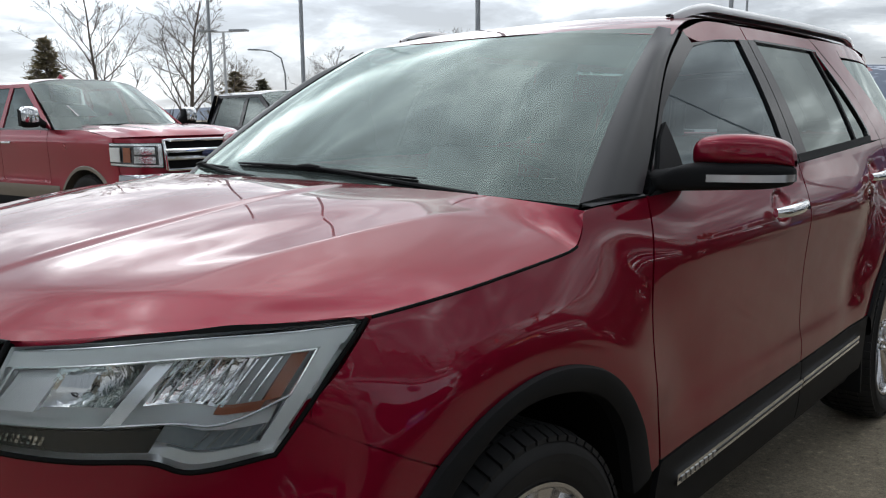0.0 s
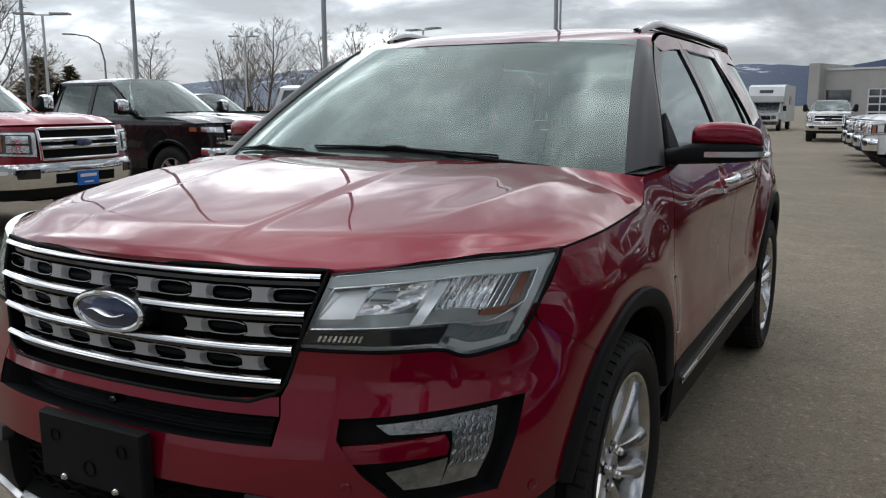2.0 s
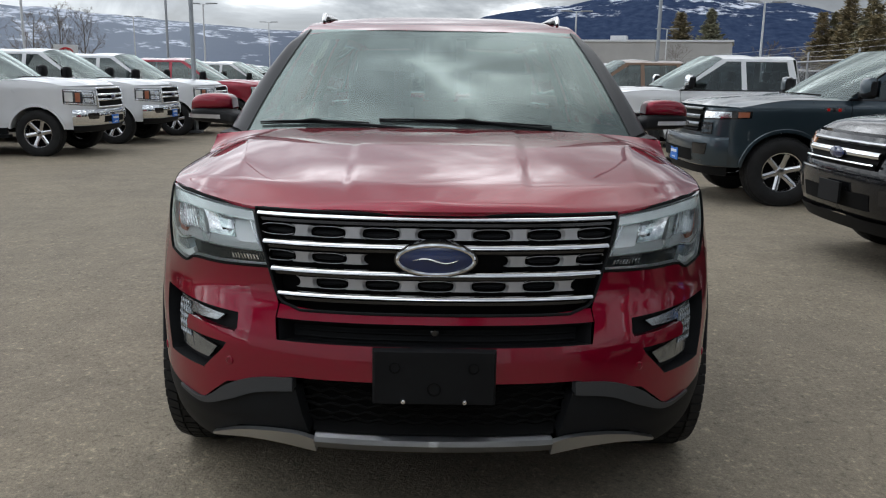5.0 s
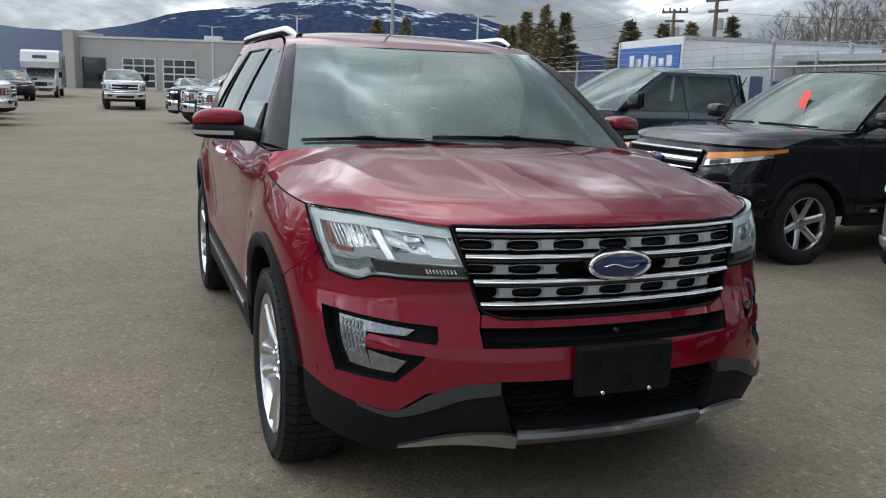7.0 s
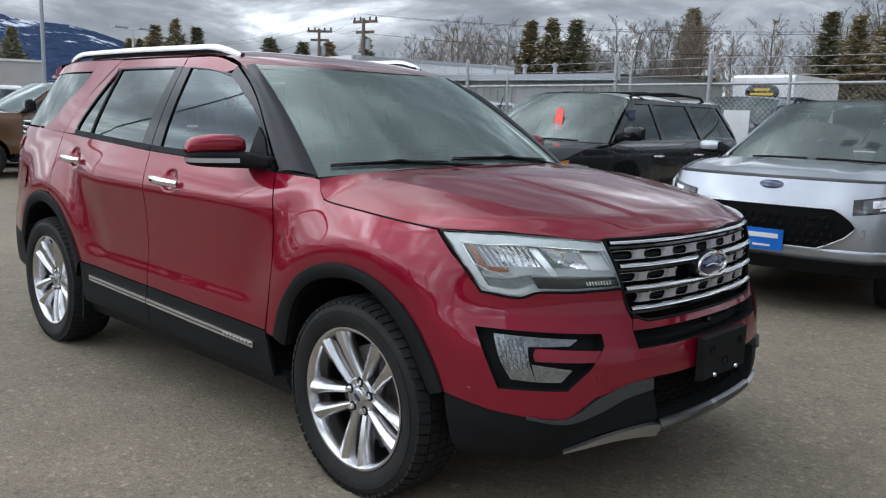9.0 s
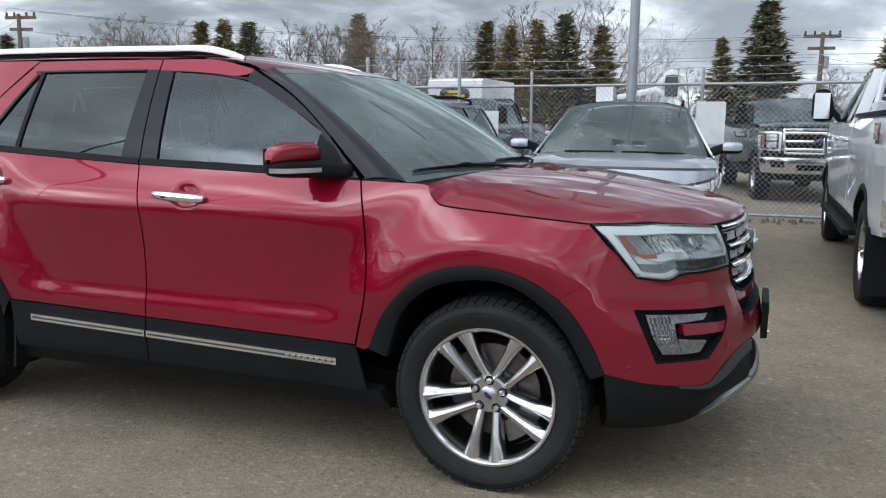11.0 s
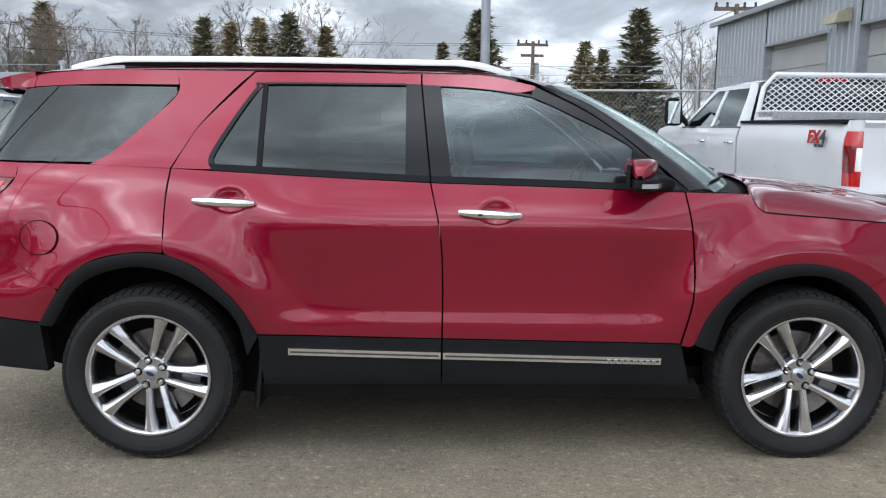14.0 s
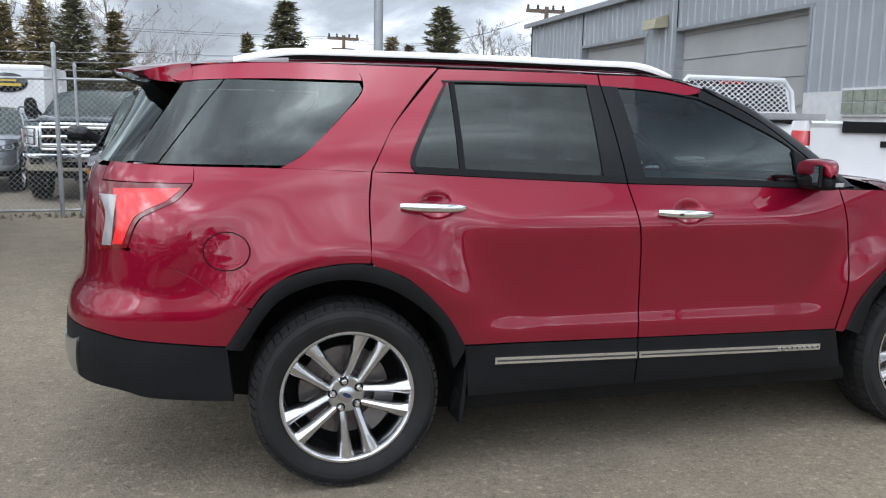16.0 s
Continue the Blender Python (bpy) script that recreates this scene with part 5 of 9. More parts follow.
    # tail lamps: dark outer lens, red light field, clear bar
    g = Geo()
    P(g, [(SX(-3.70), 0.968), (SE, 0.945)], [(SX(-3.456), 1.212), (SE, 1.214)], SKIN.sz([(-3.70, 0.968), (-3.66, 1.07), (-3.60, 1.108), (-3.51, 1.152), (-3.456, 1.212)]), [(SE, 0.945), (SE, 1.214)], 24, 20, 0.006, 0.03)
    tl = both("tail_lamp", g, TAILDARK, "red tail lamp wrapping round the corner")
    g = Geo()
    P(g, [(SX(-3.715), 0.982), (SE - 0.14, 0.975)], [(SX(-3.492), 1.196), (SE - 0.12, 1.196)], SKIN.sz([(-3.715, 0.982), (-3.675, 1.078), (-3.62, 1.117), (-3.545, 1.150), (-3.492, 1.196)]), [(SE - 0.14, 0.98), (SE - 0.16, 1.08), (SE - 0.12, 1.190)], 18, 14, 0.009, 0.004)
    h = Geo()
    P(h, [(SE - 0.135, 0.975), (SE - 0.07, 0.97)], [(SE - 0.15, 1.165), (SE - 0.02, 1.165)], [(SE - 0.135, 0.975), (SE - 0.15, 1.165)], [(SE - 0.07, 0.97), (SE - 0.09, 1.09), (SE - 0.02, 1.165)], 8, 12, 0.010, 0.004)
    for k, ob in enumerate(tl):
        part("light_field", g.mirrored() if k == 0 else g, TAILRED, ob, "bright red lens field")
        part("clear_bar", h.mirrored() if k == 0 else h, TAILCLEAR, ob, "clear reversing light bar")
    # tailgate and rear window
    g = Geo()
    P(g, [(SE + 0.005, 0.95), (e, 0.935)], [(SE + 0.005, 1.27), (e, 1.27)], [(SE + 0.005, 0.95), (SE + 0.005, 1.27)], [(e, 0.935), (e, 1.27)], 20, 12)
    h = g.mirrored()
    part("tailgate", g, RED, suv, "red tailgate")
    part("tailgate_half", h, RED, suv)
    g = Geo()
    bot = np.array([SKIN.at(s, 1.287, -0.003) for s in np.linspace(SX(-3.752), e, 14)])
    c0 = SKIN.at(SX(-3.532), 1.606, -0.003)
    top = np.array([c0 * (1 - k) ** 1 + np.array([-3.66, 0, 1.620]) * k + np.array([-0.06, 0, 0.006]) * 4 * k * (1 - k) * 0.5 for k in np.linspace(0, 1, 14)])
    half = np.array([bot * (1 - v) + top * v for v in np.linspace(0, 1, 10)])
    full = np.concatenate([half * np.array([1, -1, 1]), half[:, ::-1][:, 1:]], 1)
    g.grid(full)
    part("rear_window", g, PRIVACY, suv, "dark tinted rear window")
    c = SKIN.at(SX(-3.42), 0.525)
    g = Geo().lathe([(0.014, 0.0), (0.012, 0.004), (0.001, 0.003)], 16, "y", (c[0], c[1], c[2]))
    both("parking_sensor", g, TRIM)


build_rear()


def build_mirrors():
    g = Geo()
    # lower housing and arm
    def blob(sec):
        rows = []
        for y, x0, x1, z0, z1 in spline(sec, 4):
            x0 = -0.69 + (x0 + 0.69) * 0.72
            y = y + 0.17 * max(0.0, y - 0.955)
            rows.append([((x0 + x1) / 2 + (x1 - x0) / 2 * math.copysign(abs(math.cos(a)) ** 0.55, math.cos(a)), y, (z0 + z1) / 2 + (z1 - z0) / 2 * math.copysign(abs(math.sin(a)) ** 0.6, math.sin(a))) for a in np.linspace(0, 2 * math.pi, 41)[:-1]])
        return rows
    lo = blob([(0.865, -0.79, -0.60, 1.185, 1.255), (0.90, -0.80, -0.595, 1.19, 1.25), (0.93, -0.83, -0.60, 1.195, 1.255), (0.965, -0.865, -0.64, 1.195, 1.265), (1.02, -0.885, -0.69, 1.196, 1.268), (1.09, -0.89, -0.73, 1.200, 1.266), (1.13, -0.885, -0.765, 1.208, 1.258), (1.142, -0.87, -0.79, 1.22, 1.25)])
    g.grid(lo, close=True)
    g.f.append(tuple(range(len(g.v) - 40, len(g.v))))
    mir = both("door_mirror", g, TRIM, "door mirror with red cap and black foot")
    g = Geo()
    up = blob([(0.955, -0.87, -0.72, 1.262, 1.27), (0.962, -0.885, -0.70, 1.258, 1.320), (1.0, -0.89, -0.695, 1.258, 1.334), (1.06, -0.892, -0.72, 1.258, 1.334), (1.11, -0.89, -0.755, 1.258, 1.322), (1.135, -0.885, -0.785, 1.256, 1.30), (1.142, -0.87, -0.80, 1.255, 1.27)])
    g.grid(up, close=True)
    h = Geo().grid([[(-0.8308 - 0.364 * (y - 1.066), y, z) for y in np.linspace(1.0, 1.132, 5)] for z in np.linspace(1.224, 1.304, 5)])
    back = Geo().box((-0.822, 1.066, 1.264), (0.014, 0.158, 0.092), pose(0, 0, 0, 0, 0, 20).to_3x3())
    k = Geo()
    k.grid([[(x, y, z) for x, y in ((-0.685, 1.002), (-0.705, 1.066), (-0.728, 1.125), (-0.755, 1.160), (-0.785, 1.177), (-0.815, 1.177))] for z in (1.220, 1.223, 1.235, 1.238)])
    k.moved(Matrix.Translation((0.012, 0.003, 0)))
    sail = Geo()
    strip(sail, [(-0.60, 1.205), (-0.775, 1.222)], [(-0.70, 1.318), (-0.768, 1.362)], 8, 6, 0.008)
    for i, ob in enumerate(mir):
        f = (lambda q: q.mirrored()) if i == 0 else (lambda q: q)
        part("mirror_cap", f(g), RED, ob, "red mirror cap")
        part("mirror_glass", f(h), CHROME, ob, "mirror glass")
        part("mirror_bezel", f(back), TRIM, ob)
        part("turn_signal", f(k), TAILCLEAR, ob, "clear turn signal strip")
        part("mirror_sail", f(sail), TRIM, ob, "black mirror sail")


build_mirrors()


def wheel_meshes(rt, rr, width, spokes, tread=True, twin=True, dish=0.02):
    """Tyre, rim and so on of a wheel on the y axis, outer face towards -y. Returns name, geo, material, parent name, label."""
    w = width / 2
    out = []
    g = Geo()
    prof = [(rr + 0.004, w * 0.80), (rr + 0.012, w * 0.93), ((rt + rr) / 2, w), (rt - 0.035, w * 0.97), (rt - 0.012, w * 0.84), (rt - 0.002, w * 0.60), (rt, 0), (rt - 0.002, -w * 0.60), (rt - 0.012, -w * 0.84),
            (rt - 0.035, -w * 0.97), (rt - 0.060, -w * 0.985), ((rt + rr) / 2 + 0.01, -w), (rr + 0.020, -w * 0.955), (rr + 0.012, -w * 0.90), (rr + 0.006, -w * 0.86), (rr - 0.004, -w * 0.80)]
    g.lathe(prof, 96)
    out.append(("tyre", g, RUBBER, None, "black all-season tyre"))
    if tread:
        g = Geo()
        n = 60
        for i in range(n):
            a = 2 * math.pi * i / n
            for y0, y1, tw in ((-w * 0.92, -w * 0.58, 0.010), (-w * 0.52, -w * 0.20, 0.006), (-w * 0.15, w * 0.15, -0.006), (w * 0.2, w * 0.52, 0.006), (w * 0.58, w * 0.92, -0.010)):
                for k in range(1):
                    da = 2 * math.pi / n * 0.40
                    vs = []
                    for y in (y0, y1):
                        drop = 0.014 * max(0, abs(y) / w - 0.58) / 0.36
                        for q in (a - da, a + da):
                            for r in (rt - 0.006 - drop, rt + 0.005 - drop):
                                qq = q + (tw if y == y0 else -tw)
                                vs.append((r * math.cos(qq), y, r * math.sin(qq)))
                    g.add(vs, [(1, 3, 7, 5), (0, 1, 5, 4), (2, 6, 7, 3), (0, 2, 3, 1), (4, 5, 7, 6)])
        out.append(("tyre_tread", g, RUBBER, "tyre", ""))
    g = Geo()
    g.lathe([(rr + 0.002, -w * 0.84), (rr, -w * 0.88), (rr - 0.008, -w * 0.88), (rr - 0.016, -w * 0.82), (rr - 0.022, -w * 0.60), (rr - 0.03, 0), (rr - 0.03, w * 0.8)], 72)
    out.append(("rim", g, ALU, None, "bright alloy rim"))
    # near-black disc closes the wheel, painting the shade behind the spokes
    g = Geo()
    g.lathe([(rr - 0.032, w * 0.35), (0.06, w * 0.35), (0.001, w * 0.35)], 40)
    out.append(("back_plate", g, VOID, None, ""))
    g = Geo()
    g.lathe([(rr * 0.68, w * 0.18), (rr * 0.68, w * 0.02), (rr * 0.36, w * 0.02), (rr * 0.35, -w * 0.10), (0.001, -w * 0.10)], 48)
    out.append(("brake_disc", g, IRON, None, "worn brake disc"))
    g = Geo()
    arc = np.linspace(-0.55, 0.55, 9)
    g.grid([[(r * math.cos(a), y, r * math.sin(a)) for a in arc] for r, y in ((rr * 0.46, -w * 0.02), (rr * 0.46, -w * 0.20), (rr * 0.76, -w * 0.20), (rr * 0.76, -w * 0.0))])
    out.append(("brake_caliper", g, ALUDARK, None, "grey brake caliper"))
    face = -w * 0.62
    for i in range(spokes):
        base = 2 * math.pi * i / spokes + math.pi / 2 + math.pi / spokes * 0
        for sg in ((-1, 1) if twin else (0,)):
            g = Geo()
            # a spoke runs from the hub to the rim, leaning outwards
            rows = []
            for k in range(9):
                u = k / 8
                r = 0.050 + (rr - 0.018 - 0.050) * u
                side = sg * (0.027 + 0.026 * u) if twin else 0.0
                wd = (0.0165 + 0.0065 * u + 0.010 * u ** 4) if twin else (0.026 + 0.012 * u)
                y = face + dish * (1 - u) ** 2 - 0.020 * u
                sec = [(-wd * 1.15, y + 0.042), (-wd, y + 0.008), (-wd * 0.62, y - 0.004), (-sg * wd * 0.2, y - 0.010), (wd * 0.62, y - 0.004), (wd, y + 0.008), (wd * 1.15, y + 0.042)]
                line = []
                for t, yy in sec:
                    lx, lz = r, side + t
                    line.append((lx * math.cos(base) - lz * math.sin(base), yy, lx * math.sin(base) + lz * math.cos(base)))
                rows.append(line)
            g.grid(rows)
            out.append(("spoke", g, ALU, "rim", ""))
    g = Geo()
    g.lathe([(0.077, face + 0.05), (0.075, face + dish - 0.004), (0.068, face + dish - 0.012), (0.036, face + dish - 0.012), (0.034, face + dish - 0.020), (0.030, face + dish - 0.023), (0.001, face + dish - 0.024)], 40)
    out.append(("hub_cap", g, SATIN, "rim", "round hub cap"))
    g = Geo().lathe([(0.020, face + dish - 0.0238), (0.018, face + dish - 0.0262), (0.001, face + dish - 0.0262)], 24)
    g.moved(Matrix.Diagonal((1, 1, 0.45, 1)))
    out.append(("cap_mark", g, EMBLEM, "rim", ""))
    for i in range(5):
        a = 2 * math.pi * (i + 0.5) / 5 + math.pi / 2
        g = Geo().lathe([(0.0125, face + 0.02), (0.0125, face + dish - 0.024), (0.009, face + dish - 0.032), (0.001, face + dish - 0.033)], 6, "y", (0.0575 * math.cos(a), 0, 0.0575 * math.sin(a)))
        out.append(("lug_nut", g, CHROME, "rim", ""))
        g = Geo().lathe([(0.019, face + dish - 0.0125), (0.0125, face + dish - 0.0130), (0.0125, face + 0.01)], 16, "y", (0.0575 * math.cos(a), 0, 0.0575 * math.sin(a)))
        out.append(("lug_pocket", g, VOID, "rim", ""))
    return out


def add_wheels(owner, places, spec, halfwidth):
    """Hang wheels under a vehicle: places are (x, side, turn); the first is built, the rest share its meshes."""
    meshes = None
    for x, side, spin in places:
        wob = new("wheel")
        wob.parent = owner
        hz = spec["z"] + 0.6 * lie(x)
        wob.matrix_basis = pose(x, side * halfwidth, hz, 0, spin, 0) if side < 0 else pose(x, side * halfwidth, hz, 0, 0, 180) @ pose(0, 0, 0, 0, spin, 0)
        if meshes is None:
            meshes = []
            for nm, g, mat, par, lab in wheel_meshes(spec["rt"], spec["rr"], spec["w"], spec["n"], spec.get("tread", True), spec.get("twin", True)):
                me = g.mesh(nm, True, 35)
                me.materials.append(spec.get("rimmat", mat) if nm in ("rim", "spoke") else mat)
                meshes.append((nm, me, par, lab))
        made = {}
        for nm, me, par, lab in meshes:
            o = new(nm, me)
            # sub-parts hang under the tyre or the rim, both parts of the wheel
            o.parent = made.get(par, wob)
            made.setdefault(nm, o)
            if lab:
                o["label"] = lab


add_wheels(suv, [(0, -1, 38), (-2.865, -1, 25), (0, 1, 30), (-2.865, 1, 5)], dict(rt=RTYRE, rr=0.272, w=0.255, n=5, z=HUBZ), 0.852)


def build_cabin():
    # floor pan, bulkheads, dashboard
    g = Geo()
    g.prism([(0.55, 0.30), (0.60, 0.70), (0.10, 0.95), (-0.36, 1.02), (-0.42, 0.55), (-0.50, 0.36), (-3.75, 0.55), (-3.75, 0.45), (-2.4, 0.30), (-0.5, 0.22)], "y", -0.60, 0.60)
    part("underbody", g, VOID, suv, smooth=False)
    # floor block hung low, added to keep light from passing under the car
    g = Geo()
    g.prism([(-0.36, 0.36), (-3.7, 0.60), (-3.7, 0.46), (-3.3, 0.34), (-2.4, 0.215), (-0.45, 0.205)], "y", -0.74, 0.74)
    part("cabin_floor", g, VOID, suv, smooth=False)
    g = Geo()
    ys = np.linspace(-0.82, 0.82, 25)
    g.grid([[(x - 0.12 * (abs(y) / 0.82) ** 2, y, z) for y in ys] for x, z in ((-0.24, 1.165), (-0.42, 1.175), (-0.60, 1.165), (-0.70, 1.12), (-0.74, 1.0), (-0.68, 0.75), (-0.60, 0.45))])
    part("dashboard", g, CABIN, suv, "dark dashboard")
    g = Geo()
    g.tube([(-0.82 + 0.045 * math.sin(a), 0.38 + 0.185 * math.cos(a), 1.08 + 0.175 * math.sin(a)) for a in np.linspace(0, 2 * math.pi, 40)], 0.014, 8, caps=False)
    g.box((-0.80, 0.38, 1.08), (0.04, 0.13, 0.10))
    g.tube([(-0.80, 0.38 - 0.17, 1.08), (-0.80, 0.38 + 0.17, 1.08)], 0.013, 6)
    part("steering_wheel", g, CABIN, suv, "black steering wheel")
    for x, ys_, rec in ((-1.18, (-0.38, 0.38), 0.22), (-2.05, (-0.42, 0.0, 0.42), 0.2), (-2.85, (-0.32, 0.32), 0.12)):
        for y in ys_:
            g = Geo()
            def cushion(pts, w):
                rows = []
                for cx, cz, tx, tz in pts:
                    rows.append([(cx + tx * math.cos(a), y + w * math.copysign(abs(math.sin(a)) ** 0.5, math.sin(a)), cz + tz * math.cos(a)) for a in np.linspace(0, 2 * math.pi, 21)[:-1]])
                g.grid(rows, close=True)
                g.f.append(tuple(range(len(g.v) - 20, len(g.v))))
            wd = 0.25 if x > -2 else 0.20
            cushion([(x + 0.30, 0.66, 0.01, 0.03), (x + 0.28, 0.66, 0.02, 0.08), (x + 0.0, 0.64, 0.02, 0.09), (x - 0.2, 0.62, 0.02, 0.08)], wd)
            cushion([(x - 0.16, 0.60, 0.08, 0.02), (x - 0.18, 0.75, 0.09, 0.01), (x - 0.26, 1.05, 0.075, 0.01), (x - 0.30, 1.22, 0.05, 0.01), (x - 0.31, 1.25, 0.02, 0.01)], wd * 0.95)
            cushion([(x - 0.30, 1.27, 0.03, 0.01), (x - 0.30, 1.30, 0.055, 0.01), (x - 0.32, 1.40, 0.05, 0.01), (x - 0.33, 1.44, 0.02, 0.01)], wd * 0.5)
            part("seat", g, SEAT, suv, "dark leather seat with headrest")
    g = Geo()
    g.box((-0.86, 0.0, 1.555), (0.045, 0.24, 0.07))
    part("rear_view_mirror", g, GLOSSBLACK, suv)
    g = Geo()
    g.prism([(-0.72, 1.535), (-0.90, 1.62), (-0.95, 1.60), (-0.92, 1.53), (-0.80, 1.49)], "y", -0.075, 0.075)
    part("sensor_housing", g, CABIN, suv, "black sensor housing behind the windscreen", smooth=False)
    # sheet of paper inside a rear window, sticker on the windscreen
    g = Geo()
    strip(g, [(-1.96, 1.36), (-2.22, 1.365)], [(-1.96, 1.60), (-2.22, 1.605)], 8, 8, -0.02, 0)
    part("window_sheet", g, PAPER, suv, "white printed sheet inside the rear window")
    g = Geo()
    a = np.array([-0.335, 0.64, 1.222])
    g.grid([[a + np.array([-0.04 * v - 0.055 * u, 0.085 * u, 0.026 * v - 0.004 * u]) + np.array([-0.012, 0, -0.012]) for u in (-1, -0.5, 0, 0.5, 1)] for v in (0, 1)])
    part("screen_sticker", g, PAPER, suv, "small printed sticker low on the windscreen")
    # wipers along the foot of the windscreen
    foot = across([(-0.155, 0, 1.222), (-0.18, 0.3, 1.216), (-0.255, 0.58, 1.203), (-0.395, 0.825, 1.176)], 10)
    head = across([(-0.895, 0, 1.632), (-0.915, 0.22, 1.634), (-0.98, 0.45, 1.641), (-1.112, 0.648, 1.644)], 10)

    def on_glass(y, v, lift):
        a = np.array([np.interp(abs(y), foot[:, 1], foot[:, k]) for k in range(3)])
        c = np.array([np.interp(abs(y) * 0.8, head[:, 1], head[:, k]) for k in range(3)])
        p = a * (1 - v) + c * v + np.array([0.035, 0, 0.045]) * 1.68 * v * (1 - v)
        return np.array([p[0] + 0.52 * lift, y, p[2] + 0.85 * lift])
    for y0, y1, v0, v1, yp in ((0.46, -0.24, 0.030, 0.055, 0.62), (-0.28, -0.76, 0.030, 0.060, -0.10)):
        ys = np.linspace(y0, y1, 17)
        vs = np.linspace(v0, v1, 17)
        g = Geo().tube([on_glass(y, v, 0.004) for y, v in zip(ys, vs)], 0.0035, 6)
        g.tube([on_glass(y, v, 0.013) for y, v in zip(ys, vs)], [0.0028 + 0.0022 * math.sin(math.pi * k / 16) for k in range(17)], 8)
        ym, vm = (y0 + y1) / 2, (v0 + v1) / 2
        g.tube([on_glass(ym - 0.04, vm, 0.017), on_glass(ym, vm, 0.019), on_glass(ym + 0.04, vm, 0.017)], [0.005, 0.0075, 0.005], 8)
        g.tube([on_glass(ym, vm, 0.018), on_glass((ym + yp) / 2, 0.012, 0.014), on_glass(yp, -0.01, 0.004)], [0.0045, 0.006, 0.009], 8)
        part("wiper", g, TRIM, suv, "black windscreen wiper")
    # mud flap pieces and exhaust end under the tail
    g = Geo()
    g.prism([(-2.40, 0.22), (-2.375, 0.50), (-2.36, 0.50), (-2.385, 0.22)], "y", 0.80, 0.965)
    both("mud_flap", g, TRIM)
    g = Geo().tube([(-2.6, 0.45, 0.34), (-3.3, 0.48, 0.40), (-3.85, 0.5, 0.42)], 0.035, 12)
    part("exhaust_pipe", g, ALUDARK, suv, "exhaust pipe under the tail")
    g = Geo().tube([(-2.865, -0.8, 0.36), (-2.865, 0.8, 0.36)], 0.045, 10)
    part("rear_axle", g, VOID, suv)


build_cabin()


# ---- the other vehicles on the lot ----
WHITE = paint("white_paint", (0.74, 0.75, 0.76), 0.0, 0.30, False)
BLACK = paint("black_paint", (0.006, 0.0065, 0.008), 0.0, 0.25, False, edge=(1.0, 1.0, 1.0))
SLATE = paint("slate_paint", (0.030, 0.050, 0.064), 0.5, 0.30)
SILVER = paint("silver_paint", (0.46, 0.49, 0.53), 0.7, 0.30)
BROWN = paint("brown_paint", (0.16, 0.085, 0.045), 0.5, 0.32)
BLUE = paint("blue_paint", (0.014, 0.035, 0.085), 0.4, 0.30)
CRIMSON = paint("crimson_paint", (0.30, 0.012, 0.030), 0.6, 0.30)
STONE = paint("stone_paint", (0.20, 0.17, 0.14), 0.5, 0.32)
CARGLASS = glass("car_glass", (0.20, 0.24, 0.25), 1.9)
CARSCREEN = glass("car_screen_glass", (0.42, 0.48, 0.47), 1.9, 0.05, film=0.07)
PLATEBLUE = plain("dealer_plate_blue", (0.01, 0.16, 0.62), 0.4)
BRIGHTRED = plain("red_lens", (0.50, 0.012, 0.012), 0.15, coat=1.0)
AMBERLAMP = plain("amber_lamp", (0.80, 0.28, 0.04), 0.2, 0.2, coat=1.0)
LAMPDARK = plain("lamp_smoke", (0.10, 0.105, 0.11), 0.15, 0.6, coat=1.0)
TAG = plain("red_hang_tag", (0.85, 0.10, 0.07), 0.6)


def vehicle(name, label, c, paintm, group=""):
    """A parked pickup or wagon, front axle at the origin, nose towards +x, built from the sizes in c."""
    ob = thing(name, label, c.get("cat", "truck"), group)
    W, wb, fo, ro = c["half"], c["wb"], c["fo"], c["ro"]
    zs, zb, zr, zh, zn = c["sill"], c["belt"], c["roof"], c["hood"], c["nose"]
    ra, rt = c["arch"], c["rt"]
    tail = -wb - ro
    truck = c.get("bed")
    sh = Shell([(fo, 0), (fo - 0.01, W * 0.35), (fo - 0.05, W * 0.62), (fo - 0.14, W * 0.84), (fo - 0.34, W * 0.955), (fo - 0.6, W * 0.985), (-0.5, W), (-wb * 0.5, W), (-wb, W), (tail + 0.5, W * 0.985), (tail + 0.18, W * (0.97 if truck else 0.92)),
                (tail + 0.04, W * (0.90 if truck else 0.76)), (tail, W * 0.5), (tail, 0)],
               [(0.1, -0.12), (zs, -0.03), (zs + 0.2, 0.0), (zn - 0.25, -0.01), (zn - 0.05, -0.04 - c.get("rake", 0)), (zn + 0.2, -0.2)],
               [(0.1, -0.08), (zs, -0.03), (zs + 0.12, -0.012), (zs + 0.30, -0.022), (zb - 0.18, -0.008), (zb - 0.12, -0.012), (zb, -0.045), (zr, -0.045 - (zr - zb) * c.get("tumble", 0.40)), (zr + 0.3, -0.5)],
               [(0.1, -0.12), (zs, -0.02), (zs + 0.2, 0.0), (zb, -0.03), (zr, -0.03 - (0.06 if truck else 0.30)), (zr + 0.3, -0.5)])
    X = sh.s

    def two(nm, g, m, lab="", parents=None):
        a, b = g.mirrored(), g
        return [part(nm, q, m, p, lab) for q, p in zip((a, b), parents or (ob, ob))]

    def arch(cx, r, a0, a1, n=12):
        return [(cx + r * math.cos(a), rt + r * 0.98 * math.sin(a)) for a in np.linspace(a0, a1, n)]
    lampx = fo - c.get("lamp_back", 0.42)
    d1, d2, d3 = c["doors"]
    # wing: from the lamp over the wheel to the door
    g = Geo()
    a0 = math.asin(min(0.95, (zs - rt) / ra)) if zs > rt else 0.02
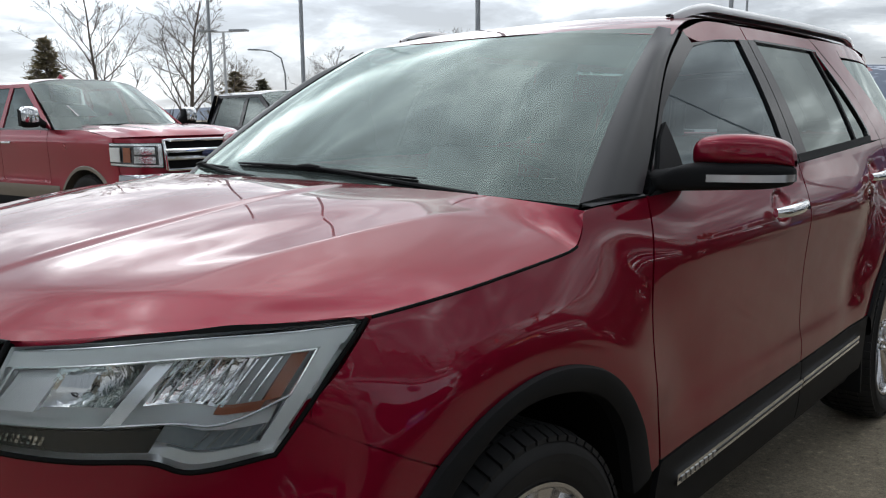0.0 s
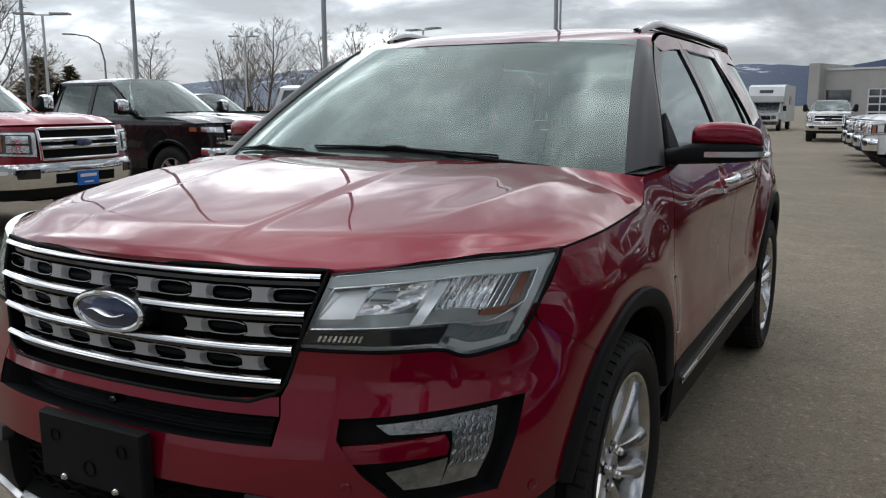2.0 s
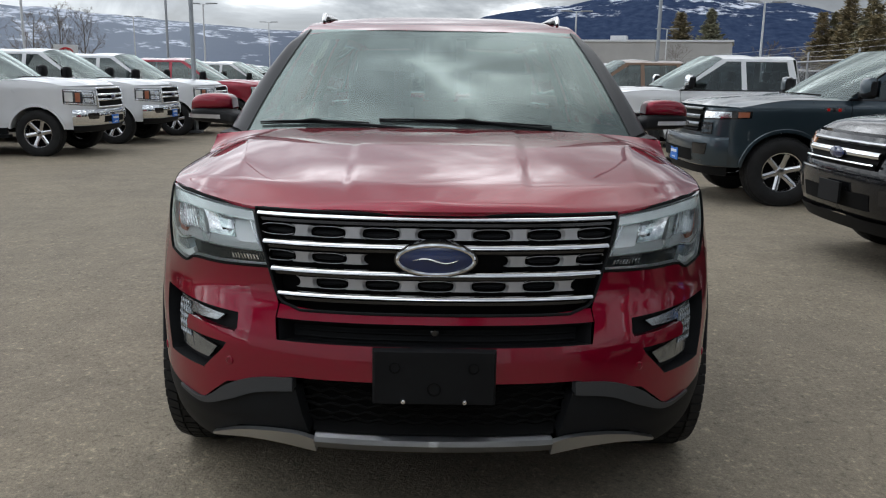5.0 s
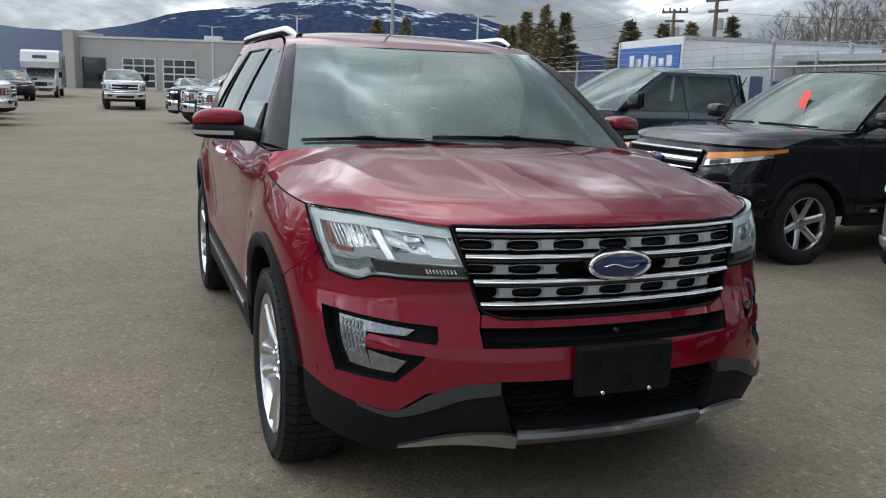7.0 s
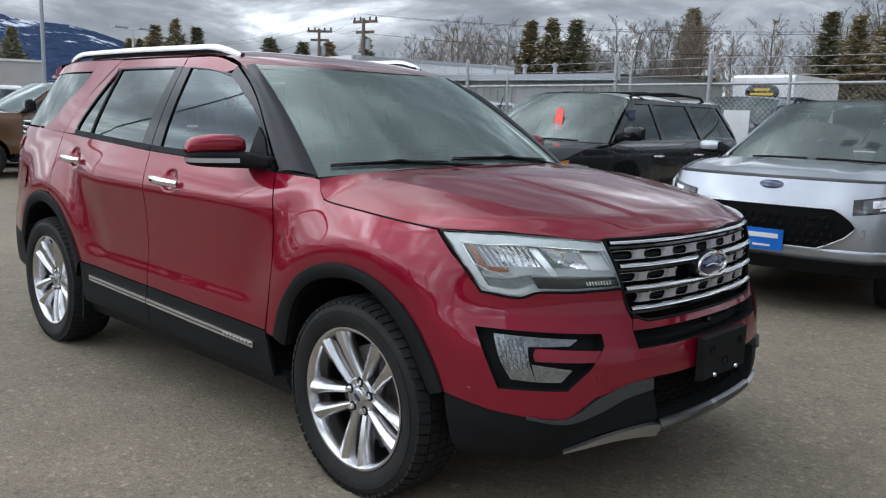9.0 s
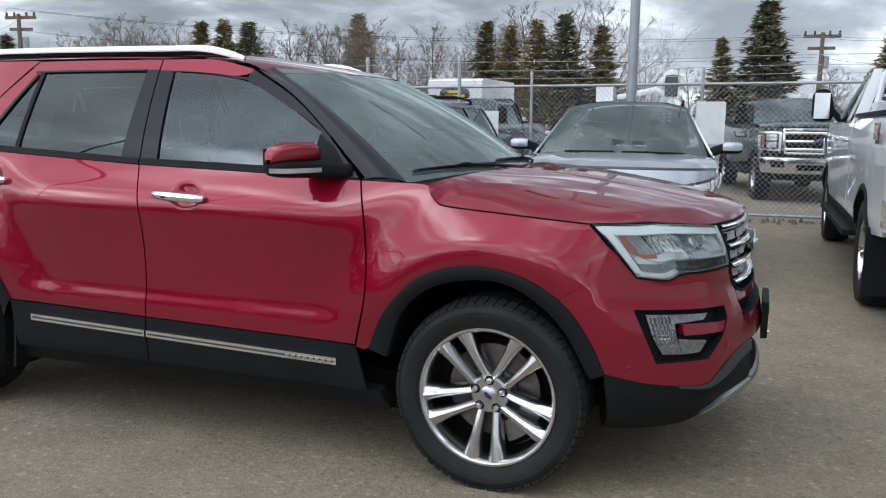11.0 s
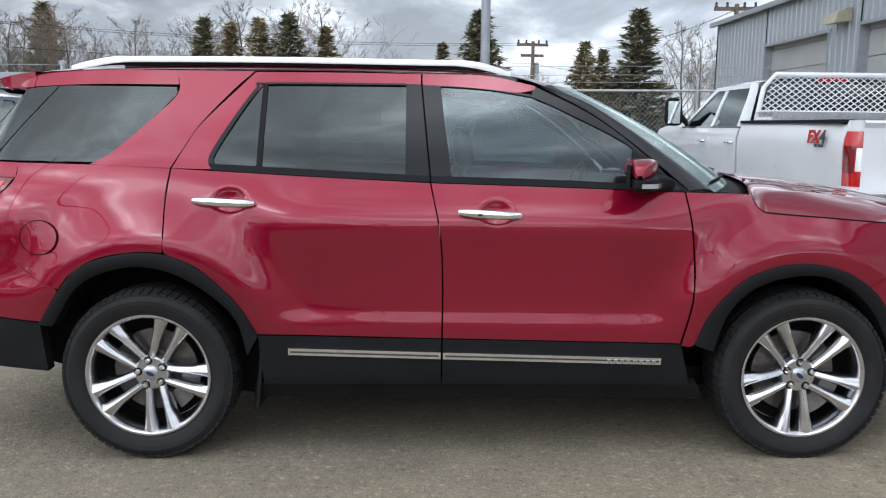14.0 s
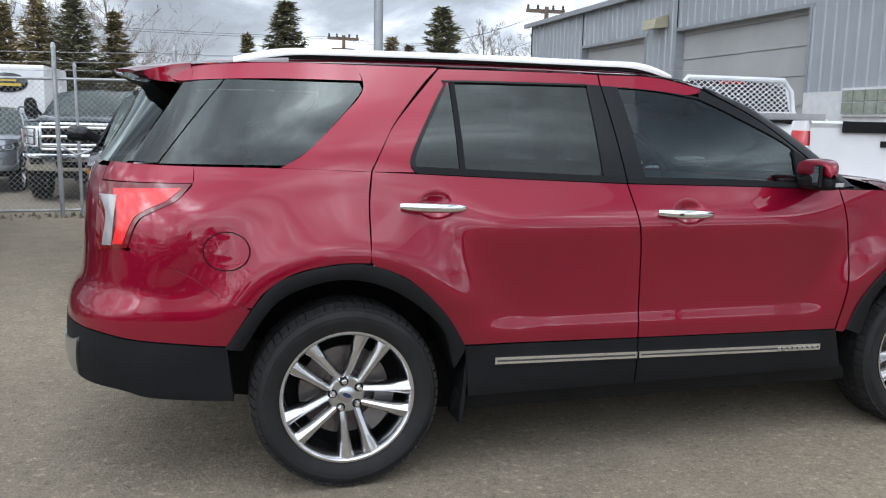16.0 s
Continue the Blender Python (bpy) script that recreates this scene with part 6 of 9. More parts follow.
    bot = [(lampx + 0.12, zs + 0.12), (min(lampx + 0.10, ra + 0.03), zs + 0.06)] + arch(0, ra, a0 + 0.12, math.pi - a0) + [(d1 + 0.004, zs)]
    hs = zn + (zh - zn) * 0.55
    top = [(lampx, zn - 0.01), (0.0, hs), (d1 + 0.004, zb - 0.02)]
    wing_top = top
    sh.patch(g, sh.sz(bot), sh.sz(top), sh.sz([bot[0], top[0]]), sh.sz([bot[-1], top[-1]]), 36, 10, smooth=False, rim=0.02)
    two("front_wing", g, paintm)
    doors = []
    stops = [d1, d2] + ([d3] if d3 else [])
    rear_bot = arch(-wb, ra, a0, math.pi - a0)
    for a, b in zip(stops, stops[1:]):
        g = Geo()
        if not truck and b == stops[-1] and b < -wb + ra:
            cut = [p for p in rear_bot if p[0] > b - 0.001]
            lo, rt_edge = [(a - 0.004, zs), (cut[0][0] + 0.02, zs)], [(cut[0][0] + 0.02, zs)] + cut + [(b + 0.004, zb)]
        else:
            lo, rt_edge = [(a - 0.004, zs), (b + 0.004, zs)], [(b + 0.004, zs), (b + 0.004, zb)]
        sh.patch(g, sh.sz(lo), sh.sz([(a - 0.004, zb - (0.02 if a == d1 else 0)), (b + 0.004, zb)]), sh.sz([lo[0], (a - 0.004, zb - (0.02 if a == d1 else 0))]), sh.sz(rt_edge), 16, 16, smooth=False)
        pair = two("door", g, paintm)
        doors.append(pair)
        g = Geo()
        hx, hz = b + 0.16, zb - 0.17
        base = sh.at(X(hx), hz)
        g.tube([base + np.array([0.10, 0.005, 0]), base + np.array([0.07, 0.035, 0]), base + np.array([-0.07, 0.035, 0]), base + np.array([-0.10, 0.005, 0])], 0.014, 8)
        two("door_handle", g, c.get("handle", CHROME), "", pair)
    last = stops[-1]
    # flank behind the doors: pickup bed or wagon quarter
    g = Geo()
    top_z = c["bedz"] if truck else zb
    if truck:
        bot = [(last - 0.05, zs)] + rear_bot + [(tail + 0.22, zs + 0.04)]
        top = [(last - 0.05, top_z), (tail + 0.22, top_z)]
    else:
        cut = [p for p in rear_bot if p[0] < last - 0.004]
        bot = [(last - 0.004, max(zs, cut[0][1]))] + cut + [(tail + 0.30, zs + 0.05)]
        top = [(last - 0.004, zb), (tail + 0.30, zb)]
    sh.patch(g, sh.sz(bot), sh.sz(top), sh.sz([bot[0], top[0]]), sh.sz([bot[-1], top[-1]]), 40, 10, smooth=False)
    if not truck:
        s0, e = X(tail + 0.30), float(sh.l[-1])
        sh.patch(g, [(s0, zs), (e, zs)], [(s0, zb), (e, zb)], [(s0, zs), (s0, zb)], [(e, zs), (e, zb)], 16, 8, rim=0)
    two("bed_side" if truck else "rear_quarter", g, paintm)
    if truck:
        g = Geo()
        y = W * 0.86
        g.box(((last + tail) / 2, 0, zs + 0.32), (last - tail - 0.1, 2 * y, 0.04))
        for sg in (-1, 1):
            g.box(((last + tail) / 2 + 0.10, sg * (W - 0.10), (top_z + zs + 0.3) / 2), (last - tail - 0.3, 0.05, top_z - zs - 0.30))
            g.box(((last + tail) / 2 + 0.10, sg * (W - 0.085), top_z - 0.008), (last - tail - 0.32, 0.11, 0.03))
        part("bed", g, TRIM, ob, "black lined load bed", smooth=False)
        g = Geo()
        g.grid([[(tail + 0.02 + dx, y_, z) for y_ in np.linspace(-W * 0.90, W * 0.90, 9)] for z, dx in ((zs + 0.10, 0.01), (zs + 0.30, 0), (top_z - 0.16, 0), (top_z - 0.06, 0.012), (top_z - 0.02, -0.015), (top_z, 0.01), (top_z, 0.06))])
        tg = part("tailgate", g, paintm, ob)
        g = Geo().box((tail + 0.012, 0, top_z - 0.20), (0.02, 0.30, 0.055))
        part("tailgate_handle", g, TRIM, tg)
        rbz = c.get("rear_bumper", 0.10)
        g = Geo()
        g.box((tail - 0.07, 0, zs + rbz), (0.17, 2 * W * 0.965, 0.20))
        g.box((tail + 0.06, 0, zs + rbz), (0.14, 2 * W * 0.985, 0.18))
        part("rear_bumper", g, c.get("bumper", CHROME), ob, "", smooth=False)
        g = Geo()
        s0, s1 = X(tail + 0.20), X(tail + 0.20) + 0.25
        sh.patch(g, [(s0, zs + 0.35), (s1, zs + 0.35)], [(s0, top_z - 0.09), (s1, top_z - 0.09)], [(s0, zs + 0.35), (s0, top_z - 0.09)], [(s1, zs + 0.35), (s1, top_z - 0.09)], 8, 8, 0.006, 0.02)
        tails = two("tail_lamp", g, BRIGHTRED, "red tail lamp")
        h0, h1 = zs + 0.35, top_z - 0.09
        for lo, hi, f0, f1, mat, nm in ((0.28, 0.70, 0.55, 0.92, LAMPBACK, "reversing_light"), (0.24, 0.74, 0.06, 0.50, TAILDARK, "dark_lens")):
            g = Geo()
            a, b, za, zb_ = s0 + (s1 - s0) * f0, s0 + (s1 - s0) * f1, h0 + (h1 - h0) * lo, h0 + (h1 - h0) * hi
            sh.patch(g, [(a, za), (b, za)], [(a, zb_), (b, zb_)], [(a, za), (a, zb_)], [(b, za), (b, zb_)], 6, 4, 0.009, 0.006)
            for tl, q in zip(tails, (g.mirrored(), g)):
                part(nm, q, mat, tl)
        g = Geo()
        g.grid([[sh.at(s, z) for s in np.linspace(X(tail + 0.22), X(tail + 0.22) + 0.28, 10)] for z in (zs + 0.08, top_z * 0.5 + zs * 0.5, top_z)])
        two("bed_corner", g, paintm)
    # bonnet
    A = spline([(fo - 0.10, 0, zn), (fo - 0.13, W * 0.45, zn - 0.003), (fo - 0.24, W * 0.75, zn - 0.01), (lampx, W * 0.955, zn - 0.02)], 8)
    B = spline([(d1 + 0.42, 0, zh), (d1 + 0.38, W * 0.45, zh - 0.006), (d1 + 0.22, W * 0.75, zh - 0.03), (d1 + 0.02, W * 0.92, zb - 0.015)], 8)
    S_ = np.array([sh.at(X(x), z) for x, z in spline(wing_top, 8)])
    C = spline([(fo - 0.10, 0, zn), (fo - 0.22, 0, zn + (zh - zn) * 0.42), (fo * 0.4, 0, zn + (zh - zn) * 0.75), (d1 + 0.42, 0, zh)], 10)
    P = coons(A, B, C, S_, 24, 24, smooth=False)
    u, v = np.linspace(0, 1, 25)[:, None], np.linspace(0, 1, 25)[None]
    cz, sz_ = resample(C, 24)[:, 2:3], resample(S_, 24)[:, 2:3]
    w = np.clip(u * 8, 0, 1) * np.clip((1 - u) * 6, 0, 1)
    P[..., 2] = P[..., 2] * (1 - w) + w * (cz * (1 - v ** 3) + sz_ * v ** 3)
    if c.get("dome", 0):
        P[..., 2] += c["dome"] * w * np.clip((np.abs(v - 0.42) - 0.06) / 0.05, 0, 1) * (v < 0.75)
    full = np.concatenate([(P * np.array([1, -1, 1]))[:, ::-1][:, :-1], P], 1)
    g = Geo().grid(full)
    low = full[0] + np.array([-0.01, 0, -0.03])
    g.grid([full[0], low])
    part("bonnet", g, paintm, ob, "", angle=60)
    # cab: roof, pillars, glass
    at, rt_x, rb = c["a_top"], c["rear_top"], c["rear_base"]
    a_foot = d1 + 0.04
    zt = zr - 0.085
    g = Geo()
    rows = []
    for i in range(17):
        q = i / 16
        row = []
        for j in range(25):
            k = -1 + j / 12
            x = (at + 0.10 * (1 - abs(k) ** 2)) * (1 - q) + (rt_x - 0.05) * q
            e = sh.at(X(min(x, at)), zt)
            hump = (1 - abs(k) ** 3.5) * (0.55 + 0.45 * math.sin(math.pi * min(1, 0.15 + q * 1.2 if q < 0.5 else 1.05 - 0.25 * q)))
            row.append((x, float(e[1]) * k, zt + 0.085 * hump))
        rows.append(row)
    g.grid(rows)
    rows = np.array(rows)
    part("roof", g, paintm, ob)
    g = Geo()
    bp = c["b_pillar"]
    lines = [([(a_foot, zb - 0.01), (at, zt)], [(a_foot - 0.085, zb), (at - 0.075, zt - 0.05)]),
             ([(at - 0.05, zt - 0.045), (rt_x, zt - 0.045)], [(at, zt), (rt_x, zt)]),
             ([(bp + 0.045, zb), (bp + 0.035, zt - 0.03)], [(bp - 0.045, zb), (bp - 0.045, zt - 0.03)])]
    if c.get("c_pillar"):
        cp = c["c_pillar"]
        lines.append(([(cp + 0.04, zb), (cp + 0.14, zt - 0.03)], [(cp - 0.06, zb), (cp + 0.02, zt - 0.03)]))
    lines.append(([(rb + c.get("rear_pillar", 0.13), zb), (rt_x + c.get("rear_pillar", 0.13) * 0.8, zt - 0.03)], [(rb, zb), (rt_x, zt)]))
    for lo, hi in lines:
        sh.patch(g, sh.sz(lo), sh.sz(hi), sh.sz([lo[0], hi[0]]), sh.sz([lo[1], hi[1]]), 10, 4, 0.0, 0.02)
    two("cab_pillars" if False else "cab_frame", g, paintm)
    panes = [((a_foot - 0.07, bp + 0.03), (at - 0.06, bp + 0.03))]
    if c.get("c_pillar"):
        panes += [((bp - 0.03, c["c_pillar"] + 0.02), (bp - 0.03, c["c_pillar"] + 0.12)), ((c["c_pillar"] - 0.04, rb + 0.08), (c["c_pillar"] + 0.04, rt_x + 0.06))]
    else:
        panes += [((bp - 0.03, rb + c.get("rear_pillar", 0.13) - 0.02), (bp - 0.03, rt_x + c.get("rear_pillar", 0.13) * 0.8 - 0.02))]
    for (x0, x1), (t0, t1) in panes:
        g = Geo()
        sh.patch(g, sh.sz([(x0, zb - 0.004), (x1, zb - 0.004)]), sh.sz([(t0, zt - 0.035), (t1, zt - 0.035)]), sh.sz([(x0, zb - 0.004), (t0, zt - 0.035)]), sh.sz([(x1, zb - 0.004), (t1, zt - 0.035)]), 10, 8, -0.012, 0)
        two("window_pane", g, CARGLASS)
    g = Geo()
    sh.patch(g, sh.sz([(a_foot, zb - 0.022), (last, zb - 0.012)]), sh.sz([(a_foot - 0.03, zb), (last, zb + 0.008)]), sh.sz([(a_foot, zb - 0.022), (a_foot - 0.03, zb)]), sh.sz([(last, zb - 0.012), (last, zb + 0.008)]), 12, 2, 0.006)
    two("belt_moulding", g, c.get("moulding", GLOSSBLACK))
    bot = np.array([(d1 + 0.36 - 0.33 * k ** 2, W * 0.90 * k, zh - 0.02 + (zb - zh) * k ** 2) for k in np.linspace(-1, 1, 25)])
    topc = rows[0] + np.array([0.0, 0, -0.004])
    g = Geo().grid([bot * (1 - v) + topc * v + np.array([0.03, 0, 0.035]) * 4 * v * (1 - v) * 0.5 for v in np.linspace(0, 1, 9)])
    ws = part("windscreen", g, CARSCREEN, ob)
    g = Geo().grid([bot + np.array([0.14, 0, -0.025]), bot + np.array([-0.01, 0, 0.004])])
    part("scuttle", g, TRIM, ob)
    for y0, y1 in ((0.62, 0.02), (-0.05, -0.55)):
        g = Geo().tube([(d1 + 0.36 - 0.33 * (y / W) ** 2 - 0.02, y, zh + 0.008 - 0.03 * (y / W) ** 2) for y in np.linspace(y0, y1, 6)], 0.010, 6)
        part("wiper", g, TRIM, ws)
    e = rows[-1] + np.array([0, 0, -0.01])
    lowb = np.array([((rb - (0.02 if truck else 0.10)), p[1] * (1.06 if truck else 1.12), zb + 0.02) for p in e])
    part("rear_window", Geo().grid([lowb, (lowb + e) / 2 + np.array([-0.02, 0, 0]), e]), CARGLASS, ob)
    if truck:
        g = Geo().grid([[(rb - 0.02, y, z) for y in np.linspace(-W * 0.95, W * 0.95, 5)] for z in (zs, zb, zb + 0.03)])
        part("cab_back", g, paintm, ob)
        for sg in (-1, 1):
            g = Geo().grid([[(rb - 0.02, sg * W * 0.88, zb), (rb - 0.02, sg * W * 0.99, zb)], [(rt_x - 0.04, sg * W * 0.76, zt), (rt_x - 0.02, sg * W * 0.84, zt)]])
            part("cab_back_post", g, paintm, ob)
    # cabin
    g = Geo()
    g.box(((d1 + rb) / 2, 0, (zs + zb) / 2 - 0.06), (d1 - rb - 0.06, 2 * W * 0.84, zb - zs - 0.20))
    part("cabin_mass", g, CABIN, ob, smooth=False)
    g = Geo().grid([[(x, y, z) for y in np.linspace(-W * 0.85, W * 0.85, 9)] for x, z in ((d1 + 0.20, zh - 0.05), (d1 - 0.16, zh - 0.05), (d1 - 0.24, zh - 0.16))])
    part("dashboard", g, CABIN, ob)
    for x in [d1 - 0.95] + ([(d2 + last) / 2 - 0.35] if d3 else []):
        for y in (-0.42, 0.42):
            g = Geo()
            g.tube([(x, y, zb - 0.35), (x - 0.04, y, zb - 0.05), (x - 0.07, y, zb + 0.12), (x - 0.08, y, zb + 0.14)], [0.24, 0.25, 0.20, 0.10], 12, flat=0.35)
            g.tube([(x - 0.08, y, zb + 0.14), (x - 0.09, y, zb + 0.20), (x - 0.10, y, zb + 0.31), (x - 0.10, y, zb + 0.33)], [0.05, 0.13, 0.12, 0.05], 10, flat=0.45)
            part("seat", g, SEAT, ob)
    # nose: grille, lamps, bumper
    k = c["face"]
    gw, g0, g1 = k["w"], k["z0"], k["z1"]
    shape = k.get("shape") or [(g0, gw), (g1, gw + k.get("flare", 0))]
    wide = lambda z: float(np.interp(z, [q[0] for q in shape], [q[1] for q in shape]))
    gz = [q[0] for q in shape] if k.get("shape") else list(np.linspace(g0, g1, 5))

    def row(z, s1, off=0.0, n=25):
        ss = np.linspace(-s1, s1, n)
        p = np.array([sh.at(abs(s), z) + sh.normal(abs(s), z) * off for s in ss])
        p[:, 1] *= np.where(ss < 0, -1, 1)
        return p
    nose = Geo()
    q0 = X(lampx - 0.03)
    nose.grid([row(z, q0, -0.010, 49) for z in np.linspace(zs - 0.02, zn - 0.02, 9)])
    part("nose_panel", nose, paintm if k.get("painted") else TRIM, ob)
    gr = part("grille", Geo().grid([row(z, wide(z), 0.006) for z in gz]), VOID, ob, k.get("label", ""))
    for z, h, m in k["bars"]:
        wd = wide(z)
        g = Geo().grid([row(z + dz, wd, o) for dz, o in ((-h / 2, 0.0), (-h / 2, 0.03), (-h * 0.2, 0.042), (h * 0.2, 0.042), (h / 2, 0.03), (h / 2, 0.0))])
        part("grille_bar", g, m, gr)
    if k.get("frame"):
        loop = list(row(gz[0], wide(gz[0]), 0.02)) + [row(z, wide(z), 0.02)[-1] for z in gz[1:]] + list(row(gz[-1], wide(gz[-1]), 0.02)[::-1])[1:]
        loop += [row(z, wide(z), 0.02)[0] for z in gz[::-1][1:]]
        part("grille_frame", Geo().tube(loop, k["frame"][0], 8), k["frame"][1], gr)
    if k.get("badge"):
        bz, bw, bh, bm = k["badge"]
        cx = float(sh.at(0, bz)[0]) + 0.05
        g = Geo().lathe([(1.0, -0.05), (1.0, 0.0), (0.8, 0.35), (0.001, 0.5)], 24, "x").moved(Matrix.Translation((cx, 0, bz)) @ Matrix.Diagonal((0.03, bw, bh, 1)))
        part("badge", g, bm, gr)
    # lamps lie a little proud of the nose: inner end, outer end and their heights
    (s0, i0, i1), (ox, o0, o1) = k["lamp"]
    s1 = X(ox)

    def lampy(u0, u1, v0, v1, off, rim=0.012):
        """A piece of the lamp between fractions of its length and height."""
        q = Geo()
        pt = lambda u, v: (s0 + (s1 - s0) * u, (i0 + (o0 - i0) * u) * (1 - v) + (i1 + (o1 - i1) * u) * v)
        sh.patch(q, [pt(u0, v0), pt(u1, v0)], [pt(u0, v1), pt(u1, v1)], [pt(u0, v0), pt(u0, v1)], [pt(u1, v0), pt(u1, v1)], 12, 6, off, rim)
        return q
    hl = two("headlamp", lampy(0, 1, 0, 1, 0.004, 0.02), GLOSSBLACK, "headlamp")
    for i, (u0, u1, v0, v1, m, nm) in enumerate(k["lamp_bits"]):
        two(nm, lampy(u0, u1, v0, v1, 0.008 + 0.004 * i), m, "", hl)
    for z0, z1, a_, b_, m in k.get("vents", ()):
        g = Geo()
        sh.patch(g, [(a_, z0), (b_, z0)], [(a_, z1), (b_, z1)], [(a_, z0), (a_, z1)], [(b_, z0), (b_, z1)], 8, 4, 0.006, 0.02)
        two("nose_vent", g, m)
    b0, b1 = k["bumper"]
    g = Geo()
    bx = X(lampx + 0.10)
    bo = k.get("out", 0.05)
    g.grid([row(z, bx, o, 41) for z, o in ((b0 - 0.02, 0.0), (b0, bo * 0.7), (b0 + (b1 - b0) * 0.3, bo), (b0 + (b1 - b0) * 0.8, bo * 0.95), (b1, bo * 0.7), (b1 + 0.01, 0.0))])
    bm = part("front_bumper", g, c.get("bumper", CHROME), ob)
    for z0, z1, w_ in k.get("openings", ()):
        g = Geo().grid([row(z, w_, bo + 0.003) for z in (z0, z1)])
        part("bumper_opening", g, VOID, bm)
    g = Geo().grid([row(z, bx, o, 31) for z, o in ((b0 - 0.01, 0.035), (b0 - 0.12, 0.0), (b0 - 0.16, -0.10))])
    part("air_dam", g, TRIM, ob)
    if k.get("fogs", True):
        f0, f1 = b0 + (b1 - b0) * 0.40, b0 + (b1 - b0) * 0.78
        g = Geo()
        sh.patch(g, [(0.60, f0), (0.82, f0)], [(0.60, f1), (0.84, f1)], [(0.60, f0), (0.60, f1)], [(0.82, f0), (0.84, f1)], 8, 4, bo + 0.004, 0.02)
        two("fog_lamp", g, GLOSSBLACK, "", (bm, bm))
    if c.get("plate"):
        px = float(sh.at(0, b0)[0]) + bo + 0.02
        pz = b0 + 0.07 if c["plate"] is True else c["plate"]
        px = max(px, float(sh.at(0, pz)[0]) + 0.03)
        pl = part("dealer_plate", Geo().box((px, 0, pz), (0.012, 0.31, 0.16)), PLATEBLUE, ob, "blue dealer plate with plain white bars", smooth=False)
        for dz, wd, hh in ((0.03, 0.24, 0.035), (-0.045, 0.13, 0.016)):
            part("plate_bar", Geo().box((px + 0.008, 0, pz + dz), (0.006, wd, hh)), WHITEPRINT, pl, smooth=False)
    # arches, sill, underside
    for cx in (0, -wb):
        pts = arch(cx, ra, a0, math.pi - a0, 22)
        ins = arch(cx, ra - c.get("flare_w", 0.045), a0 - 0.02, math.pi - a0 + 0.02, 22)
        A_, B_ = np.array(sh.sz(pts)), np.array(sh.sz(ins))
        g = Geo()
        rws = []
        for w, d in ((0.0, 0.003), (0.2, c.get("flare_out", 0.012)), (1.0, c.get("flare_out", 0.012)), (1.0, -0.12)):
            q = A_ * (1 - w) + B_ * w
            rws.append(sh.at(q[:, 0], q[:, 1]) + sh.normal(q[:, 0], q[:, 1]) * d)
        rws.append(rws[-1] * np.array([1, 0, 1]) + np.array([0, W * 0.55, 0]))
        g.grid(rws)
        two("wheel_arch_flare", g, c.get("flare_mat", TRIM))
    g = Geo()
    sh.patch(g, sh.sz([(-ra - 0.02, zs - 0.12), (-wb + ra + 0.02, zs - 0.12)]), sh.sz([(-ra - 0.02, zs), (-wb + ra + 0.02, zs)]), sh.sz([(-ra - 0.02, zs - 0.12), (-ra - 0.02, zs)]), sh.sz([(-wb + ra + 0.02, zs - 0.12), (-wb + ra + 0.02, zs)]), 10, 4, -0.012, 0.05)
    two("sill", g, c.get("sillmat", TRIM))
    if c.get("step"):
        g = Geo()
        g.box((-wb / 2 + 0.1, W * 0.98, zs - 0.14), (wb - 2 * ra - 0.1, 0.13, 0.05))
        two("running_board", g, TRIM)
    if c.get("twotone"):
        g = Geo()
        sh.patch(g, sh.sz([(-ra - 0.02, zs), (-wb + ra + 0.02, zs)]), sh.sz([(-ra - 0.02, zs + 0.16), (-wb + ra + 0.02, zs + 0.16)]), sh.sz([(-ra - 0.02, zs), (-ra - 0.02, zs + 0.16)]), sh.sz([(-wb + ra + 0.02, zs), (-wb + ra + 0.02, zs + 0.16)]), 16, 4, 0.004, 0.01)
        two("lower_band", g, c["twotone"])
    g = Geo()
    g.box((-wb / 2, 0, zs - 0.02), (wb + ro * 1.2, W * 1.1, 0.16))
    g.box((fo * 0.35, 0, zs + 0.1), (fo * 0.8, W * 1.1, 0.4))
    part("underbody", g, VOID, ob, smooth=False)
    # mirrors
    mz, mh = zb + 0.02, c.get("mirror_h", 0.20)
    mx = a_foot - 0.14
    y0 = float(sh.at(X(mx), mz)[1])
    g = Geo()
    sec = [(y0 - 0.02, 0.03, 0.05), (y0 + 0.06, 0.035, 0.05), (y0 + 0.09, 0.06, mh * 0.42), (y0 + 0.16, 0.075, mh * 0.5), (y0 + 0.25, 0.065, mh * 0.48), (y0 + 0.29, 0.03, mh * 0.32)]
    g.grid([[(mx + a_ * math.copysign(abs(math.cos(t)) ** 0.6, math.cos(t)), y, mz + mh * 0.45 * min(1, (y - y0) / 0.1 if y > y0 else 0) + b_ * math.copysign(abs(math.sin(t)) ** 0.6, math.sin(t))) for t in np.linspace(0, 2 * math.pi, 17)[:-1]] for y, a_, b_ in sec], close=True)
    g.f.append(tuple(range(len(g.v) - 16, len(g.v))))
    mr = two("door_mirror", g, c.get("mirror", TRIM))
    g = Geo()
    sec = [(y0 + 0.10, 0.066, mh * 0.44), (y0 + 0.16, 0.080, mh * 0.53), (y0 + 0.25, 0.070, mh * 0.50), (y0 + 0.288, 0.035, mh * 0.34)]
    g.grid([[(mx + 0.006 + a_ * math.copysign(abs(math.cos(t)) ** 0.6, math.cos(t)), y, mz + mh * 0.45 + 0.004 + b_ * math.copysign(abs(math.sin(t)) ** 0.6, math.sin(t))) for t in np.linspace(-0.3, math.pi * 0.62, 10)] for y, a_, b_ in sec])
    two("mirror_cap", g, c.get("mirror_cap", CHROME), "", mr)
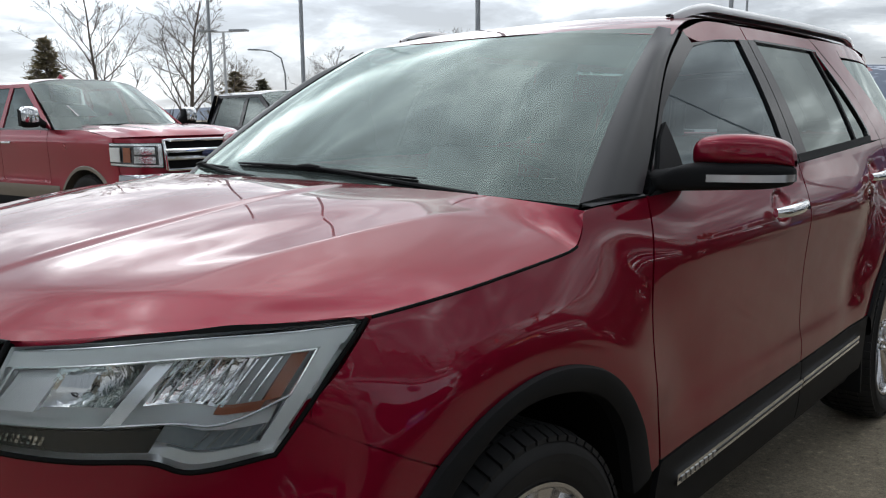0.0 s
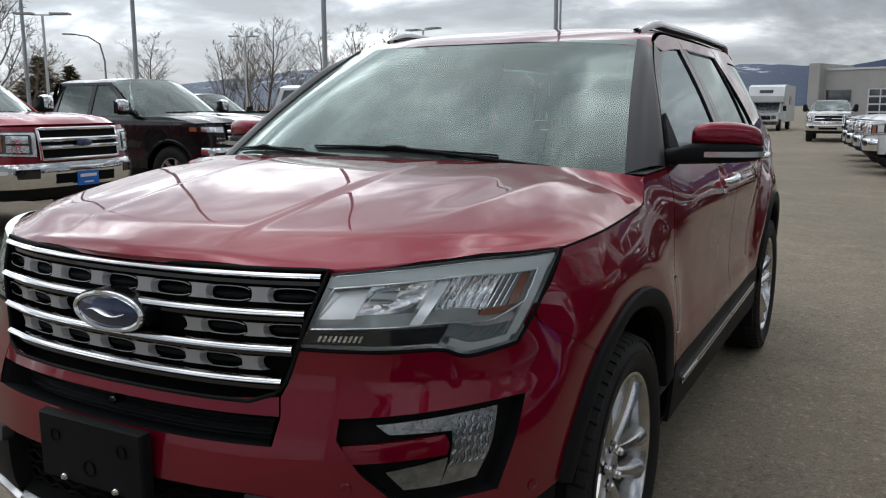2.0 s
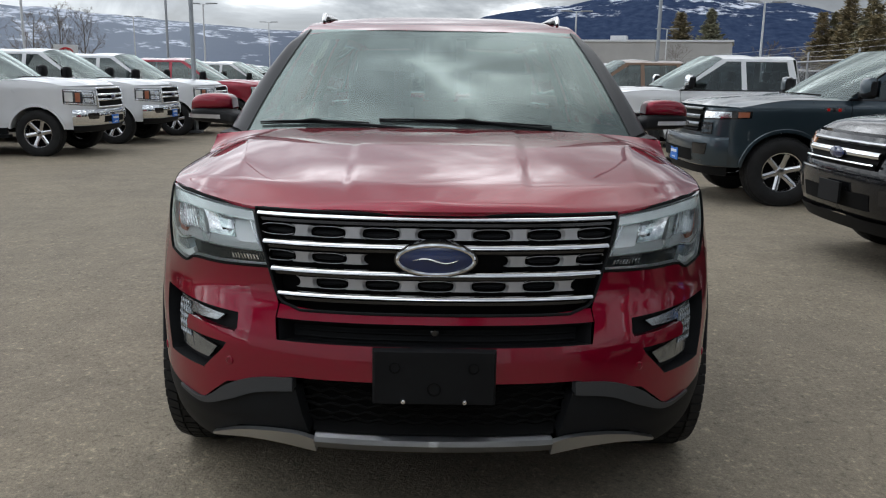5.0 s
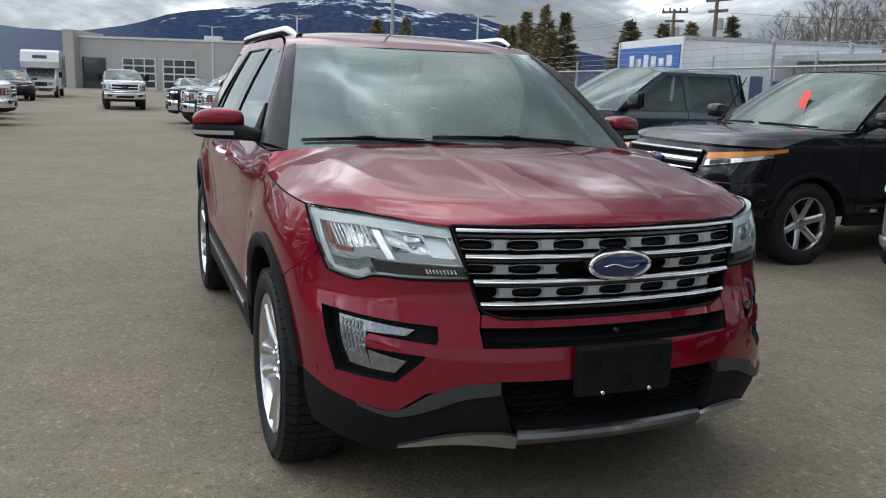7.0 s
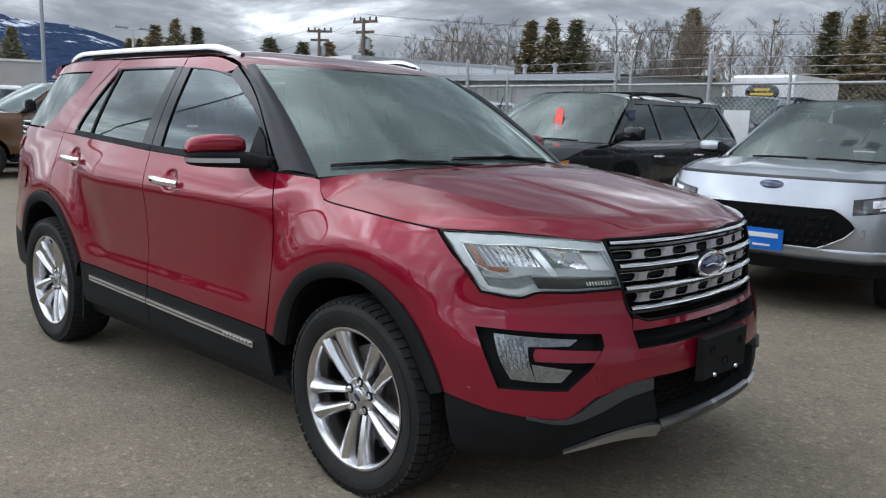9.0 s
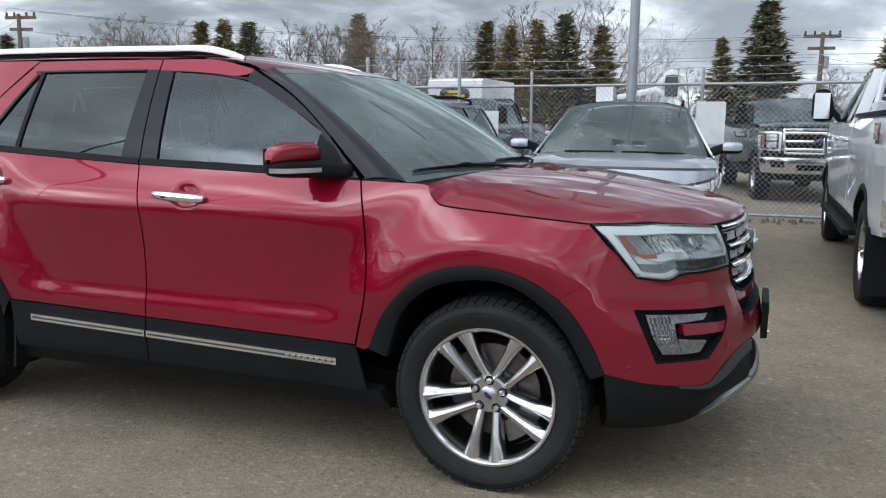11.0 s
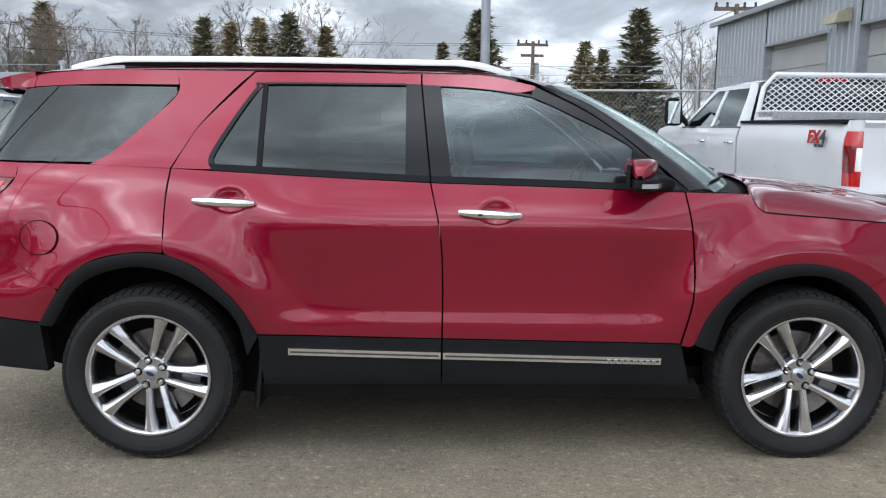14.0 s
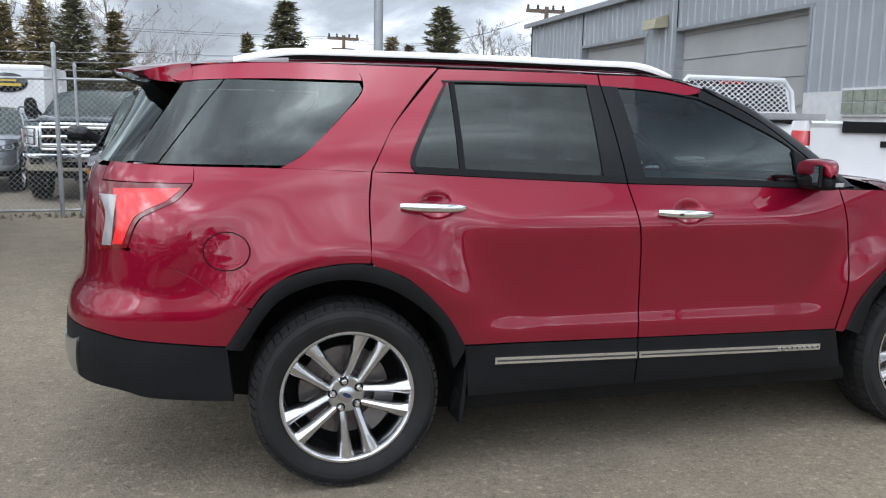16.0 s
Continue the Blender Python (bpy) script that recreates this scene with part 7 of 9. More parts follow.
    g = Geo().grid([[(mx - 0.077, y, mz + mh * 0.45 + dz) for y in np.linspace(y0 + 0.11, y0 + 0.27, 3)] for dz in (-mh * 0.4, 0, mh * 0.4)])
    two("mirror_glass", g, CHROME, "", mr)
    # wheels
    lean_wheels(ob, wb, rt, c["rr"], c["tw"], W - c["tw"] / 2 - 0.03, c.get("spokes", 6), c.get("wheelmat", ALU))
    return ob


WHEEL_CACHE = {}


def lean_wheels(ob, wb, rt, rr, tw, y, spokes, mat):
    key = (rt, rr, tw, spokes, mat.name)
    if key not in WHEEL_CACHE:
        w = tw / 2
        ms = []
        g = Geo().lathe([(rr, w * 0.8), (rr + 0.02, w * 0.95), ((rt + rr) / 2, w), (rt - 0.04, w * 0.97), (rt - 0.01, w * 0.82), (rt, w * 0.5), (rt, -w * 0.5), (rt - 0.01, -w * 0.82), (rt - 0.04, -w * 0.97), ((rt + rr) / 2, -w), (rr + 0.02, -w * 0.95), (rr - 0.005, -w * 0.8)], 56)
        ms.append(("tyre", g, RUBBER, None))
        g = Geo()
        n = 44
        for i in range(n):
            a = 2 * math.pi * i / n
            for y0, y1, ph in ((-w * 0.97, -w * 0.45, 0.0), (-w * 0.38, w * 0.38, 0.5), (w * 0.45, w * 0.97, 0.0)):
                vs = []
                da = 2 * math.pi / n * 0.33
                for yy in (y0, y1):
                    dr = 0.03 * max(0, abs(yy) / w - 0.7) / 0.27
                    for q in (a - da, a + da):
                        for r in (rt - 0.01 - dr, rt + 0.007 - dr):
                            qq = q + ph * 2 * math.pi / n
                            vs.append((r * math.cos(qq), yy, r * math.sin(qq)))
                g.add(vs, [(1, 3, 7, 5), (0, 1, 5, 4), (2, 6, 7, 3), (0, 2, 3, 1), (4, 5, 7, 6)])
        ms.append(("tyre_tread", g, RUBBER, "tyre"))
        g = Geo().lathe([(rr + 0.003, -w * 0.82), (rr, -w * 0.88), (rr - 0.012, -w * 0.86), (rr - 0.025, -w * 0.6), (rr - 0.03, w * 0.5)], 40)
        ms.append(("rim", g, mat, None))
        # black disc put in for the shaded depth of the rim
        g = Geo().lathe([(rr - 0.03, w * 0.1), (0.1, 0.0), (0.001, 0.0)], 28)
        ms.append(("back_plate", g, VOID, None))
        f = -w * 0.62
        for i in range(spokes):
            a = 2 * math.pi * (i + 0.25) / spokes
            g = Geo()
            rws = []
            for k in range(5):
                u = k / 4
                r = 0.05 + (rr - 0.07) * u
                wd = (0.034 + 0.016 * (1 - u) + 0.012 * u * u) * 0.72
                yy = f + 0.03 * (1 - u) - 0.015 * u
                rws.append([(r * math.cos(a) - t * math.sin(a), yy + d, r * math.sin(a) + t * math.cos(a)) for t, d in ((-wd, 0.05), (-wd, 0.004), (-wd * 0.4, -0.010), (wd * 0.4, -0.010), (wd, 0.004), (wd, 0.05))])
            g.grid(rws)
            ms.append(("spoke", g, mat, "rim"))
        g = Geo().lathe([(0.085, f + 0.06), (0.08, f + 0.03), (0.045, f + 0.018), (0.04, f + 0.008), (0.001, f + 0.006)], 24)
        ms.append(("hub_cap", g, mat, "rim"))
        out = []
        for nm, q, m, par in ms:
            me = q.mesh(nm)
            me.materials.append(m)
            out.append((nm, me, par))
        WHEEL_CACHE[key] = out
    for x, side in ((0, -1), (-wb, -1), (0, 1), (-wb, 1)):
        wob = new("wheel")
        wob.parent = ob
        wob.matrix_basis = pose(x, side * y, rt, 0, 17 * x + 5, 0) if side < 0 else pose(x, side * y, rt, 0, 0, 180)
        made = {}
        for nm, me, par in WHEEL_CACHE[key]:
            o = new(nm, me)
            o.parent = made.get(par, wob)
            made.setdefault(nm, o)


def repaint(ob, swap):
    """Give a copy other paint, object by object."""
    for o in ob.children_recursive:
        if o.type == "MESH" and o.material_slots and o.material_slots[0].material in swap:
            m = swap[o.material_slots[0].material]
            o.material_slots[0].link = "OBJECT"
            o.material_slots[0].material = m
    return ob


def again(ob, m, label, swap=None):
    o = copy_thing(ob, m)
    o["label"] = label
    return repaint(o, swap or {})


LEFT = lambda x, nose, fo: pose(x, nose - fo, 0, 0, 0, 90)
RIGHT = lambda x, nose, fo: pose(x, nose + fo, 0, 0, 0, -90)

PICKUP_LAMP = [(0.03, 0.97, 0.04, 0.96, LAMPDARK, "lamp_bowl"), (0.03, 0.97, 0.88, 0.96, LAMPSILVER, "bright_rim"), (0.03, 0.97, 0.04, 0.12, LAMPSILVER, "bright_rim"), (0.03, 0.10, 0.12, 0.88, LAMPSILVER, "bright_rim"),
               (0.16, 0.50, 0.54, 0.82, REFLECTOR, "reflector"), (0.16, 0.50, 0.18, 0.46, REFLECTOR, "reflector"), (0.56, 0.68, 0.20, 0.80, AMBER, "amber_reflector"), (0.74, 0.94, 0.2, 0.8, LAMPBACK, "side_reflector")]
HALFTON = dict(half=1.0, wb=3.69, fo=0.94, ro=1.24, sill=0.50, belt=1.33, roof=1.96, hood=1.36, nose=1.235, arch=0.515, rt=0.405, rr=0.245, tw=0.275, doors=(-0.72, -1.80, -2.72), bed=True, bedz=1.40,
               a_top=-1.47, rear_top=-2.70, rear_base=-2.78, b_pillar=-1.83, plate=True, dome=0.018, step=True, mirror_h=0.24, amber=True,
               face=dict(w=0.55, z0=0.86, z1=1.18, flare=0.02, bars=[(1.068, 0.042, CHROME), (0.985, 0.042, CHROME)], frame=(0.018, CHROME), badge=(1.028, 0.115, 0.045, EMBLEM), lamp=((0.58, 0.88, 1.16), (0.48, 0.92, 1.17)),
                         lamp_bits=PICKUP_LAMP, bumper=(0.56, 0.82), openings=[(0.60, 0.70, 0.42)], painted=True))
GMTON = dict(HALFTON, wb=3.75, fo=0.98, nose=1.22, hood=1.37, roof=1.95, rt=0.43, arch=0.545, tw=0.29, dome=-0.02, handle=GLOSSBLACK,
             face=dict(w=0.66, z0=0.90, z1=1.20, flare=0.03, bars=[(1.17, 0.03, BLACK), (1.08, 0.045, CHROME), (0.985, 0.06, CHROME), (0.92, 0.02, TRIM)], lamp=((0.70, 1.05, 1.17), (0.42, 1.08, 1.165)), lamp_bits=[(0.04, 0.62, 0.15, 0.85, REFLECTOR, "reflector"), (0.74, 0.95, 0.15, 0.85, AMBER, "side_reflector")], vents=[(0.88, 1.02, 0.69, 0.86, GLOSSBLACK), (0.90, 0.93, 0.70, 0.85, CHROME), (0.97, 1.0, 0.70, 0.85, CHROME)],
                       bumper=(0.50, 0.84), openings=[(0.54, 0.68, 0.58)], painted=True))

f150 = vehicle("pickup_truck", "crimson crew-cab pickup with chrome grille and tan lower band", dict(HALFTON, twotone=STONE, mirror_cap=CHROME, flare_mat=STONE), CRIMSON, "trucks across the aisle")
f150.matrix_basis = pose(-4.12, -7.5, 0, 0, 0, 96)
g = Geo()
part("price_sheet", Geo().grid([[(-0.50 - 0.96 * v, -0.60 + 0.27 * u, 1.350 + 0.60 * v) for u in (0, 1)] for v in (0.20, 0.42)]), PAPER, f150, "white sheet on the windscreen")
part("roof_beacon", Geo().lathe([(0.05, 0), (0.05, 0.02), (0.02, 0.06), (0.001, 0.08)], 12, "z", (-2.0, 0.0, 1.96)), CRIMSON, f150)
silv = vehicle("pickup_truck", "dark grey crew-cab pickup with broad chrome bumper", dict(GMTON, mirror_cap=CHROME, flare_mat=BLACK), BLACK, "trucks across the aisle")
silv.matrix_basis = LEFT(-8.2, -7.4, 0.98)
wf = vehicle("pickup_truck", "white crew-cab pickup with chrome bumper and blue dealer plate", dict(HALFTON, mirror_cap=TRIM, handle=GLOSSBLACK, flare_mat=WHITE), WHITE, "trucks across the aisle")
wf.matrix_basis = LEFT(-12.3, -6.05, 0.94)
for x, n in ((-15.3, -5.9), (-18.1, -5.5)):
    again(wf, LEFT(x, n, 0.94), "white crew-cab pickup with chrome bumper and blue dealer plate")
again(wf, LEFT(-22.0, -5.0, 0.94), "bright red crew-cab pickup in the far row", {WHITE: CRIMSON})
again(wf, LEFT(-26.0, -4.6, 0.94), "white crew-cab pickup far along the row")
again(wf, LEFT(-30.5, -5.2, 0.94), "crimson pickup far along the row", {WHITE: CRIMSON})
again(wf, LEFT(-35.0, -5.6, 0.94), "silver pickup far along the row", {WHITE: SILVER})
again(wf, LEFT(-13.2, -14.5, 0.94), "white pickup in the second row", {})
again(wf, LEFT(-17.5, -15.0, 0.94), "silver pickup in the second row", {WHITE: SILVER})

z71 = again(silv, RIGHT(-7.50, 3.05, 0.98), "slate grey crew-cab pickup with dark bumper and rugged tyres", {BLACK: SLATE, CHROME: SLATE})
z71.matrix_basis = z71.matrix_basis @ Matrix.Diagonal((1, 1, 0.96, 1))
z71["group"] = "trucks beside the car"
g = Geo().box((-0.52, 0.985, 1.20), (0.22, 0.008, 0.05))
bd = part("model_badge", g, SATIN, z71, "silver badge on the wing with plain bars", smooth=False)
for k in range(3):
    part("badge_bar", Geo().box((-0.45 - 0.065 * k, 0.991, 1.20), (0.035, 0.006, 0.036)), BRIGHTRED if k != 1 else GLOSSBLACK, bd, smooth=False)
gmc = again(silv, RIGHT(-12.4, 2.45, 0.98), "white crew-cab pickup with chrome bumper", {BLACK: WHITE})
brown = again(wf, RIGHT(-16.5, 1.7, 0.94), "brown crew-cab pickup with chrome bumper", {WHITE: BROWN})
again(wf, RIGHT(-19.6, 0.9, 0.94), "white crew-cab pickup further along the row")
again(wf, RIGHT(-22.4, 0.6, 0.94), "silver crew-cab pickup further along the row", {WHITE: SILVER})
again(wf, RIGHT(-25.2, 0.3, 0.94), "dark blue crew-cab pickup further along the row", {WHITE: BLUE})
again(silv, RIGHT(-28.8, 0.0, 0.98), "black crew-cab pickup further along the row")
for x, y, m in ((-9.5, 15.5, BLACK), (-14.5, 14.0, WHITE), (-24, 9.5, BLACK), (-28, 9.0, WHITE), (-33, 8.5, BROWN)):
    again(wf, pose(x, y, 0, 0, 0, -90), "pickup parked in the row behind", {WHITE: m})

# wagon of the older kind, black, with amber lamp corners
WAGON = dict(cat="car", half=0.975, wb=2.865, fo=0.96, ro=1.18, sill=0.46, belt=1.22, roof=1.76, hood=1.22, nose=1.06, arch=0.475, rt=0.375, rr=0.245, tw=0.25, doors=(-0.55, -1.62, -2.62), a_top=-1.22, rear_top=-3.55, rear_base=-3.85, b_pillar=-1.66,
             c_pillar=-2.66, rear_pillar=0.10, tumble=0.50, dome=0.0, lamp_back=0.55, bumper=BLACK, rake=0.05, mirror_cap=BLACK, mirror_h=0.14,
             face=dict(w=0.50, z0=0.80, z1=1.0, flare=0.05, bars=[(0.98, 0.03, SATIN), (0.90, 0.045, CHROME), (0.83, 0.02, CHROME)], badge=(0.90, 0.11, 0.045, EMBLEM), lamp=((0.56, 0.86, 0.99), (0.30, 0.99, 1.055)), lamp_bits=[(0.04, 0.80, 0.06, 0.42, REFLECTOR, "reflector"), (0.04, 0.97, 0.46, 0.90, AMBERLAMP, "amber_reflector"), (0.10, 0.34, 0.10, 0.38, GLOSSBLACK, "lamp_core")], bumper=(0.44, 0.74), out=0.025, fogs=True, openings=[(0.50, 0.62, 0.50)], painted=True))
bsuv = vehicle("sport_utility_vehicle", "black sport utility vehicle with amber lamp corners and roof rails", WAGON, BLACK, "cars beside the fence")
bsuv.matrix_basis = pose(-3.45, 4.12, 0, 0, 0, -88)
for sg in (-1, 1):
    part("roof_rail", Geo().tube([(-1.35, sg * 0.60, 1.68), (-1.45, sg * 0.61, 1.735), (-2.4, sg * 0.61, 1.775), (-3.2, sg * 0.60, 1.745), (-3.35, sg * 0.59, 1.68)], 0.016, 8), TRIM, bsuv)
for x in (-1.8, -2.8):
    part("cross_bar", Geo().tube([(x, -0.60, 1.762), (x, 0.60, 1.762)], 0.014, 8), TRIM, bsuv)
g = Geo().grid([[(-0.43 - 0.22 * v, 0.22 - 0.10 * v + (0.12 - 0.03 * v) * u, 1.315 + 0.235 * v) for u in (0, 1)] for v in (0, 0.25, 0.5, 0.75, 1)])
part("hang_tag", g, TAG, bsuv, "bright red tag behind the windscreen")
part("bright_strip", Geo().box((-1.45, 0.985, 0.49), (1.5, 0.012, 0.03)), CHROME, bsuv, smooth=False)
part("plate_holder", Geo().box((1.02, 0.05, 0.60), (0.02, 0.32, 0.16)), TRIM, bsuv, smooth=False)
part("window_box", Geo().box((-1.10, 0.80, 1.50), (0.14, 0.03, 0.11)), BLUE, bsuv, "blue lockbox hung on the window", smooth=False)
part("raised_wiper", Geo().tube([(-0.15, -0.45, 1.23), (-0.35, -0.50, 1.45), (-0.52, -0.55, 1.66)], [0.014, 0.010, 0.006], 6), TRIM, bsuv, "wiper arm standing off the windscreen")

ESC = dict(WAGON, half=0.94, wb=2.71, fo=0.90, ro=0.97, sill=0.44, belt=1.12, roof=1.68, hood=1.14, nose=1.05, arch=0.455, rt=0.355, rr=0.24, tw=0.235, doors=(-0.58, -1.60, -2.45), a_top=-1.28, rear_top=-3.10, rear_base=-3.42, b_pillar=-1.62, c_pillar=-2.45,
           bumper=SILVER, rake=0.04, plate=0.57, mirror_cap=SILVER, mirror_h=0.115, moulding=CHROME, tumble=0.55, dome=0.012,
           face=dict(w=0.40, z0=0.54, z1=0.83, shape=[(0.54, 0.38), (0.575, 0.46), (0.63, 0.56), (0.69, 0.62), (0.715, 0.625), (0.76, 0.585), (0.80, 0.53), (0.83, 0.47)], bars=[], frame=(0.006, SATIN), lamp=((0.60, 0.795, 0.905), (0.18, 0.895, 1.03)), lamp_bits=[(0.08, 0.94, 0.10, 0.90, LAMPDARK, "reflector"), (0.16, 0.40, 0.34, 0.80, REFLECTOR, "lamp_core"), (0.50, 0.78, 0.34, 0.80, REFLECTOR, "lamp_core"), (0.22, 0.46, 0.16, 0.26, LAMPWHITE, "light_guide"), (0.42, 0.46, 0.20, 0.85, LAMPWHITE, "light_guide"), (0.58, 0.84, 0.16, 0.26, LAMPWHITE, "light_guide"), (0.80, 0.84, 0.20, 0.85, LAMPWHITE, "light_guide")],
                     bumper=(0.465, 0.53), out=0.012, fogs=False, painted=True))
esc = vehicle("crossover", "silver crossover with black mesh grille and blue dealer plate", ESC, SILVER, "cars beside the fence")
esc.matrix_basis = pose(-0.37, 4.22, 0, 0, 0, -85)
g = Geo().lathe([(1.0, 0.0), (0.8, 0.5), (0.001, 1.0)], 24, "z").moved(pose(0.815, 0, 0.985, 0, 50, 0) @ Matrix.Diagonal((0.04, 0.09, 0.014, 1)))
part("emblem", g, EMBLEM, esc, "blue oval emblem on the bonnet edge")
g = Geo()
for i in range(15):
    for j in range(4):
        yy = -0.45 + i * 0.064 + (0.032 if j % 2 else 0)
        g.box((0.912 - 0.10 * yy ** 2, yy, 0.585 + j * 0.058), (0.014, 0.034, 0.020), pose(0, 0, 0, 45, 0, 0).to_3x3())
part("grille_studs", g, GLOSSBLACK, esc)["kind"] = "stuff"
st = part("window_sheet", Geo().grid([[(-0.33 - 0.90 * v, 0.26 + 0.30 * u, 1.10 + 0.53 * v) for u in (0, 1)] for v in (0.60, 0.84)]), GLOSSBLACK, esc, "dark printed sheet on the windscreen")
for i in range(2):
    for j in range(3):
        v = 0.65 + 0.07 * j
        part("sheet_bar", Geo().grid([[(-0.325 - 0.90 * (v + q), 0.37 + 0.06 * i + 0.04 * u, 1.106 + 0.53 * (v + q)) for u in (0, 1)] for q in (0, 0.035)]), PAPER, st)
for sg in (-1, 1):
    part("fog_lamp_chrome", Geo().box((0.715, sg * 0.745, 0.62), (0.05, 0.06, 0.19), pose(0, 0, 0, 0, 0, sg * 40).to_3x3()), CHROME, esc, smooth=False)
    part("roof_rail", Geo().tube([(-1.5, sg * 0.58, 1.63), (-1.6, sg * 0.58, 1.68), (-2.9, sg * 0.57, 1.67), (-3.05, sg * 0.56, 1.61)], 0.015, 8), TRIM, esc)

# heavy-duty white pickup, seen from behind, with a headache rack
HEAVY = dict(HALFTON, rear_bumper=0.21, half=1.015, wb=4.06, fo=1.0, ro=1.30, sill=0.62, belt=1.44, roof=2.00, hood=1.50, nose=1.40, arch=0.545, rt=0.42, rr=0.24, tw=0.29, bedz=1.50, doors=(-0.72, -1.82, -2.78), a_top=-1.45, rear_top=-2.72, rear_base=-2.82, b_pillar=-1.85, mirror_h=0.36,
             mirror_cap=TRIM, plate=False, face=dict(w=0.62, z0=0.92, z1=1.34, flare=0.02, bars=[(1.28, 0.05, CHROME), (1.13, 0.05, CHROME), (0.99, 0.05, CHROME)], frame=(0.03, CHROME), badge=(1.13, 0.15, 0.06, EMBLEM), lamp=((0.66, 0.94, 1.32), (0.50, 0.96, 1.32)), lamp_bits=PICKUP_LAMP, bumper=(0.56, 0.84), openings=[(0.62, 0.72, 0.40)], painted=True))
hd = vehicle("pickup_truck", "white heavy-duty pickup with a mesh headache rack behind the cab", HEAVY, WHITE)
hd.matrix_basis = pose(2.68, 7.45, 0, 0, 0, 90)
rk = Geo().tube([(-2.90, -0.84, 1.50), (-2.90, -0.78, 1.86), (-2.90, -0.66, 2.00), (-2.90, 0.66, 2.00), (-2.90, 0.78, 1.86), (-2.90, 0.84, 1.50)], 0.028, 8)
rack = part("headache_rack", rk, WHITE, hd, "white rack with diamond mesh")
part("rack_rail", Geo().tube([(-2.90, -0.82, 1.60), (-2.90, 0.82, 1.60)], 0.022, 8), WHITE, rack)
for sg in (-1, 1):
    part("rack_leg", Geo().tube([(-2.90, sg * 0.84, 1.52), (-3.40, sg * 0.90, 1.515)], 0.028, 8), WHITE, rack)
g = Geo()
for i in range(-19, 20):
    for sg in (-1, 1):
        a, b = i * 0.085, i * 0.085 + sg * 0.53
        f = lambda t: a + (b - a) * t
        ts = [t for t in np.linspace(0, 1, 40) if abs(f(t)) <= 0.80 - 0.12 * t]
        if len(ts) > 1:
            g.tube([(-2.895, f(t), 1.61 + 0.38 * t) for t in (ts[0], ts[-1])], 0.0055, 4)
part("rack_mesh", g, WHITE, rack)["kind"] = "stuff"
part("high_brake_light", Geo().box((-2.80, 0, 1.965), (0.05, 0.30, 0.045)), BRIGHTRED, hd, smooth=False)
part("tool_box", Geo().box((-3.18, 0, 1.525), (0.46, 1.74, 0.15)), ALU, hd, "bright metal tool box across the bed", smooth=False)
part("tailgate_band", Geo().box((-5.372, 0, 1.45), (0.02, 1.2, 0.10)), TRIM, hd, "black band across the tailgate", smooth=False)
g = Geo().lathe([(1.0, 0.0), (0.8, 0.6), (0.001, 1.0)], 24, "x").moved(Matrix.Translation((-5.352, 0, 1.30)) @ Matrix.Diagonal((-0.02, 0.11, 0.045, 1)))
part("tailgate_emblem", g, EMBLEM, hd, "dark blue oval emblem")

def raised_text(txt, size, m, mat, parent, label="", bold=0.0, slant=0.0):
    cu = bpy.data.curves.new("lettering", "FONT")
    cu.body, cu.size, cu.extrude, cu.offset, cu.shear = txt, size, 0.002, bold, slant
    cu.align_x, cu.align_y = "CENTER", "CENTER"
    tmp = bpy.data.objects.new("lettering", cu)
    scene.collection.objects.link(tmp)
    me = bpy.data.meshes.new_from_object(tmp.evaluated_get(bpy.context.evaluated_depsgraph_get()))
    bpy.data.objects.remove(tmp)
    me.materials.clear()
    me.materials.append(mat)
    ob = new("lettering", me)
    ob.parent = parent
    ob.matrix_basis = m
    if label:
        ob["label"] = label
    return ob


raised_text("FX", 0.15, pose(-4.665, 1.012, 1.355, 90, 0, 180) @ Matrix.Diagonal((1.25, 1, 1, 1)), BRIGHTRED, hd, "red off-road lettering on the bed side", 0.007, 0.2)
raised_text("4", 0.15, pose(-4.835, 1.012, 1.355, 90, 0, 180) @ Matrix.Diagonal((1.25, 1, 1, 1)), GREYTRIM, hd, "dark grey figure on the bed side", 0.007, 0.2)
raised_text("OFF ROAD", 0.036, pose(-4.78, 1.012, 1.285, 90, 0, 180), GREYTRIM, hd, "small dark lettering", 0.001, 0.2)
g = Geo()
for sg in (-1, 1):
    part("mud_flap", Geo().box((-4.62, sg * 0.86, 0.42), (0.02, 0.30, 0.50)), TRIM, hd, smooth=False)

# heavy pickups behind the fence and far across the lot
hdb = again(hd, pose(-5.4, 12.3, 0, 0, 0, -92), "dark grey heavy-duty pickup with a tall chrome grille behind the fence", {WHITE: SLATE})
again(hd, pose(1.75, 13.6, 0, 0, 0, -80), "dark heavy-duty pickup behind the chain-link fence", {WHITE: BLACK})
again(hd, pose(-43.0, -1.4, 0, 0, 0, 2), "white heavy-duty pickup facing across the lot")
for x, y, m, lab in ((-7.8, 14.2, SILVER, "silver"), (-2.9, 15.6, WHITE, "white"), (-10.6, 14.5, BLACK, "black"), (-1.3, 16.5, WHITE, "white")):
    again(esc, pose(x, y, 0, 0, 0, -90), lab + " crossover parked behind the chain-link fence", {SILVER: m})
for i, (x, y, m) in enumerate(((-47, 2.5, BLACK), (-49, 5.5, SLATE), (-46, -8.5, SLATE), (-50, 8.4, WHITE), (-60, -13, CRIMSON), (-62, -16.5, WHITE), (-58, -10, SILVER), (-70, -20, WHITE), (-66, -24, BLACK), (-64, -28, WHITE))):
    again(esc, pose(x, y, 0, 0, 0, 180 if i % 2 else 5), "car parked far across the lot", {SILVER: m})


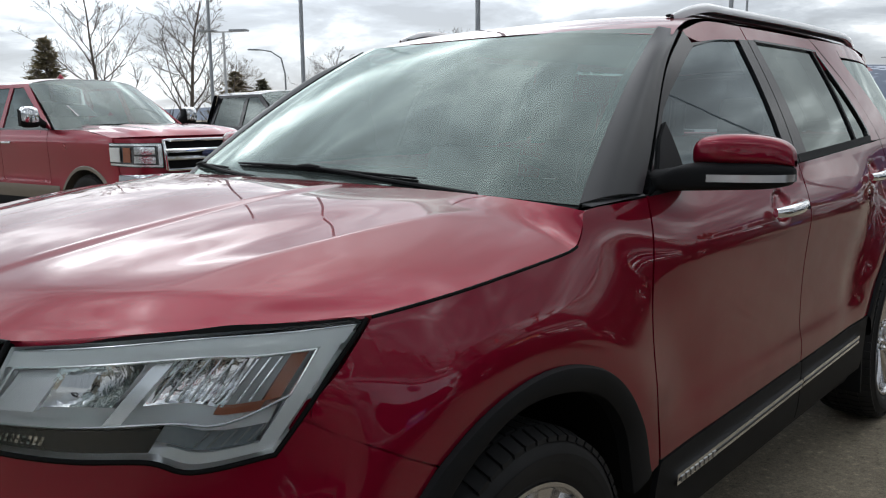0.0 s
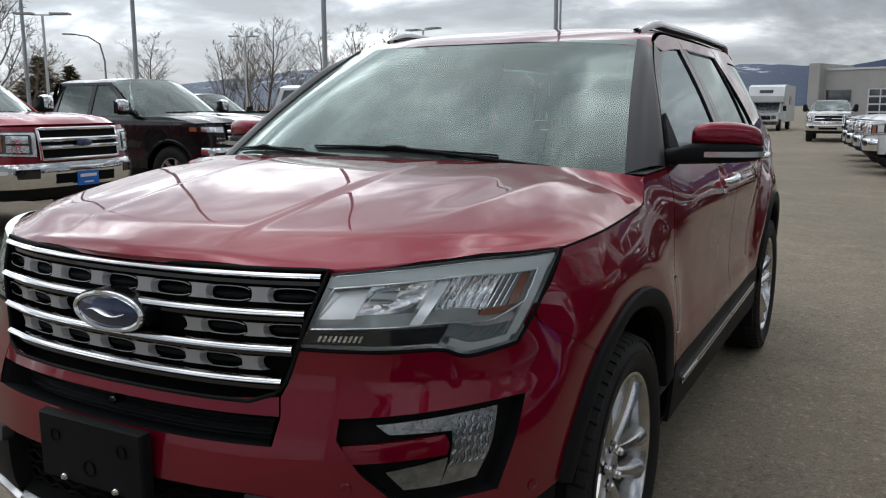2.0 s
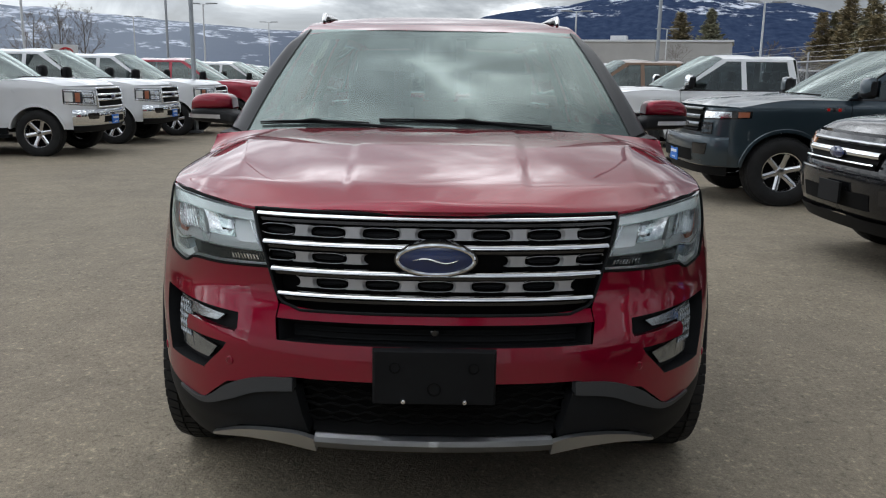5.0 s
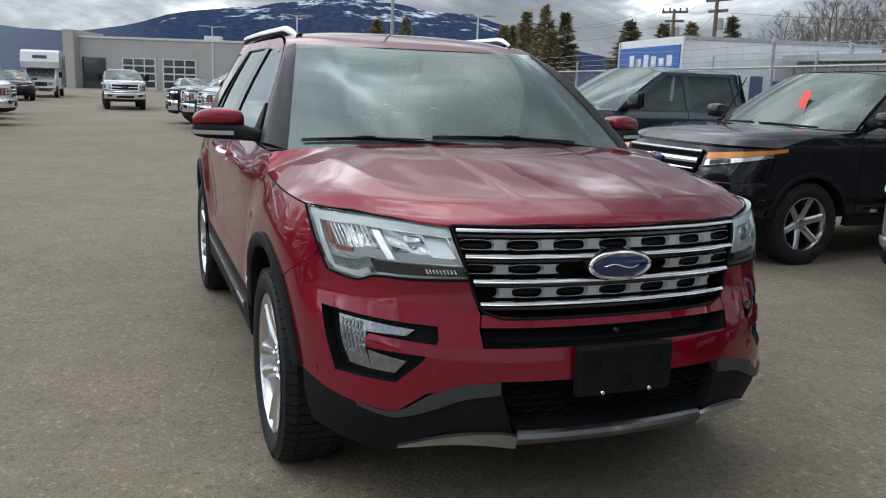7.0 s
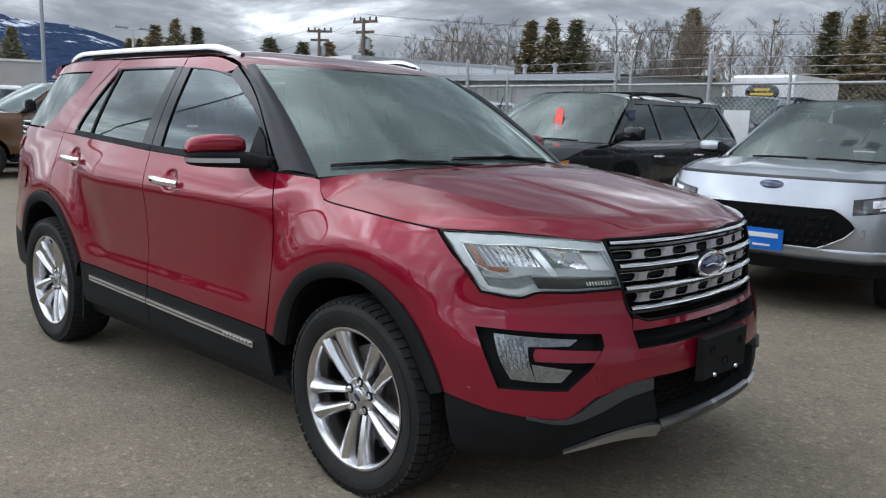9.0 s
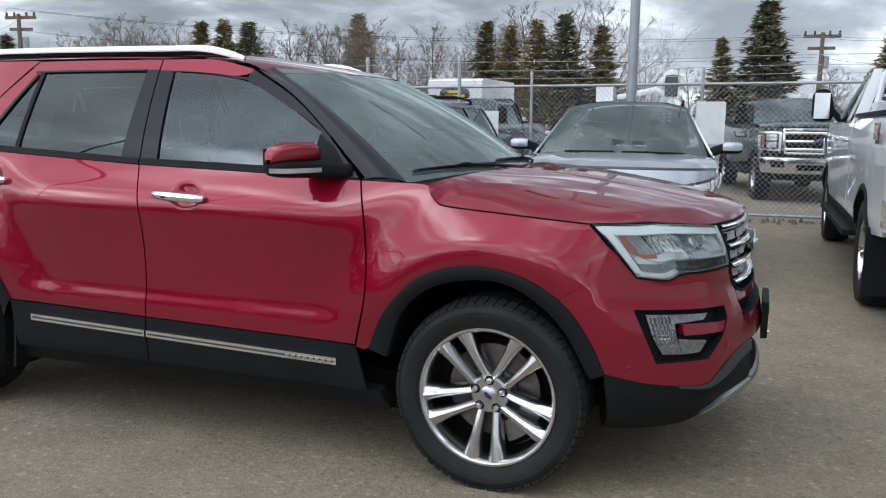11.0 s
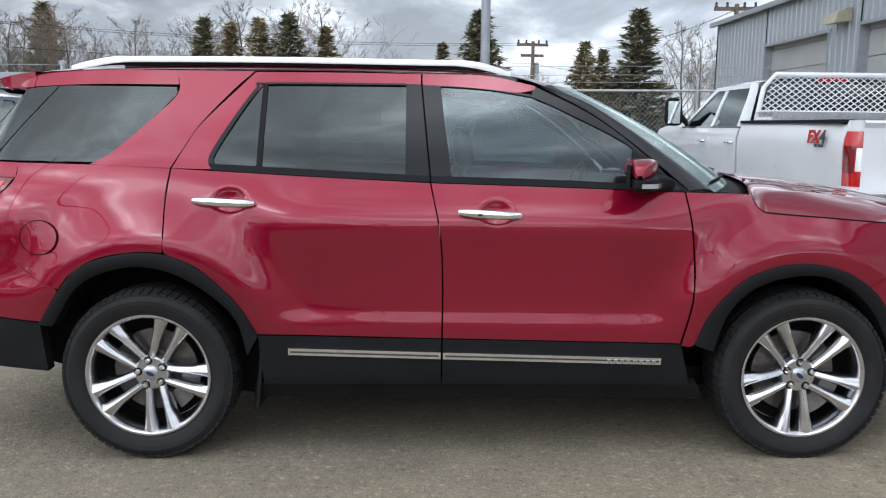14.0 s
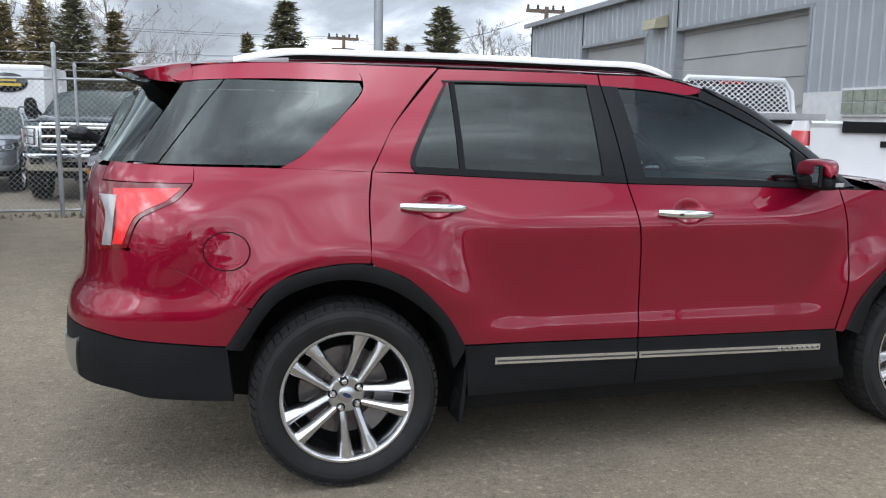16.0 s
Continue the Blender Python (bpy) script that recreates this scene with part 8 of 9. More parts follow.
# ---- fence, buildings, lamps, trees, hills ----
GALV = plain("galvanised_steel", (0.42, 0.43, 0.44), 0.45, 0.6, v=(0.8, 1.12), vs=9)
POLEWHITE = plain("pole_paint", (0.62, 0.63, 0.64), 0.5, v=(0.88, 1.06))
POLEGREY = plain("pole_grey", (0.33, 0.35, 0.37), 0.45, 0.4)
WOODPOLE = plain("pole_wood", (0.16, 0.12, 0.09), 0.85, v=(0.7, 1.2), vs=12)
BARK = plain("bark", (0.15, 0.125, 0.105), 0.9, v=(0.7, 1.25), vs=8)
TWIG = plain("bare_twigs", (0.17, 0.15, 0.135), 0.9, v=(0.75, 1.2), vs=2)
TWIGTAN = plain("bare_twigs_tan", (0.21, 0.17, 0.13), 0.9, v=(0.75, 1.2), vs=2)
SCRUB = plain("bare_scrub", (0.14, 0.12, 0.10), 0.95, v=(0.6, 1.3), vs=1.5)


def metal_wall(name, color, pitch, axis):
    """Ribbed sheet steel with streaks; the ribs themselves are geometry."""
    m = Mat(name, color, 0.45, 0.25)
    m.vary(0.6, 0.92, 1.05, 5)
    m.vary(3.0, 0.95, 1.04, 4, stretch=(6, 6, 0.3))
    return m.m


SHEET = metal_wall("sheet_steel_grey", (0.36, 0.385, 0.41), 0.3, "y")
SHEETDARK = metal_wall("sheet_steel_shed", (0.30, 0.31, 0.29), 0.3, "x")
CONCRETE = plain("tilt_up_wall", (0.40, 0.39, 0.375), 0.85, v=(0.9, 1.06), vs=0.5)
DOORGREY = plain("roller_door", (0.36, 0.365, 0.36), 0.55, v=(0.9, 1.05), vs=1.0)
BLOCKGLASS = plain("glass_block", (0.26, 0.29, 0.24), 0.15, coat=0.8, v=(0.7, 1.2), vs=8)
PANE = plain("dark_pane", (0.03, 0.035, 0.04), 0.08, coat=1.0)


def needle():
    m = Mat("pine_needles", (0.215, 0.215, 0.145), 0.85)
    m.vary(1.6, 0.6, 1.45, 4)
    base = m.b.inputs["Base Color"]
    src = base.links[0].from_socket
    rnd = m.node("ObjectInfo")
    tone = m.ramp(rnd.outputs["Random"], [(0.0, (1.0, 1.0, 1.0)), (0.45, (1.08, 1.02, 0.95)), (0.6, (1.45, 1.20, 1.05)), (1.0, (1.30, 1.12, 1.0))])
    m.link(m.mixc(1.0, src, tone, "MULTIPLY"), base)
    return m.m


NEEDLES = needle()


def fence():
    f = thing("chain_link_fence", "tall galvanised chain-link fence with barbed wire on posts", "fence")
    y, z0, z1 = 9.25, 0.05, 2.02
    xs = np.arange(-34.0, 7.9, 2.62)
    me = Geo().lathe([(0.024, 0), (0.024, 2.20), (0.030, 2.20), (0.018, 2.26), (0.001, 2.27)], 10, "z").mesh("post")
    me.materials.append(GALV)
    for x in list(xs) + [-3.78, -5.45, -8.8]:
        o = new("post", me)
        o.parent = f
        o.matrix_basis = pose(x, y, 0)
        if x in (-3.78, -5.45, -8.8):
            o.matrix_basis = pose(x, y - 0.02, 0) @ Matrix.Diagonal((1.35, 1.35, 1.12, 1))
    for z in (z1, z0 + 0.05):
        part("rail", Geo().tube([(xs[0], y, z), (xs[-1], y, z)], 0.021, 8), GALV, f)
    for z in (2.14, 2.26, 2.40):
        part("barbed_wire", Geo().tube([(x, y - 0.02, z + 0.012 * math.sin(x * 1.2)) for x in np.linspace(xs[0], xs[-1], 60)], 0.004, 4), GALV, f)
    # diamond mesh: flat-sided wires laid both ways
    vs, fs = [], []
    p, h = 0.082, z1 - z0
    n = int((xs[-1] - xs[0] - h) / p)
    for sg in (0, 1):
        for i in range(n):
            a = xs[0] + i * p + (h if sg else 0)
            b = a + (-h if sg else h)
            r = 0.0032
            for (dx, dy) in ((-r, 0), (0, -r), (r, 0), (0, r)):
                vs.append((a + dx, y + dy + (0.004 if sg else -0.004), z0))
            for (dx, dy) in ((-r, 0), (0, -r), (r, 0), (0, r)):
                vs.append((b + dx, y + dy + (0.004 if sg else -0.004), z1))
            o = len(vs) - 8
            fs += [(o + k, o + (k + 1) % 4, o + 4 + (k + 1) % 4, o + 4 + k) for k in range(4)]
    g = Geo()
    g.v, g.f = vs, fs
    part("wire_mesh", g, GALV, f)["kind"] = "stuff"
    part("gate_chain", Geo().tube([(-5.42, y - 0.06, 1.05), (-5.2, y - 0.08, 0.92), (-4.98, y - 0.06, 1.0)], 0.02, 6), GALV, f)
    s = solid("notice_board", Geo().box((0.18, 9.18, 1.45), (0.42, 0.012, 0.62)), PAPER, "white notice board hung on the fence", "sign", smooth=False)
    s = solid("notice_board", Geo().box((-3.3, 9.18, 1.35), (0.40, 0.012, 0.56)), PAPER, "white notice board hung on the fence", "sign", smooth=False)
    # grit and dead weeds along its foot
    g = Geo()
    rnd = random.Random(4)
    for _ in range(1500):
        x, yy = rnd.uniform(-33, 7.5), y + rnd.gauss(0.05, 0.16)
        s_ = rnd.uniform(0.01, 0.045)
        a = rnd.uniform(0, 6.28)
        g.add([(x + s_ * math.cos(a), yy + s_ * math.sin(a), 0.002), (x + s_ * math.cos(a + 2.1), yy + s_ * math.sin(a + 2.1), 0.002), (x + s_ * math.cos(a + 4.2), yy + s_ * math.sin(a + 4.2), 0.002), (x, yy, s_ * rnd.uniform(0.6, 2.2))], [(0, 1, 3), (1, 2, 3), (2, 0, 3)])
    solid("weeds", g, TWIGTAN, "dead weeds and grit along the fence foot", kind="stuff", smooth=False)


fence()


def ribbed(g, x, y0, y1, z0, z1, pitch, depth, face):
    """A ribbed sheet wall standing on x, between y0 and y1."""
    pts = []
    y = y0
    while y < y1:
        pts += [(y, 0), (min(y1, y + pitch * 0.72), 0), (min(y1, y + pitch * 0.78), depth), (min(y1, y + pitch * 0.94), depth)]
        y += pitch
    pts.append((y1, 0))
    g.grid([[(x + face * d, yy, z) for yy, d in pts] for z in (z0, z1)])


def steel_building():
    b = thing("steel_building", "long grey ribbed-steel workshop with roller doors", "building")
    x, ya, yb, eave = 8.1, -12.0, 24.7, 4.85
    doors = [(10.0, 14.9, 3.70), (16.4, 20.4, 3.70), (2.2, 7.0, 3.70)]
    # wall split round the doors
    g = Geo()
    cuts = sorted(doors)
    y = ya
    for d0, d1, top in cuts:
        ribbed(g, x, y, d0, 2.05, eave, 0.30, 0.03, -1)
        ribbed(g, x, d0, d1, top, eave, 0.30, 0.03, -1)
        y = d1
    ribbed(g, x, y, yb, 2.05, eave, 0.30, 0.03, -1)
    part("wall", g, SHEET, b, smooth=False)
    y = ya
    for d0, d1 in [(c[0], c[1]) for c in cuts] + [(yb, yb)]:
        part("plinth", Geo().box((x + 0.05, (y + d0) / 2, 1.025), (0.22, d0 - y, 2.05)), POLEWHITE, b, smooth=False)
        y = d1
    for d0, d1, top in doors:
        rd = part("roller_door", Geo().box((x + 0.24, (d0 + d1) / 2, top / 2), (0.04, d1 - d0, top)), DOORGREY, b, smooth=False)
        z = 0.0
        while z < top - 0.01:
            part("panel", Geo().box((x + 0.205, (d0 + d1) / 2, z + 0.29), (0.04, d1 - d0 - 0.02, 0.565)), DOORGREY, rd, smooth=False)
            z += 0.60
        g = Geo()
        g.box((x + 0.08, (d0 + d1) / 2, top + 0.04), (0.26, d1 - d0 + 0.16, 0.08))
        for q in (d0, d1):
            g.box((x + 0.08, q, top / 2), (0.26, 0.08, top))
        part("door_frame", g, POLEGREY, b, smooth=False)
    g = Geo()
    g.grid([[(x - 0.22, y, eave), (x + 7.0, y, eave + 1.6), (x + 14.0, y, eave)] for y in (ya - 0.2, yb + 0.2)])
    part("roof", g, SHEET, b, smooth=False)
    g = Geo()
    g.box((x - 0.20, (ya + yb) / 2, eave - 0.03), (0.10, yb - ya + 0.4, 0.14))
    part("gutter", g, POLEGREY, b, smooth=False)
    for yy in (ya, yb):
        part("gable", Geo().prism([(x, 0), (x + 14, 0), (x + 14, eave), (x + 7, eave + 1.6), (x, eave)], "y", yy - 0.03, yy + 0.03), SHEET, b, smooth=False)
    for y, z in ((15.65, 3.95), (8.5, 4.35), (1.0, 4.3)):
        l = part("wall_lamp", Geo().prism([(x - 0.02, z + 0.22), (x - 0.36, z + 0.10), (x - 0.42, z - 0.14), (x - 0.02, z - 0.10)], "y", y - 0.32, y + 0.32), plain("lamp_hood", (0.36, 0.34, 0.24), 0.5), b, "wall floodlight with a pale hood", smooth=False)
    # glass-block window and white service door low on the wall
    w = part("window", Geo().box((x - 0.05, 8.0, 1.84), (0.14, 1.8, 0.52)), POLEWHITE, b, smooth=False)
    for i in range(6):
        for j in range(2):
            part("glass_block", Geo().box((x - 0.13, 7.27 + i * 0.29, 1.73 + j * 0.225), (0.03, 0.26, 0.20)), BLOCKGLASS, w, smooth=False)
    part("service_door", Geo().box((x - 0.06, 15.6, 1.05), (0.14, 0.95, 2.1)), POLEWHITE, b, smooth=False)


steel_building()


def shed():
    b = thing("storage_shed", "low ribbed-steel shed with roof vents behind the fence", "building")
    x0, x1, y0, y1, h = -18.6, -11.7, 19.0, 26.0, 2.85
    g = Geo()
    pts, x = [], x0
    while x < x1:
        pts += [(x, 0), (x + 0.2, 0), (x + 0.23, 0.03), (x + 0.30, 0.03)]
        x += 0.32
    g.grid([[(xx, y0 - d, z) for xx, d in pts] for z in (0, h)])
    g.grid([[(x1, y, z) for y in (y0, y1)] for z in (0, h)])
    part("wall", g, SHEETDARK, b, smooth=False)
    g = Geo()
    g.grid([[(xx, y0 - 0.3, h), (xx, y0 + 3.5, h + 0.12), (xx, y1 + 0.3, h)] for xx in (x0 - 0.3, x1 + 0.3)])
    g.box(((x0 + x1) / 2, y0 - 0.3, h - 0.08), (x1 - x0 + 0.6, 0.06, 0.20))
    part("roof", g, SHEET, b, smooth=False)
    for x in (-17.6, -16.2, -14.9, -12.4):
        part("roof_vent", Geo().lathe([(0.07, h), (0.07, h + 0.34), (0.11, h + 0.35), (0.11, h + 0.43), (0.001, h + 0.46)], 14, "z", (x, y0 + 1.2, 0)), GALV, b)
    part("roller_door", Geo().box((-14.2, y0 - 0.02, 1.2), (2.6, 0.10, 2.4)), DOORGREY, b, smooth=False)


shed()


def far_hall():
    b = thing("dealer_hall", "wide pale grey flat-roofed hall with glazed workshop doors", "building")
    x, y0, y1, h = -88.0, -9.0, 31.0, 5.55
    ys = np.arange(y0, y1 + 0.1, 8.0)
    for a, c in zip(ys, ys[1:]):
        part("wall_panel", Geo().box((x - 6, (a + c) / 2, h / 2), (12, c - a - 0.03, h)), CONCRETE, b, smooth=False)
    part("parapet", Geo().box((x - 6, (y0 + y1) / 2, h + 0.10), (12.3, y1 - y0 + 0.3, 0.22)), POLEWHITE, b, smooth=False)
    for yc, n in ((-1.4, 3), (3.1, 3)):
        d = part("workshop_door", Geo().box((x + 0.06, yc, 1.75), (0.16, 3.8, 3.5)), POLEWHITE, b, smooth=False)
        for i in range(3):
            for j in range(4):
                part("pane", Geo().box((x + 0.15, yc - 1.2 + i * 1.2, 0.62 + j * 0.82), (0.04, 1.05, 0.64)), PANE, d, smooth=False)
    part("entrance", Geo().box((x + 0.06, -6.4, 1.7), (0.2, 2.6, 3.4)), PANE, b, smooth=False)
    for y in (6.0, 18.5):
        part("roof_unit", Geo().box((x - 4, y, h + 0.45), (1.6, 1.8, 0.7)), POLEWHITE, b, smooth=False)
    b.matrix_basis = pose(-88, 31, 0, 0, 0, -19) @ pose(88, -31, 0)
    part("side_block", Geo().box((x - 3, -8.6, 3.15), (9, 1.2, 6.3)), CONCRETE, b, smooth=False)


far_hall()



def lot_lamp(x, y, h, heads=2, turn=0.0, wide=0.75, mat=None):
    """A car-park lamp: tapered pole on a plinth with flat heads."""
    t = thing("lot_lamp", "tall car-park lamp with flat square heads on a pole", "street lamp", "car-park lamps", at=pose(x, y, 0, 0, 0, turn))
    m = mat or POLEWHITE
    k = 1.0 if h > 8 else 0.62
    wide *= k
    part("plinth", Geo().lathe([(0.28 * k, 0), (0.28 * k, 0.55), (0.001, 0.56)], 16, "z"), CONCRETE, t)
    part("pole", Geo().lathe([(0.075 * k, 0.5), (0.055 * k, h), (0.001, h + 0.02)], 12, "z"), m, t)
    part("arm", Geo().tube([(-wide * 0.6, 0, h), (wide * 0.6, 0, h)], 0.03 * k, 8), m, t)
    for sg in ((-1, 1) if heads == 2 else (1,)):
        part("lamp_head", Geo().box((sg * wide, 0, h + 0.03), (0.80 * k, 0.46 * k, 0.075 * k)), POLEGREY, t, smooth=False)
    return t


for x, y, h, hd_, tr in ((-12.9, -18.8, 3.95, 2, 125), (-28.7, -25.8, 4.9, 2, 125), (-22.6, -12.6, 4.1, 2, 75), (-46.0, 3.3, 4.5, 2, 90), (-36.0, 6.1, 4.6, 2, 90), (-51.7, 14.4, 4.8, 2, 90), (-27.3, 11.4, 4.3, 2, 90), (-40.0, -12.0, 5.0, 2, 80),
                         (-58.0, -22.0, 5.4, 2, 80), (-66.0, -14.0, 5.6, 2, 80)):
    lot_lamp(x, y, h, hd_, tr)
lot_lamp(-0.87, 8.35, 9.5, 2, 0, mat=POLEGREY)
# plain masts beyond the parked rows and a curved street light
for x, y, h in ((-14.5, -21.9, 12), (-13.2, -15.7, 12), (-13.0, -9.6, 12), (-18.4, -6.3, 12), (-32.0, -11.3, 7), (-22.9, 6.6, 12)):
    t = thing("light_mast", "plain grey steel mast beyond the parked trucks", "pole")
    part("pole", Geo().lathe([(0.06, 0), (0.042, h), (0.001, h)], 12, "z", (x, y, 0)), POLEGREY, t)
    part("base_plate", Geo().box((x, y, 0.03), (0.3, 0.3, 0.06)), POLEGREY, t, smooth=False)
x, y = -19.0, -23.8
t = thing("street_lamp", "curved-arm street light on a grey pole", "street lamp")
part("pole", Geo().tube([(x, y, 0), (x, y, 3.2), (x + 0.12, y - 0.05, 3.8), (x + 0.45, y - 0.25, 4.05), (x + 0.8, y - 0.45, 4.1)], [0.045, 0.034, 0.030, 0.026, 0.022], 10), POLEGREY, t)
part("lamp_head", Geo().box((x + 1.0, y - 0.55, 4.1), (0.42, 0.14, 0.05), pose(0, 0, 0, 0, 0, -28).to_3x3()), POLEGREY, t, smooth=False)


def utility_pole(x, y, h, turn):
    t = thing("utility_pole", "weathered wooden utility pole with cross-arm and insulators", "pole", at=pose(x, y, 0, 0, 0, turn))
    part("pole", Geo().lathe([(0.14, 0), (0.08, h), (0.001, h)], 12, "z"), WOODPOLE, t)
    for z, w in ((h - 0.15, 0.75), (h - 0.65, 0.55)):
        part("cross_arm", Geo().box((0, 0.12, z), (2 * w, 0.10, 0.13)), WOODPOLE, t, smooth=False)
    for i in (-0.68, -0.3, 0.3, 0.68):
        part("insulator", Geo().lathe([(0.03, 0), (0.06, 0.05), (0.04, 0.10), (0.06, 0.14), (0.001, 0.2)], 10, "z", (i, 0.12, h - 0.10)), PANE, t)
    part("transformer", Geo().lathe([(0.001, h - 1.5), (0.14, h - 1.5), (0.14, h - 1.0), (0.001, h - 0.96)], 14, "z", (0.20, 0.12, 0)), POLEGREY, t)
    return t


ups = [(3.05, 36.0, 5.4), (-30.0, 24.6, 6.15), (-38.0, 28.0, 6.4), (9.0, 25.6, 5.7)]
for i, (x, y, h) in enumerate(ups):
    utility_pole(x, y, h, (5, 10, 35, -5)[i])
wires = thing("power_lines", "thin black power lines strung between poles", "cable")
order = sorted(ups)
for (xa, ya, ha), (xb, yb, hb) in zip([(-60, 30, 6.5)] + order, order + [(60, 30, 6)]):
    for dz, dy in ((-0.1, -0.5), (-0.1, 0.5), (-1.0, 0.0)):
        part("wire", Geo().tube([(xa + (xb - xa) * u, ya + (yb - ya) * u + dy, (ha + (hb - ha) * u) + dz - 0.7 * 4 * u * (1 - u)) for u in np.linspace(0, 1, 12)], 0.006, 4), VOID, wires)


def box_vehicle(x, y, turn, L, W, H, cabless, label, name, band=None):
    t = thing(name, label, "trailer" if cabless else "truck", at=pose(x, y, 0, 0, 0, turn))
    z0 = 0.9
    part("box_body", Geo().prism([(-W / 2, z0), (W / 2, z0), (W / 2, H - 0.08), (W / 2 - 0.08, H), (-W / 2 + 0.08, H), (-W / 2, H - 0.08)], "x", -L, 0), WHITE, t, smooth=False)
    for xx in np.arange(-L + 0.3, -0.1, 0.6):
        part("side_rib", Geo().box((xx, W / 2 + 0.012, (z0 + H) / 2), (0.04, 0.024, H - z0 - 0.1)), WHITE, t, smooth=False)
    part("bottom_rail", Geo().box((-L / 2, 0, z0), (L, W + 0.04, 0.16)), GALV, t, smooth=False)
    for xx in (-L + 0.9, -L + 2.0) if cabless else (-L + 1.2,):
        for sg in (-1, 1):
            part("wheel", Geo().lathe([(0.001, -0.13), (0.25, -0.13), (0.27, -0.10), (0.47, -0.13), (0.50, -0.08), (0.50, 0.13), (0.001, 0.13)], 28, "y", (xx, sg * (W / 2 - 0.16), 0.50)), RUBBER, t)
    if band:
        band(t, L, W, H)
    return t


def blue_band(t, L, W, H):
    bl = plain("panel_blue", (0.010, 0.11, 0.42), 0.4)
    p = part("blue_panel", Geo().box((0.02, -0.05, H - 0.82), (0.03, W - 0.42, 1.10)), bl, t, "blue panel with plain white bars", smooth=False)
    for k, h in enumerate((0.42, 0.26, 0.42, 0.34, 0.26, 0.36)):
        part("mark_bar", Geo().box((0.042, (k - 2.2) * W * 0.115, H - 0.80 + (h - 0.26) * 0.3), (0.012, W * 0.07, h)), WHITEPRINT, p, smooth=False)
    mb = plain("mark_blue", (0.012, 0.035, 0.16), 0.5)
    for k, h in enumerate((1.0, 0.62, 1.0, 0.80, 0.62, 0.85)):
        part("mark_bar", Geo().box((-1.0 - k * 0.82, W / 2 + 0.03, H - 1.75 + (h - 0.6) * 0.25), (0.46, 0.012, h * 0.9)), mb, t, smooth=False)
    for y_, z_ in ((-W / 2 + 0.04, 0), (W / 2 - 0.04, 0)):
        part("corner_post", Geo().box((0.012, y_, (0.9 + H) / 2), (0.05, 0.10, H - 0.92)), POLEWHITE, t, smooth=False)
    part("top_rail", Geo().box((-L / 2, W / 2 + 0.02, H - 0.06), (L, 0.05, 0.12)), GALV, t, smooth=False)


box_vehicle(0, 0, 0, 7.2, 5.4, 3.45, True, "white box trailer with a blue panel and large blue marks", "box_trailer", blue_band).matrix_basis = pose(-22.6, 16.05, 0, 0, 0, -100)


def oval_mark(t, L, W, H):
    g = Geo().lathe([(1.0, 0), (0.9, 0.01), (0.001, 0.012)], 28, "y").moved(Matrix.Translation((-L * 0.5, W / 2 + 0.03, H - 0.52)) @ Matrix.Diagonal((0.55, 1, 0.28, 1)))
    o = part("oval_mark", g, GLOSSBLACK, t, "black oval mark with yellow bars")
    yl = plain("mark_yellow", (0.70, 0.50, 0.05), 0.5)
    for dz, w in ((0.08, 0.5), (-0.06, 0.75)):
        part("mark_bar", Geo().box((-L * 0.5, W / 2 + 0.046, H - 0.52 + dz), (w, 0.008, 0.08)), yl, o, smooth=False)


box_vehicle(-6.6, 23.5, 180, 1.95, 3.4, 2.95, False, "white box truck with a black oval mark on its side", "box_truck", oval_mark).matrix_basis = pose(-9.75, 24.5, 0, 0, 0, 178)


def motor_home(x, y):
    t = thing("motor_home", "white motor home with a cab-over bunk facing the lot", "camper", at=pose(x, y, 0))
    part("coach", Geo().prism([(-6.2, 0.6), (-0.4, 0.6), (-0.4, 1.9), (0.7, 2.0), (0.95, 2.4), (0.55, 3.05), (-0.2, 3.2), (-6.2, 3.2)], "y", -1.2, 1.2), WHITE, t, smooth=False)
    part("cab", Geo().prism([(-0.4, 0.55), (1.75, 0.55), (1.80, 1.15), (0.95, 1.28), (0.30, 1.98), (-0.4, 1.98)], "y", -0.98, 0.98), WHITE, t, smooth=False)
    part("windscreen", Geo().grid([[(0.98 - 0.60 * v, yy, 1.30 + 0.64 * v) for yy in (-0.88, 0.88)] for v in (0, 1)]), PANE, t)
    part("grille", Geo().box((1.80, 0, 0.92), (0.05, 0.95, 0.28)), GLOSSBLACK, t, smooth=False)
    for k in range(3):
        part("grille_bar", Geo().box((1.835, 0, 0.83 + k * 0.09), (0.03, 0.95, 0.03)), CHROME, t, smooth=False)
    for sg in (-1, 1):
        part("headlamp", Geo().box((1.80, sg * 0.70, 0.95), (0.06, 0.30, 0.22)), REFLECTOR, t, smooth=False)
        part("door_mirror", Geo().box((0.75, sg * 1.25, 1.55), (0.12, 0.22, 0.36)), TRIM, t, smooth=False)
        for xx in (1.0, -4.3):
            part("wheel", Geo().lathe([(0.001, -0.12), (0.22, -0.12), (0.37, -0.13), (0.40, -0.08), (0.40, 0.13), (0.001, 0.13)], 24, "y", (xx, sg * 0.95, 0.40)), RUBBER, t)
    part("front_bumper", Geo().box((1.86, 0, 0.55), (0.14, 2.0, 0.24)), CHROME, t, smooth=False)
    part("bunk_mark", Geo().box((0.78, 0, 2.72), (0.04, 0.9, 0.22), pose(0, 0, 0, 0, -30, 0).to_3x3()), GREYTRIM, t, smooth=False)
    part("side_window", Geo().box((-3.0, 1.205, 2.1), (1.2, 0.03, 0.6)), PANE, t, smooth=False)


motor_home(-61.6, -6.7)
motor_home(-71.3, -12.3)
again(bsuv, pose(-53.2, -7.4, 0, 0, 0, 12), "dark sport utility vehicle parked far across the lot")


